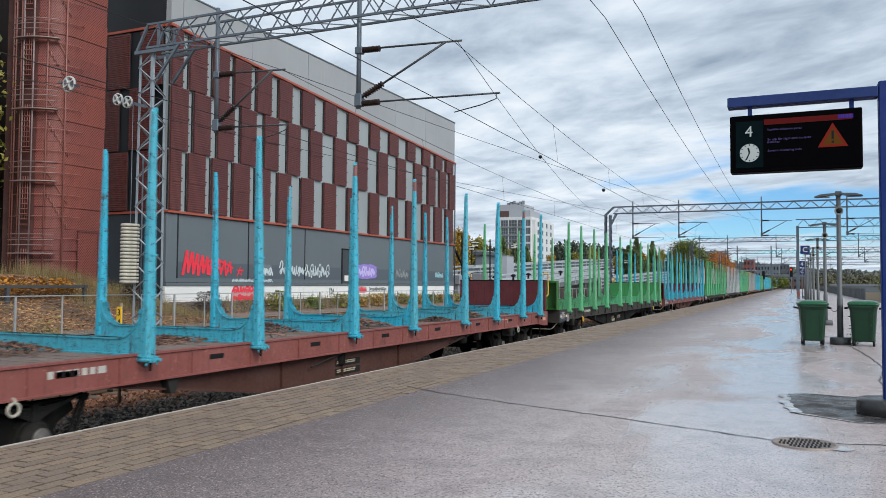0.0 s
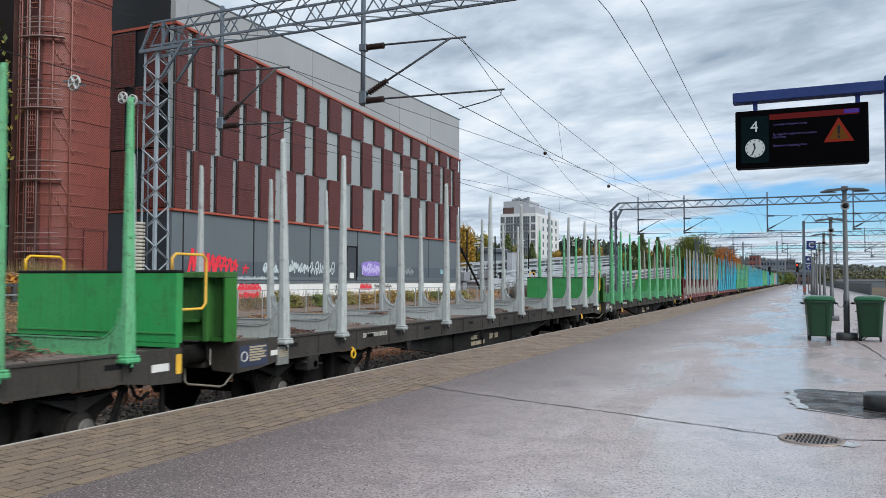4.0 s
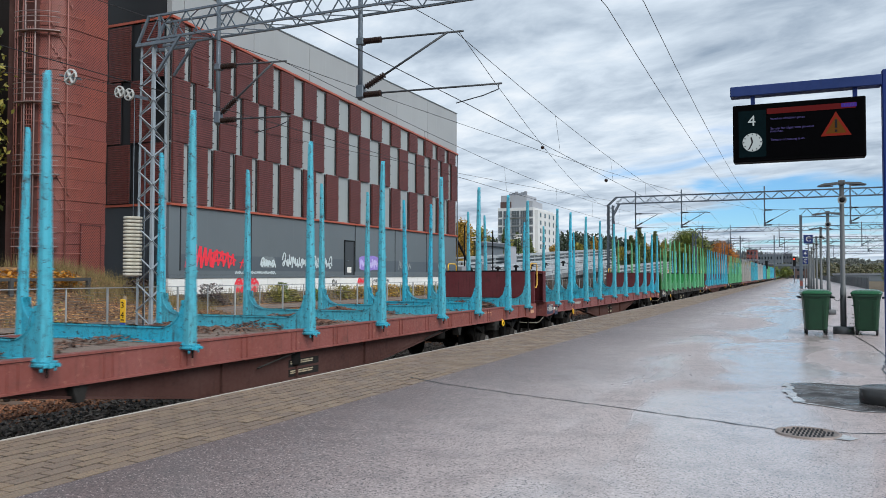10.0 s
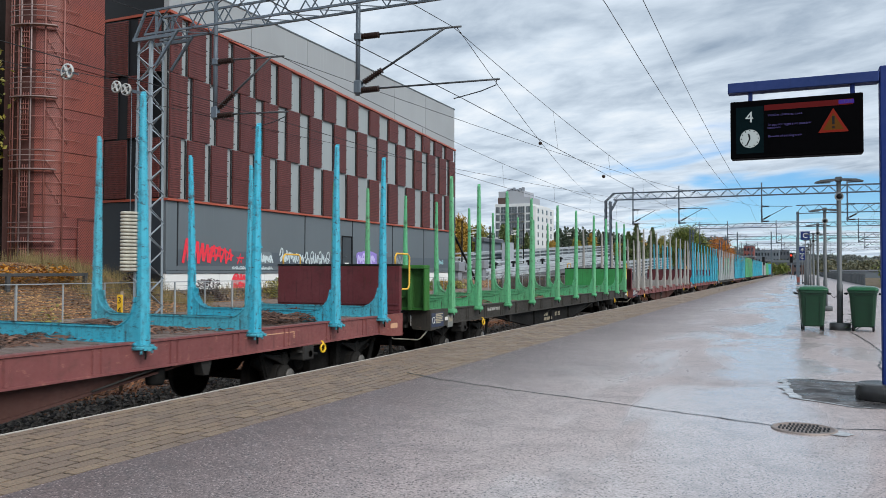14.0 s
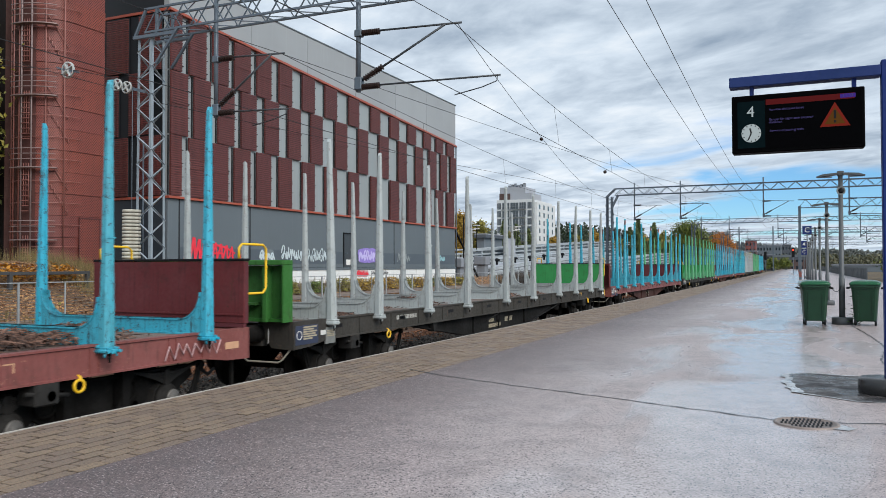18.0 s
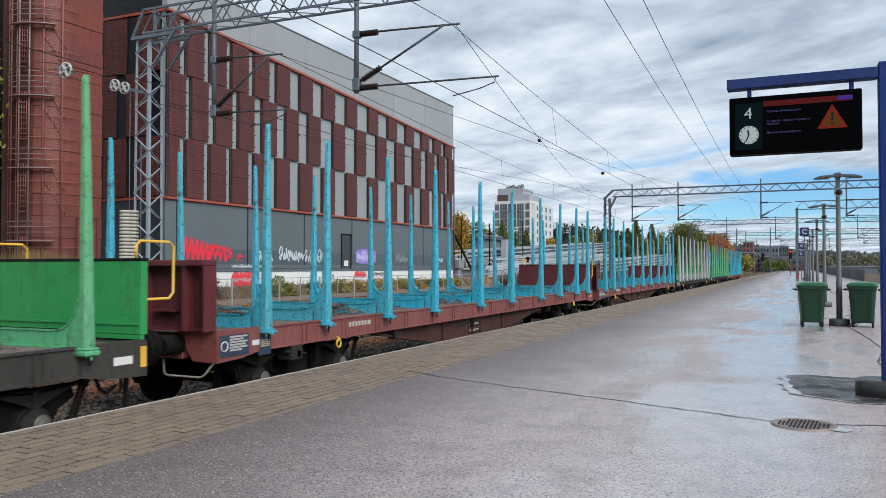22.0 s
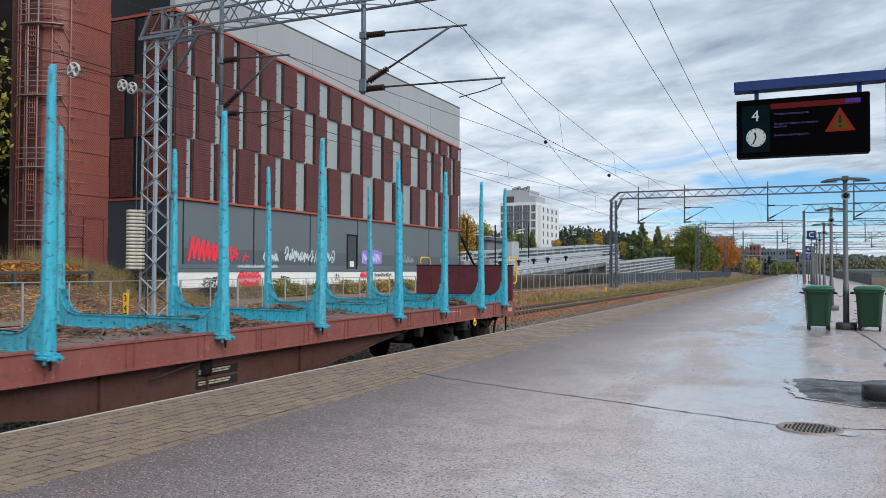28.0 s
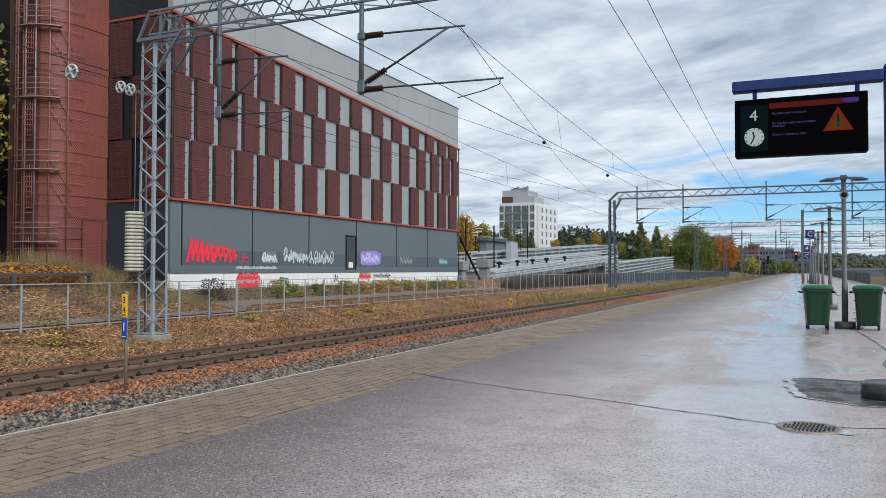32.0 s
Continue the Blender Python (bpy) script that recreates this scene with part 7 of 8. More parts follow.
    for k, (m, y, h, w) in enumerate(shrubs):
        h, w = (h * 0.75, w * 0.85) if y > 36 else (h * 0.9, w)
        x = -24.6 if y > 27 else -23.6
        z = ground_z(x, y)
        t = thing("shrub", (x, y, z - 0.05), {"dark": "dark purple-leaved shrub", "yel": "yellow-green autumn shrub", "gold": "golden autumn shrub", "green": "small green shrub"}[m] + " at the foot of the wall", "shrub", "shrubs along the wall")
        tw = Build()
        n = 1000
        for _ in range(9):
            a = rng.uniform(0, 6.28)
            tw.rod((0, 0, 0), (math.cos(a) * w * 0.6, math.sin(a) * w * 0.6, h * rng.uniform(0.6, 1.0)), 0.012, 4, 0.004, False)
        part("branchwork", tw, TRUNK, t)
        pp = []
        for _ in range(n):
            a, q = rng.uniform(0, 6.28), rng.random() ** 0.6
            zz = rng.random() ** 1.3
            pp.append((math.cos(a) * q * w * (1.05 - 0.55 * zz), math.sin(a) * q * w * (1.05 - 0.55 * zz), zz * h))
        me = scatter("leaves", pp, nrg.uniform(0.03, 0.065, n), mats[m], "", "", 1.0, "leaf")
        me.parent = t
    b = Build()
    ys = [y for y in range(8, 72, 2)]
    v = [(x, y, ground_z(x, y) + 0.05) for y in ys for x in ((-24.15, -21.9) if y > 27 else (-20.95, -20.45))]
    b.add(v, [(2 * i, 2 * i + 1, 2 * i + 3, 2 * i + 2) for i in range(len(ys) - 1)])
    solid("footpath", b, PATH, "narrow asphalt footpath behind the fence", "path", kind="structure")
    for x, y, m, h in ((-18.8, 15.6, "yel", 0.55), (-19.4, 24.8, "yel", 0.5), (-20.4, 16.9, "yel", 0.7), (-18.6, 31.0, "gold", 0.5), (-18.2, 44.0, "gold", 0.45), (-18.9, 33.5, "gold", 0.5)):
        z = ground_z(x, y)
        pp = [(x + rng.gauss(0, 0.22), y + rng.gauss(0, 0.22), z + abs(rng.gauss(0, 0.4)) * h) for _ in range(160)]
        scatter("weed", pp, nrg.uniform(0.03, 0.07, 160), mats[m], "yellowing weed growing beside the track", "weed", 1.0, "leaf")


def brush_hedge():
    """Bare brown brushwood behind the fence, along the foot of the ramps."""
    b = Build()
    r = random.Random(77)
    for _ in range(12000):
        y = 61.5 + 75 * r.random()
        x = -21.2 - 1.6 * r.random()
        z = ground_z(x, y) - 0.05
        h = r.uniform(0.6, 1.55)
        dx, dy = r.gauss(0, 0.12), r.gauss(0, 0.12)
        w = r.uniform(0.02, 0.05)
        b.add([(x, y - w, z), (x, y + w, z), (x + dx * h, y + dy * h, z + h)], [(0, 1, 2)])
    solid("brushwood", b, BRUSH, "bare brown brushwood along the foot of the ramps", "hedge", kind="stuff")


BRUSH = leafy("brushwood", (0.028, 0.022, 0.018), (0.10, 0.075, 0.055), 0.9)
TIMBER = plain("weathered_timber", (0.055, 0.056, 0.058), 0.8)
LEAFFLOWER = leafy("flowers_yellow", (0.36, 0.13, 0.012), (0.72, 0.36, 0.03))
PATH = tuned("path_asphalt", (0.27, 0.205, 0.165), 0.7)
far_woods()
apartment_block()
ramp_area()
far_town()
trees()
near_plants()
brush_hedge()
# ---------------------------------------------------------------- the timber train
HALF = 11.62                        # half a wagon's length over its headstocks
BUNKS = [HALF - d for d in (1.2, 2.96, 5.27, 7.54, 10.44, 12.95, 15.84, 18.11, 20.42, 22.15)]
DECKZ = 1.22
REAR = HALF - 0.22                  # the frame ends a little short at the rear


TIPRED = paint("stake_tip_red", (0.20, 0.085, 0.075), (0.08, 0.05, 0.04), 0.7, 0.5, 4.0, None, 0.5)


def stake_mesh(material, seed):
    """An upright stake on the +x side: tapered, a little bent, cut slantwise at its top."""
    r = random.Random(seed)
    b = Build()
    rows = []
    n = 12
    ph, am = r.uniform(0, 6), r.uniform(0.004, 0.012)
    for i in range(n + 1):
        k = i / n
        z = 1.15 + k * 3.25
        xo = 1.725 - 0.045 * k + am * math.sin(ph + 4 * k) * k
        w, t = 0.185 - 0.110 * k, 0.082 - 0.048 * k
        c = 0.048 - 0.030 * k
        top = i == n
        zi = z - (0.06 if top else 0)
        rows.append([(xo - c, -t, zi), (xo, -t + c, zi), (xo, t - c, z), (xo - c, t, z), (xo - w + c, t, z), (xo - w, t - c, z), (xo - w, -t + c, zi), (xo - w + c, -t, zi)])
    v = [p for q in rows for p in q]
    f = [(i * 8 + j, i * 8 + (j + 1) % 8, i * 8 + 8 + (j + 1) % 8, i * 8 + 8 + j) for i in range(n) for j in range(8)]
    b.add(v, f)
    b.add(rows[-1], [tuple(range(8))])
    # a strap and a lug on the shank
    z = 2.1 + r.uniform(0, 0.6)
    b.box(1.58, -0.05, z, 1.71, 0.05, z + 0.02)
    me = b.mesh("stake", [material, TIPRED])
    if seed == 11:
        for f in me.polygons:
            if f.center.z > 4.2 and abs(f.normal.z) < 0.5 and f.normal.x > -0.5:
                f.material_index = 1
    return me


def bolster_mesh(material):
    """The cross beam of a bunk, with curved webs up to both stakes."""
    e = 1.60
    o = [(-e, 1.20), (e, 1.20)]
    arc = []
    for i in range(9):
        a = radians(90 * i / 8)
        arc.append((1.19 + 0.355 * math.sin(a), 1.80 - 0.37 * math.cos(a)))
    o += [(e, 1.80)] + [(x, z) for x, z in reversed(arc)]
    o += [(-x, z) for x, z in arc] + [(-e, 1.80)]
    b = Build().prism(o, "y", -0.06, 0.06)
    b.box(-e, -0.11, 1.20, e, 0.11, 1.235)
    for s in (-1, 1):
        for (x0, z0), (x1, z1) in zip(arc, arc[1:]):
            b.add([(s * x0, -0.078, z0), (s * x0, 0.078, z0), (s * x1, 0.078, z1), (s * x1, -0.078, z1),
                   (s * x0, -0.078, z0 - 0.02), (s * x0, 0.078, z0 - 0.02), (s * x1 + s * 0.02, 0.078, z1), (s * x1 + s * 0.02, -0.078, z1)],
                  [(0, 1, 2, 3), (7, 6, 5, 4), (0, 4, 5, 1), (3, 2, 6, 7), (0, 3, 7, 4), (1, 5, 6, 2)])
    b.box(-1.19, -0.078, 1.41, 1.19, 0.078, 1.43)
    return b.mesh("bolster", material)


def clamp_mesh(material):
    """A bolted clamp with ears and a hanging pin, under a stake."""
    b = Build().box(1.50, -0.112, 1.135, 1.735, 0.112, 1.185, None, 0.014).box(1.735, -0.035, 1.125, 1.76, 0.03, 1.185, None, 0.008)
    for y in (-0.09, 0.09):
        b.rod((1.73, y, 1.158), (1.765, y, 1.158), 0.022, 8).rod((1.70, y, 1.135), (1.70, y, 1.09), 0.014, 6)
    b.box(1.53, -0.094, 1.185, 1.73, 0.094, 1.205)
    return b.mesh("bracket", material)


def bracket_mesh(material):
    b = Build().box(1.50, -0.112, 1.125, 1.745, 0.112, 1.20, None, 0.022).box(1.52, -0.098, 1.20, 1.735, 0.098, 1.225, None, 0.008)
    b.rod((1.70, 0.0, 1.125), (1.70, 0.0, 1.08), 0.018, 6)
    return b.mesh("bracket", material)


def sill_mesh(material, side, paired):
    """A long side channel with pressed ribs, on the side given."""
    b = Build()
    b.prism([(1.44, 0.87), (1.58, 0.87), (1.58, 0.892), (1.555, 0.902), (1.555, 1.205), (1.58, 1.215), (1.58, 1.24), (1.44, 1.24)], "y", -HALF, REAR)
    y = -HALF + 0.9
    while y < REAR - 0.3:
        b.box(1.55, y, 0.902, 1.572, y + 0.022, 1.205)
        if paired:
            b.box(1.55, y + 0.13, 0.902, 1.572, y + 0.152, 1.205)
        y += 1.28
    if side < 0:
        b.v = [(-x, y, z) for x, y, z in b.v]
        b.f = [tuple(reversed(f)) for f in b.f]
    return b.mesh("side_sill", material)


def girder_mesh(material):
    """The deep fish-bellied beam under a side, longer towards the front."""
    o = [(-7.1, 0.88), (-3.7, 0.40), (1.2, 0.40), (5.3, 0.88)]
    b = Build().prism(o, "x", 1.36, 1.39)
    for i in range(len(o) - 1):
        (y0, z0), (y1, z1) = o[i], o[i + 1]
        b.bar((1.36, y0, z0), (1.36, y1, z1), 0.18, 0.03, (0, 0, 1))
    for y in (-3.3, -1.4, 0.9):
        b.box(1.388, y - 0.012, 0.42, 1.44, y + 0.012, 0.88)
    return b.mesh("girder", material)


def end_board(material, cap, parent):
    """The wall at the rear end."""
    y = REAR - 0.02
    b = Build().box(-1.54, y - 0.04, 1.30, 1.54, y, 2.24, None, 0.008)
    w = part("end_wall", b, material, parent)
    part("foot_flange", Build().box(-1.54, y - 0.05, 1.242, 1.54, y + 0.02, 1.298), material, w)
    part("fold", Build().box(-1.53, y - 0.06, 1.42, 1.53, y - 0.0405, 1.445), material, w)
    rib = Build().box(-0.03, y + 0.001, 1.30, 0.03, y + 0.08, 2.235).mesh("rib", material)
    for x in (-1.5, -0.75, 0, 0.75, 1.5):
        part("rib", rib, None, w, "", (x, 0, 0))
    part("wall_cap", Build().box(-1.55, y - 0.05, 2.242, 1.55, y + 0.09, 2.28, None, 0.008), cap, w)
    return w


def front_board(material, cap, parent):
    y = -HALF - 0.24
    w = part("end_wall", Build().box(-1.52, y + 0.20, 1.246, 1.52, y + 0.24, 2.178), material, parent)
    part("top_beam", Build().box(-1.55, y - 0.02, 2.18, 1.55, y + 0.27, 2.265, None, 0.01), material, w)
    for s in (-1, 1):
        x0, x1 = sorted((s * 1.522, s * 1.55))
        part("side_plate", Build().box(x0, y, 1.246, x1, y + 0.26, 2.178), material, w)
    rib = Build().box(-0.035, y + 0.03, 1.246, 0.035, y + 0.199, 2.178).mesh("rib", material)
    for x in (-1.15, -0.38, 0.38, 1.15):
        part("rib", rib, None, w, "", (x, 0, 0))
    part("foot_angle", Build().box(-1.52, y + 0.10, 1.246, 1.52, y + 0.199, 1.30), material, w)
    part("step_ledge", Build().box(0.55, y + 0.06, 1.52, 0.95, y + 0.199, 1.56), material, w)
    return w


def bars(parent, name, material, lines, at, size, gap=0.35, out=0.003, each=False):
    """Plain bars in place of writing, on a plane that faces +x; each: every bar a part of its own."""
    x, y, z = at
    h, w = size
    b = Build()
    for k, line in enumerate(lines):
        yy = y
        for n in line:
            q = Build() if each else b
            if n:
                q.box(x, yy, z - k * h * 1.5, x + out, yy + n * w, z - k * h * 1.5 + h)
            if each and n:
                part(name, q, material, parent)
            yy += n * w + w * gap
    return None if each else tagged(part(name, b, material, parent), kind="stuff")


def bogie(parent, cy, frame_mesh):
    g = part("bogie", BOGIE, None, parent, "black grimy two-axle bogie" if frame_mesh is SIDEFRAME else "rust-red two-axle bogie", (0, cy, -0.12))
    for s in (-1, 1):
        m = Matrix.Rotation(radians(180), 4, "Z") if s < 0 else Matrix()
        part("side_frame", frame_mesh, None, g, "", m)
        for y in (-1.2, 1.2):
            box = part("axle_box", AXLEBOX, None, g, "", Matrix.Translation((0, y, 0)) @ m)
            if s > 0:
                part("hub_cap", HUBCAP, None, box, "worn pale round hub cap")
    for y in (-1.2, 1.2):
        part("wheelset", WHEELSET, None, g, "", (0, y, 0))


def running_gear():
    b = Build().box(-1.0, -0.22, 0.55, 1.0, 0.22, 0.86, None, 0.03).lathe([(0.3, 0.86), (0.3, 0.93)], (0, 0, 0), 16)
    bog = b.mesh("bogie", GRIME)
    o = [(-1.85, 0.72), (-1.80, 0.88), (1.80, 0.88), (1.85, 0.72), (1.62, 0.60), (1.48, 0.36), (0.92, 0.36), (0.78, 0.52), (0.45, 0.30), (-0.45, 0.30), (-0.78, 0.52), (-0.92, 0.36), (-1.48, 0.36), (-1.62, 0.60)]
    b = Build().prism(o, "x", 1.04, 1.12)
    b.box(1.12, -1.80, 0.855, 1.20, 1.80, 0.885)
    for y in (-0.62, 0.62):
        b.lathe([(0.16, 1.12), (0.16, 1.16), (0.125, 1.16), (0.125, 1.122)], (0, y, 0.66), 18, "x", True, False)
    for q in (-1.86, -0.54, 0.54, 1.86):
        e = 0.12 if q > 0 else -0.12
        for d in (-0.035, 0.035):
            b.bar((1.26, q + d, 0.90), (1.26, q + d - e * 1.4, 0.46), 0.03, 0.035)
        b.rod((1.20, q - e * 1.4, 0.46), (1.30, q - e * 1.4, 0.46), 0.05, 8)
        b.rod((1.20, q, 0.88), (1.30, q, 0.88), 0.05, 8)
    b.box(1.16, -0.5, 0.42, 1.30, -0.38, 0.98).box(1.16, 0.38, 0.42, 1.30, 0.5, 0.98)
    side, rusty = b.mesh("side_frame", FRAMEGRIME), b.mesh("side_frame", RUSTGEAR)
    b = Build().prism([(-0.25, 0.40), (-0.19, 0.62), (-0.09, 0.69), (0.09, 0.69), (0.19, 0.62), (0.25, 0.40), (0.17, 0.30), (-0.17, 0.30)], "x", 1.0, 1.22).lathe([(0.20, 1.21), (0.20, 1.27), (0.165, 1.30), (0.15, 1.30), (0.145, 1.325), (0.06, 1.335), (0.055, 1.36), (0.01, 1.36)], (0, 0, 0.48), 18, "x")
    # a stack of leaf springs over the box, held by a buckle
    for k in range(7):
        half, z = 0.62 - 0.075 * k, 0.84 - 0.024 * k
        o = [(half * u, z + 0.07 * u * u) for u in (-1, -0.6, -0.2, 0.2, 0.6, 1)]
        b.prism(o + [(y, q - 0.019) for y, q in reversed(o)], "x", 1.17, 1.26)
    b.box(1.15, -0.05, 0.64, 1.28, 0.05, 0.88, None, 0.01)
    axle = b.mesh("axle_box", AXLEGREY)
    b = Build().rod((-1.0, 0, 0.46), (1.0, 0, 0.46), 0.08, 10)
    for s in (-1, 1):
        prof = [(0.08, s * 0.70), (0.30, s * 0.74), (0.40, s * 0.725), (0.49, s * 0.72), (0.485, s * 0.75), (0.46, s * 0.76), (0.46, s * 0.85), (0.40, s * 0.855), (0.30, s * 0.80), (0.08, s * 0.84)]
        b.lathe(prof, (0, 0, 0.46), 28, "x")
    return bog, side, rusty, axle, b.mesh("wheelset", GRIME)


HUBCAP = Build().lathe([(0.115, 1.355), (0.115, 1.375), (0.09, 1.385), (0.045, 1.385), (0.04, 1.395), (0.01, 1.395)], (0, 0, 0.50), 18, "x").mesh("hub_cap", paint("hub_pale_steel", (0.13, 0.122, 0.112), (0.03, 0.026, 0.023), 0.7, 0.5, 9.0, None, 0.5, 0.3))
BOGIE, SIDEFRAME, RUSTFRAME, AXLEBOX, WHEELSET = running_gear()


def litter_mesh(seed):
    """Bark and twigs lying on the deck in heaps."""
    r = random.Random(seed)
    b = Build()
    heaps = [(r.uniform(-0.7, 1.0), r.uniform(-10, 10.4), r.uniform(0.25, 0.75)) for _ in range(20)]
    for hx, hy, hr in heaps:
        for _ in range(int(760 * hr)):
            x, y = hx + r.gauss(0, hr * 0.5), hy + r.gauss(0, hr)
            if abs(x) > 1.3 or abs(y) > 11.0:
                continue
            q = math.exp(-((x - hx) ** 2 + (y - hy) ** 2 / 2) / (hr * hr * 0.5))
            z = DECKZ + 0.01 + 0.26 * hr * q * r.uniform(0.6, 1.1)
            a, l, w = r.uniform(0, 3.14), r.uniform(0.02, 0.11) * r.choice((0.6, 0.8, 1.0, 1.6)), r.uniform(0.004, 0.015)
            dx, dy, dz = math.cos(a) * l, math.sin(a) * l, r.uniform(-0.035, 0.035)
            px, py = -math.sin(a) * w, math.cos(a) * w
            b.add([(x - dx - px, y - dy - py, z - dz), (x + dx - px, y + dy - py, z + dz), (x + dx + px, y + dy + py, z + dz), (x - dx + px, y - dy + py, z - dz), (x, y, z + 0.018)],
                  [(0, 1, 4), (1, 2, 4), (2, 3, 4), (3, 0, 4)])
    return b.mesh("bark_litter", BARK)


def deck_mesh():
    b = Build()
    # planks across the wagon, drawn as one sheet with sunk joints
    y, o, low = -HALF + 0.5, [], []
    r = random.Random(3)
    while y < REAR - 0.35:
        z = 1.208 + r.uniform(0, 0.012)
        o += [(y, 1.17), (y + 0.008, z), (y + 0.225, z), (y + 0.233, 1.17)]
        y += 0.24
    o += [(y, 1.12), (-HALF + 0.5, 1.12)]
    b.prism(o, "x", -1.44, 1.44)
    return b.mesh("deck", DECK)


def handrail(parent, x):
    y = HALF
    pts = [(x, REAR - 0.03, 2.28), (x, REAR - 0.03, 2.44), (x, REAR + 0.04, 2.50), (x, y + 0.34, 2.50), (x, y + 0.42, 2.44), (x, y + 0.42, 1.82), (x, y + 0.34, 1.74), (x, REAR + 0.0, 1.74)]
    part("handrail", Build().tube(pts, 0.02, 7), YELLOW, parent, "yellow steel handrail")


def buffers(parent):
    b = Build().rod((0, 0, 0), (0, 0.40, 0), 0.15, 14).rod((0, 0.40, 0), (0, 0.58, 0), 0.11, 12).lathe([(0.23, 0.575), (0.255, 0.59), (0.255, 0.62), (0.1, 0.645), (0.02, 0.645)], (0, 0, 0), 18, "y")
    me = b.mesh("buffer", GRIME)
    for s in (-1, 1):
        part("buffer", me, None, parent, "", (s * 0.875, REAR, 1.04))
        part("buffer", me, None, parent, "", Matrix.Translation((s * 0.875, -HALF, 1.04)) @ Matrix.Rotation(radians(180), 4, "Z"))
    b = Build()
    for k in range(3):
        b.tube([(0.0, 0.08 + k * 0.14, 0.98 - k * 0.05), (0.05, 0.15 + k * 0.14, 0.95 - k * 0.05), (0, 0.24 + k * 0.14, 0.92 - k * 0.05), (-0.05, 0.15 + k * 0.14, 0.95 - k * 0.05), (0, 0.08 + k * 0.14, 0.98 - k * 0.05)], 0.022, 6)
    part("coupling", b.mesh("coupling", GRIME), None, parent, "", (0, REAR, 0))
    hose = Build().tube([(0.45, 0.0, 0.9), (0.45, 0.18, 0.75), (0.45, 0.3, 0.5), (0.42, 0.45, 0.42), (0.42, 0.6, 0.5)], 0.028, 7)
    part("brake_hose", hose.mesh("brake_hose", RUBBER), None, parent, "", (0, REAR, 0))


def make_wagon(frame_mat, stake_mat, wall_rear, wall_front, slotted, label, seed):
    w = thing("timber_wagon", (T1, 0, BODY), label, "freight wagon", "wagons of the timber train")
    part("deck", DECKMESH, None, w, "worn grey plank deck")
    for s in (1, -1):
        part("side_sill", sill_mesh(SILLRED if frame_mat is REDOX else frame_mat, s, not slotted), None, w)
    # girders get darker copies of the frame colours, their shade painted in
    gird = girder_mesh(SHADERED if frame_mat is REDOX else SHADEGREY)
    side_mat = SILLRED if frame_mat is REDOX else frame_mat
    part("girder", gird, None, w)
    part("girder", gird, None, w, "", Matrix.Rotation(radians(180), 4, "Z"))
    b = Build().box(-0.25, -HALF + 0.1, 0.80, 0.25, REAR - 0.1, 1.13)
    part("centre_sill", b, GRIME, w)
    for y, half in ((-HALF, 0.95), (REAR - 0.16, 1.575)):
        part("headstock", Build().box(-half, y, 0.82, half, y + 0.16, 1.215, None, 0.01), side_mat, w)
    # the side plates deepen towards both ends, with a slanted wing below the corner
    for e, name in ((-1, "front_plate"), (1, "rear_plate")):
        end = HALF if e < 0 else REAR
        o = [(e * end, 1.243), (e * end, 0.78), (e * (end - 0.5), 0.80), (e * (end - 1.0), 0.87), (e * (end - 1.0), 1.243)]
        side = Build().prism(o if e > 0 else o[::-1], "x", 1.55, 1.586).mesh(name, side_mat)
        part("corner_plate", side, None, w)
        part("corner_plate", side, None, w, "", Matrix.Translation((-3.136, 0, 0)))
        for s in (-1, 1):
            wing = [(s * 1.586, 1.243), (s * 1.586, 0.78), (s * 1.15, 0.80), (s * 0.86, 1.243)]
            part("corner_wing", Build().prism(wing if s < 0 else wing[::-1], "y", e * end - 0.012, e * end + 0.012), side_mat, w)
    end_board(wall_rear, BLACK, w)
    front_board(wall_front, BLACK, w)
    handrail(w, 1.42), handrail(w, -1.42)
    buffers(w)
    for y in (-9.0, 8.85):
        bogie(w, y, RUSTFRAME if frame_mat is GREENBLACK else SIDEFRAME)
    bol, brk = bolster_mesh(stake_mat), clamp_mesh(stake_mat) if frame_mat is REDOX else bracket_mesh(stake_mat)
    pin = Build().rod((1.68, 0, 1.135), (1.68, 0, 1.02), 0.022, 6, 0.012).mesh("clamp_pin", GRIME)
    stk = [stake_mesh(stake_mat, seed * 10 + k) for k in range(4)]
    turn = Matrix.Rotation(radians(180), 4, "Z")
    r = random.Random(seed)
    for y in BUNKS:
        g = part("bolster", bol, None, w, "", (0, y, 0))
        for m in (Matrix(), turn):
            lean = Matrix.Translation((0, 0, 1.2)) @ Matrix.Rotation(radians(r.gauss(0, 0.45)), 4, "X") @ Matrix.Rotation(radians(r.gauss(0, 0.25)), 4, "Y") @ Matrix.Translation((0, 0, -1.2))
            part("stake", r.choice(stk), None, g, "", m @ lean)
            part("bracket", brk, None, g, "", m)
            if m is not turn:
                part("clamp_pin", pin, None, g, "", m)
    slot = Build().box(1.5555, -0.15, 1.055, 1.559, 0.15, 1.125).mesh("sill_slot", BLACK)
    for y in [-10.2 + 1.28 * k * 2 for k in range(9)] if slotted else []:
        part("sill_slot", slot, None, w, "", (0, y, 0))
        part("sill_slot", slot, None, w, "", turn @ Matrix.Translation((0, y, 0)))
    # yellow release handles, brake gear under the sills, steps, plates
    for y in (-HALF + 3.3, HALF - 3.3):
        b = Build()
        b.tube([(1.54, 0.0, 0.905), (1.58, 0.0, 0.89)] + [(1.61, -0.03 + 0.07 * math.sin(0.35 + k * 0.42), 0.79 + 0.07 * math.cos(0.35 + k * 0.42)) for k in range(15)], 0.018, 7)
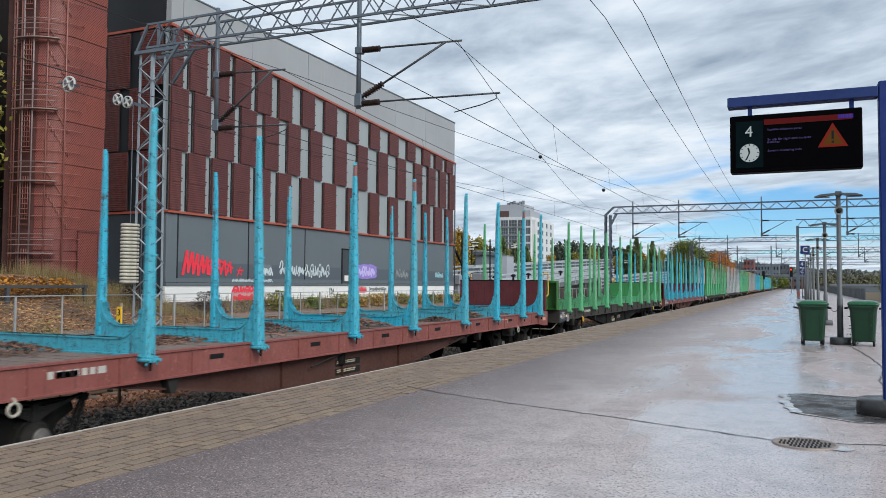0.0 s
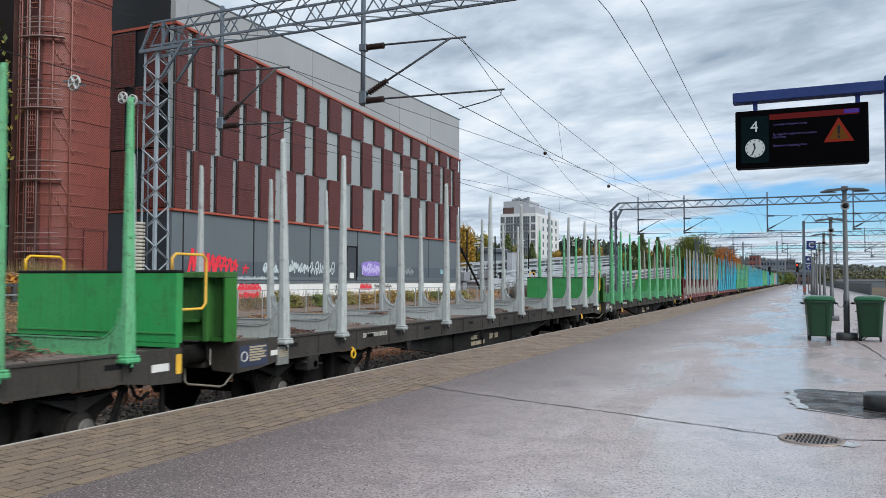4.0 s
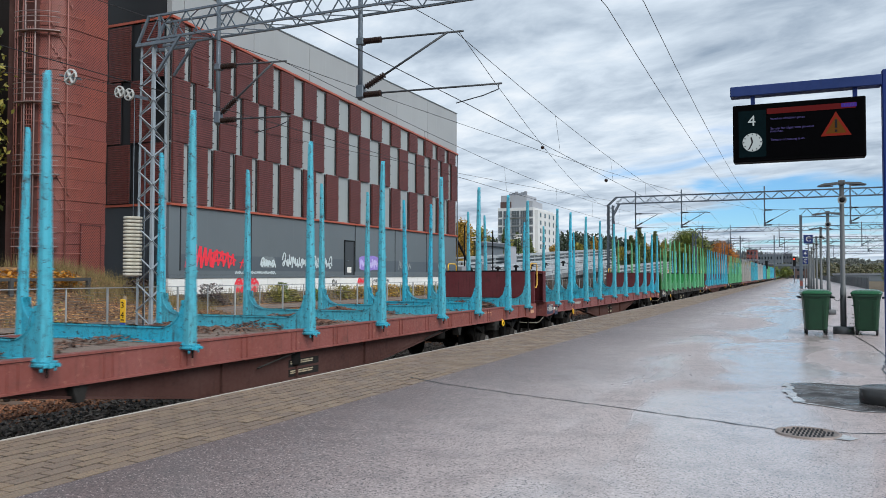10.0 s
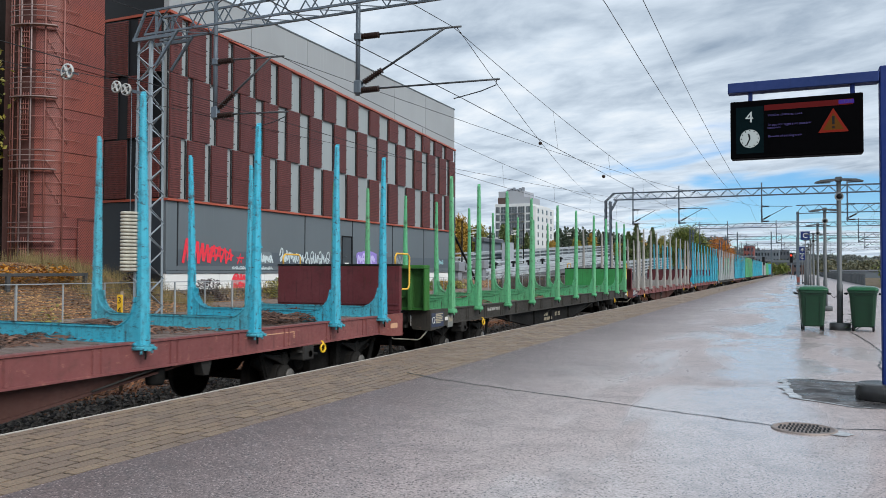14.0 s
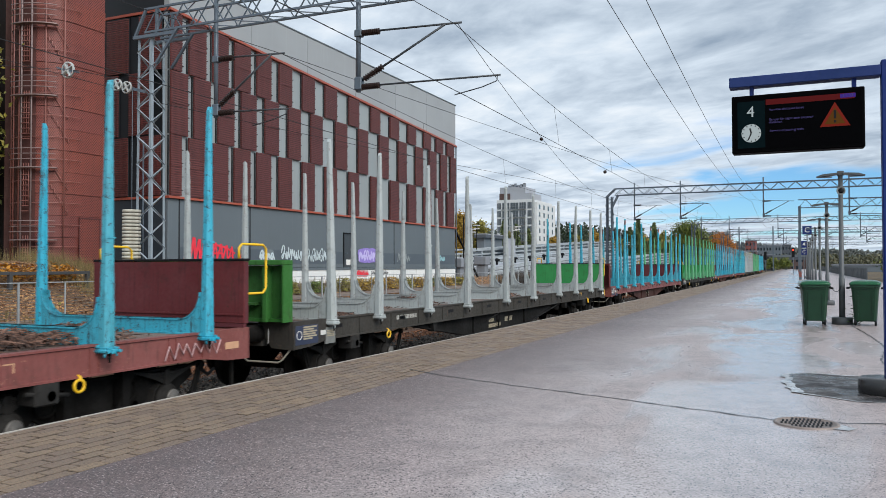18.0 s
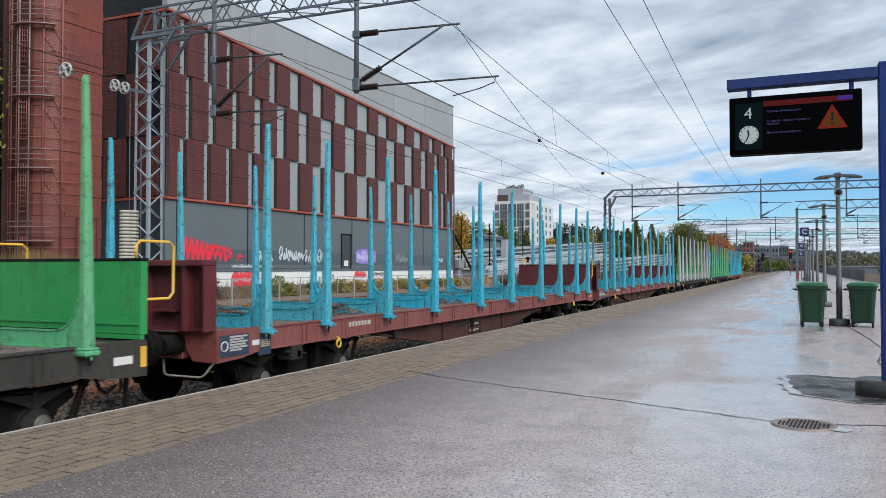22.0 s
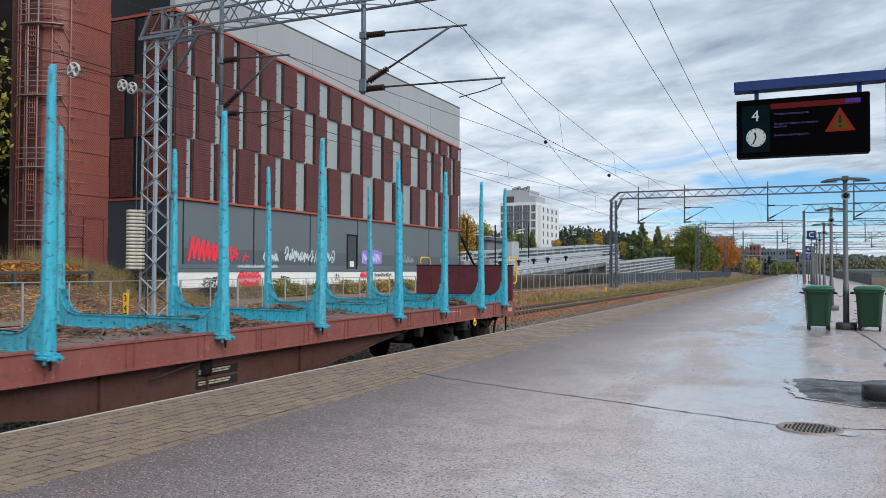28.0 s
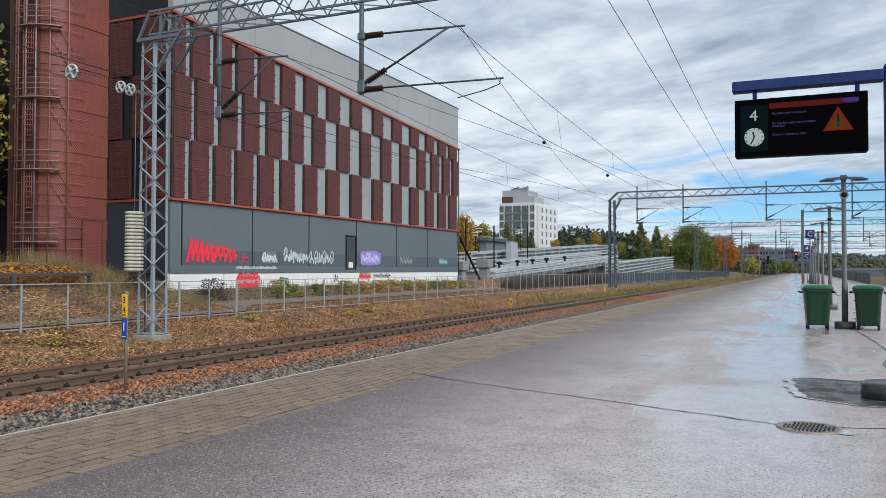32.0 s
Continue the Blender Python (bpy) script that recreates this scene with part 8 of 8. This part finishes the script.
        part("release_handle", b, YELLOW if frame_mat is not REDOX or not slotted else PALESTEEL, w, "yellow ring handle" if frame_mat is not REDOX or not slotted else "worn pale ring handle", (0, y, 0))
    for y in (-9.6, 7.9):
        b = Build().box(1.28, -0.16, 0.62, 1.58, 0.16, 0.88, None, 0.02).rod((1.54, -0.26, 0.78), (1.54, 0.3, 0.70), 0.025, 7).rod((1.58, 0.05, 0.72), (1.50, 0.05, 0.72), 0.06, 10)
        part("brake_changeover", b, AXLEGREY, w, "", (0, y, 0))
    for y in (-5.9, 5.4):
        part("tie_bracket", Build().prism([(-0.13, 0.91), (0.13, 0.91), (0.05, 0.66), (-0.05, 0.66)], "x", 1.36, 1.52), AXLEGREY, w, "", (0, y, 0))
    for y in (-2.6, 3.4):
        b = Build().prism([(-0.16, 0.93), (0.16, 0.93), (0.11, 0.66), (-0.11, 0.66)], "x", 1.34, 1.38)
        part("bracket_plate", b, SHADEGREY, w, "", (0, y, 0))
        b = Build().rod((1.52, 0.0, 0.70), (1.52, 1.15, 0.88), 0.015, 6)
        part("brake_rod", b, AXLEGREY, w, "", (0, y, 0))
        part("brake_cylinder", Build().lathe([(0.11, 0.62), (0.13, 0.66), (0.13, 0.86), (0.06, 0.92)], (1.34, 1.2, 0), 12), GRIME, w, "", (0, y, 0))
    b = Build().tube([(1.52, 0, 0.82), (1.32, 0, 0.60), (1.24, 0, 0.56), (0.62, 0, 0.56), (0.56, 0, 0.60), (0.55, 0, 0.80)], 0.016, 6)
    part("step", b, PALESTEEL, w, "", (0, -HALF + 0.05, 0))
    part("footboard", Build().box(1.05, -0.14, 0.24, 1.54, 0.12, 0.29, None, 0.01), YELLOW, w, "worn yellow footboard", (0, REAR + 0.05, 0))
    part("hanger", Build().bar((1.36, 0, 0.80), (1.36, 0, 0.22), 0.04, 0.05), GRIME, w, "", (0, REAR - 0.12, 0))
    plate = part("data_plate", Build().box(1.5865, -HALF + 0.05, 0.85, 1.592, -HALF + 0.72, 1.17, None, 0.002), DATAGREY, w, "dark data plate with worn lines and a round mark")
    part("round_mark", Build().tube([(1.594, -HALF + 0.15 + 0.07 * math.cos(a * 0.35), 1.01 + 0.07 * math.sin(a * 0.35)) for a in range(0, 19)], 0.008, 4), WHITE, plate)
    bars(plate, "plate_writing", OLDWHITE if frame_mat is REDOX else STRAW, [(9,), (7,), (9,), (8,), (9,), (6,)], (1.592, -HALF + 0.27, 1.125), (0.026, 0.045))
    part("paper_label", Build().box(1.5875, -HALF + 0.80, 0.97, 1.592, -HALF + 1.0, 1.05), WHITE, w)
    part("paper_label", Build().box(-0.01, 0, 0.88, 0.0, 0.06, 1.12), WHITE, w, "", (1.10, -HALF - 0.02, 0)) if frame_mat is not REDOX else None
    tray = part("card_holder", Build().box(1.557, -0.15, 0.80, 1.595, 0.15, 1.09, None, 0.004), PALECARD if frame_mat is not REDOX else DATAGREY, w, "framed card holder below the stake", (0, BUNKS[9] + 0.03, 0))
    bars(tray, "card_line", STRAW, [(6,), (6,), (6,), (6,)], (1.595, -0.12, 1.02), (0.02, 0.038))
    part("paper_label", Build().box(1.587, -0.16, 0.0, 1.591, 0.14, 0.10), RUSTPALE if frame_mat is REDOX else WHITE, w, "", (0, REAR - 0.38, 0.96))
    if frame_mat is not REDOX:
        part("corner_mark", Build().box(1.587, -0.10, 0.90, 1.592, 0.0, 1.16), YELLOW, w, "yellow corner mark", (0, REAR - 0.01, 0))
    number = [(1, 1, 1, 1, 1, 1, 1.6)] if frame_mat is REDOX else [(1, 1, 0, 1, 1, 0, 1, 1, 1, 1, 0, 1, 1, 1, 0.5, 1)]
    bars(w, "number_bar", OLDWHITE, number, (1.556, -HALF + 3.72, 1.055), (0.085, 0.045 if frame_mat is not REDOX else 0.075), 0.55, each=True)
    if frame_mat is REDOX:
        for q in (0.66, 0.50):
            fr = part("girder_plate", Build().box(1.391, -1.6, q - 0.06, 1.396, -0.7, q + 0.06), SHADEGREY, w)
            bars(fr, "plate_writing", STRAW, [(3, 1, 2, 4, 2), (2, 4, 3, 3)], (1.396, -1.55, q + 0.02), (0.022, 0.05))
    else:
        bars(w, "number_bar", STRAW, [(1.2, 1.2, 0, 1.2, 1, 1), (1, 1, 1, 1, 0, 1, 1, 1, 1, 0, 1, 1, 1, 1.3)], (1.391, -2.1, 0.62), (0.10, 0.055), each=True)
        for q in (-0.85, -0.45):
            fr = part("girder_plate", Build().box(1.391, q, 0.44, 1.396, q + 0.36, 0.72), SHADEGREY, w)
            bars(fr, "plate_writing", STRAW, [(6,), (2, 1, 2), (5,), (3, 2), (5,)], (1.396, q + 0.03, 0.68), (0.018, 0.045))
    if stake_mat is not GREEN:
        part("chalk_line", Build().box(1.556, 6.4, 1.12, 1.559, 7.5, 1.135).box(1.556, 7.48, 1.03, 1.559, 7.499, 1.119), RUSTPALE if frame_mat is REDOX else YELLOW, w)
    lit = part("bark_litter", LITTER[seed % 3], None, w, "bark and twigs left on the deck")
    lit["kind"] = "stuff"
    return w


PALECARD = plain("card_pale_grey", (0.20, 0.205, 0.195), 0.6)
SCRAWL = plain("spray_pale_pink", (0.56, 0.36, 0.36), 0.6)
PALESTEEL = plain("worn_pale_steel", (0.40, 0.37, 0.30), 0.6)
DATAGREY = plain("data_plate_grey", (0.030, 0.040, 0.078), 0.6)
OLDWHITE = plain("faded_white_paint", (0.45, 0.44, 0.40), 0.7)
STRAW, RUSTPALE = plain("faded_straw_paint", (0.42, 0.36, 0.25), 0.7), plain("faded_peach_paint", (0.60, 0.34, 0.20), 0.7)
DECKMESH = deck_mesh()
LITTER = [litter_mesh(s) for s in (1, 2, 3)]
KINDS = {
    "B": (REDOX, BLUE, REDWALL, REDWALL, True, "empty timber wagon, red-brown slotted frame, tall turquoise blue stakes", 1),
    "C": (REDOX, BLUE, REDWALL, REDWALL, False, "empty timber wagon, red-brown ribbed frame, tall turquoise blue stakes", 5),
    "G": (BLACKST, GREEN, BOARDGREEN, OLIVE, False, "empty timber wagon, dark grey frame, tall green stakes", 2),
    "H": (BLACKST, GREEN, BOARDGREEN, OLIVE, True, "empty timber wagon, dark grey slotted frame, tall green stakes", 6),
    "K": (GREENBLACK, GREEN, BOARDGREEN, BOARDGREEN, False, "empty timber wagon, green-black frame, rust-red bogies, green stakes", 7),
    "S": (BLACKST, SILVER, BOARDGREEN, OLIVE, True, "empty timber wagon, dark grey frame, silver stakes, green end walls", 3),
    "R": (REDOX, GREYST, REDWALL, REDWALL, False, "empty timber wagon, red-brown frame, bare grey stakes", 4),
}
ORDER = "BGBHSGRBKCCGCGRCSBGCCSGC"
BODY = -0.60                         # height at which a wagon's body is hung
FIRST, PITCH = 26.035, 24.318        # the first wagon's rear end at the start, and one wagon with its coupling
# give and take of the couplings along the train
SLACK = [-0.20, -0.02, 0.14, 0.20, 0.05, -0.29, -0.07, -0.07, 0.08, 0.04, -0.10, -0.24, 0.00, 0.10, 0.21, 0.11, -0.02, -0.02, 0.01, 0.06, -0.10, -0.20, -0.10, 0.00]
wagons = []
for k, kind in enumerate(ORDER):
    made = next((w for w, q in wagons if q == kind), None)
    at = Matrix.Translation((T1, FIRST + PITCH * k + SLACK[k] - HALF, BODY))
    w = copy_thing(made, at) if made else make_wagon(*KINDS[kind])
    w.matrix_basis = at
    wagons.append((w, kind))
# pale spray scrawl on one wagon's side
r15 = random.Random(15)
scrawl = [(1.586, REAR - 1.75 + 0.085 * k + r15.uniform(-0.02, 0.02), 1.02 + (0.10 if k % 2 else -0.07) + r15.uniform(-0.03, 0.03)) for k in range(14)]
part("graffiti", Build().tube(scrawl, 0.013, 5), SCRAWL, wagons[15][0], "pale pink sprayed scrawl")
part("graffiti", Build().tube([(1.586, -0.3 + 4.6 + 0.16 * math.cos(a * 0.45), 1.03 + 0.12 * math.sin(a * 0.45)) for a in range(12)], 0.014, 5), SCRAWL, wagons[15][0])


def travelled(t):
    """Metres that the train has gone at t seconds; it slows down on the way."""
    return 23.00243 * t - 0.07248321 * t ** 2 - 0.002658961 * t ** 3 + 0.00005611167 * t ** 4


def motions():
    for k, (w, kind) in enumerate(wagons):
        walk(w, [(t, Matrix.Translation((T1, FIRST + PITCH * k + SLACK[k] - HALF - travelled(t), BODY))) for t in range(33)])

# ---------------------------------------------------------------- loose ground cover and paving, piece by piece
loose_ground()


def paving():
    rows, long_ = 12, 0.300
    wide = (SEAM - 0.004 - (EDGE + 0.068)) / rows
    r = random.Random(5)
    kinds = [Build().box(-wide / 2 + 0.007, -long_ / 2 + 0.008, -0.055, wide / 2 - 0.007, long_ / 2 - 0.008, 0.0, None, 0.007).mesh("paver", PAVER) for _ in range(3)]
    rest = Build()
    for j in range(-8, 420):
        for i in range(rows):
            x = EDGE + 0.068 + wide * (i + 0.5)
            y = 2.0 + j * long_ + (long_ / 2 if i % 2 else 0)
            z = r.uniform(-0.004, 0.002)
            if 4.0 < y < 11.6:
                part("paver", r.choice(kinds), None, platform, "", Matrix.Translation((x, y, z)) @ Euler((r.gauss(0, 0.006), r.gauss(0, 0.008), r.gauss(0, 0.006))).to_matrix().to_4x4())
            else:
                g = 0.014 if y < 25 else 0.018
                rest.box(x - wide / 2 + g / 2, y - long_ / 2 + g * 0.7, -0.055, x + wide / 2 - g / 2, y + long_ / 2 - g * 0.7, z)
    rest.box(EDGE + 0.068, 2.0 + 420 * long_, -0.055, SEAM - 0.004, 420, -0.002)
    tagged(part("paver", rest, PAVERFAR, platform), kind="stuff")


paving()

motions()
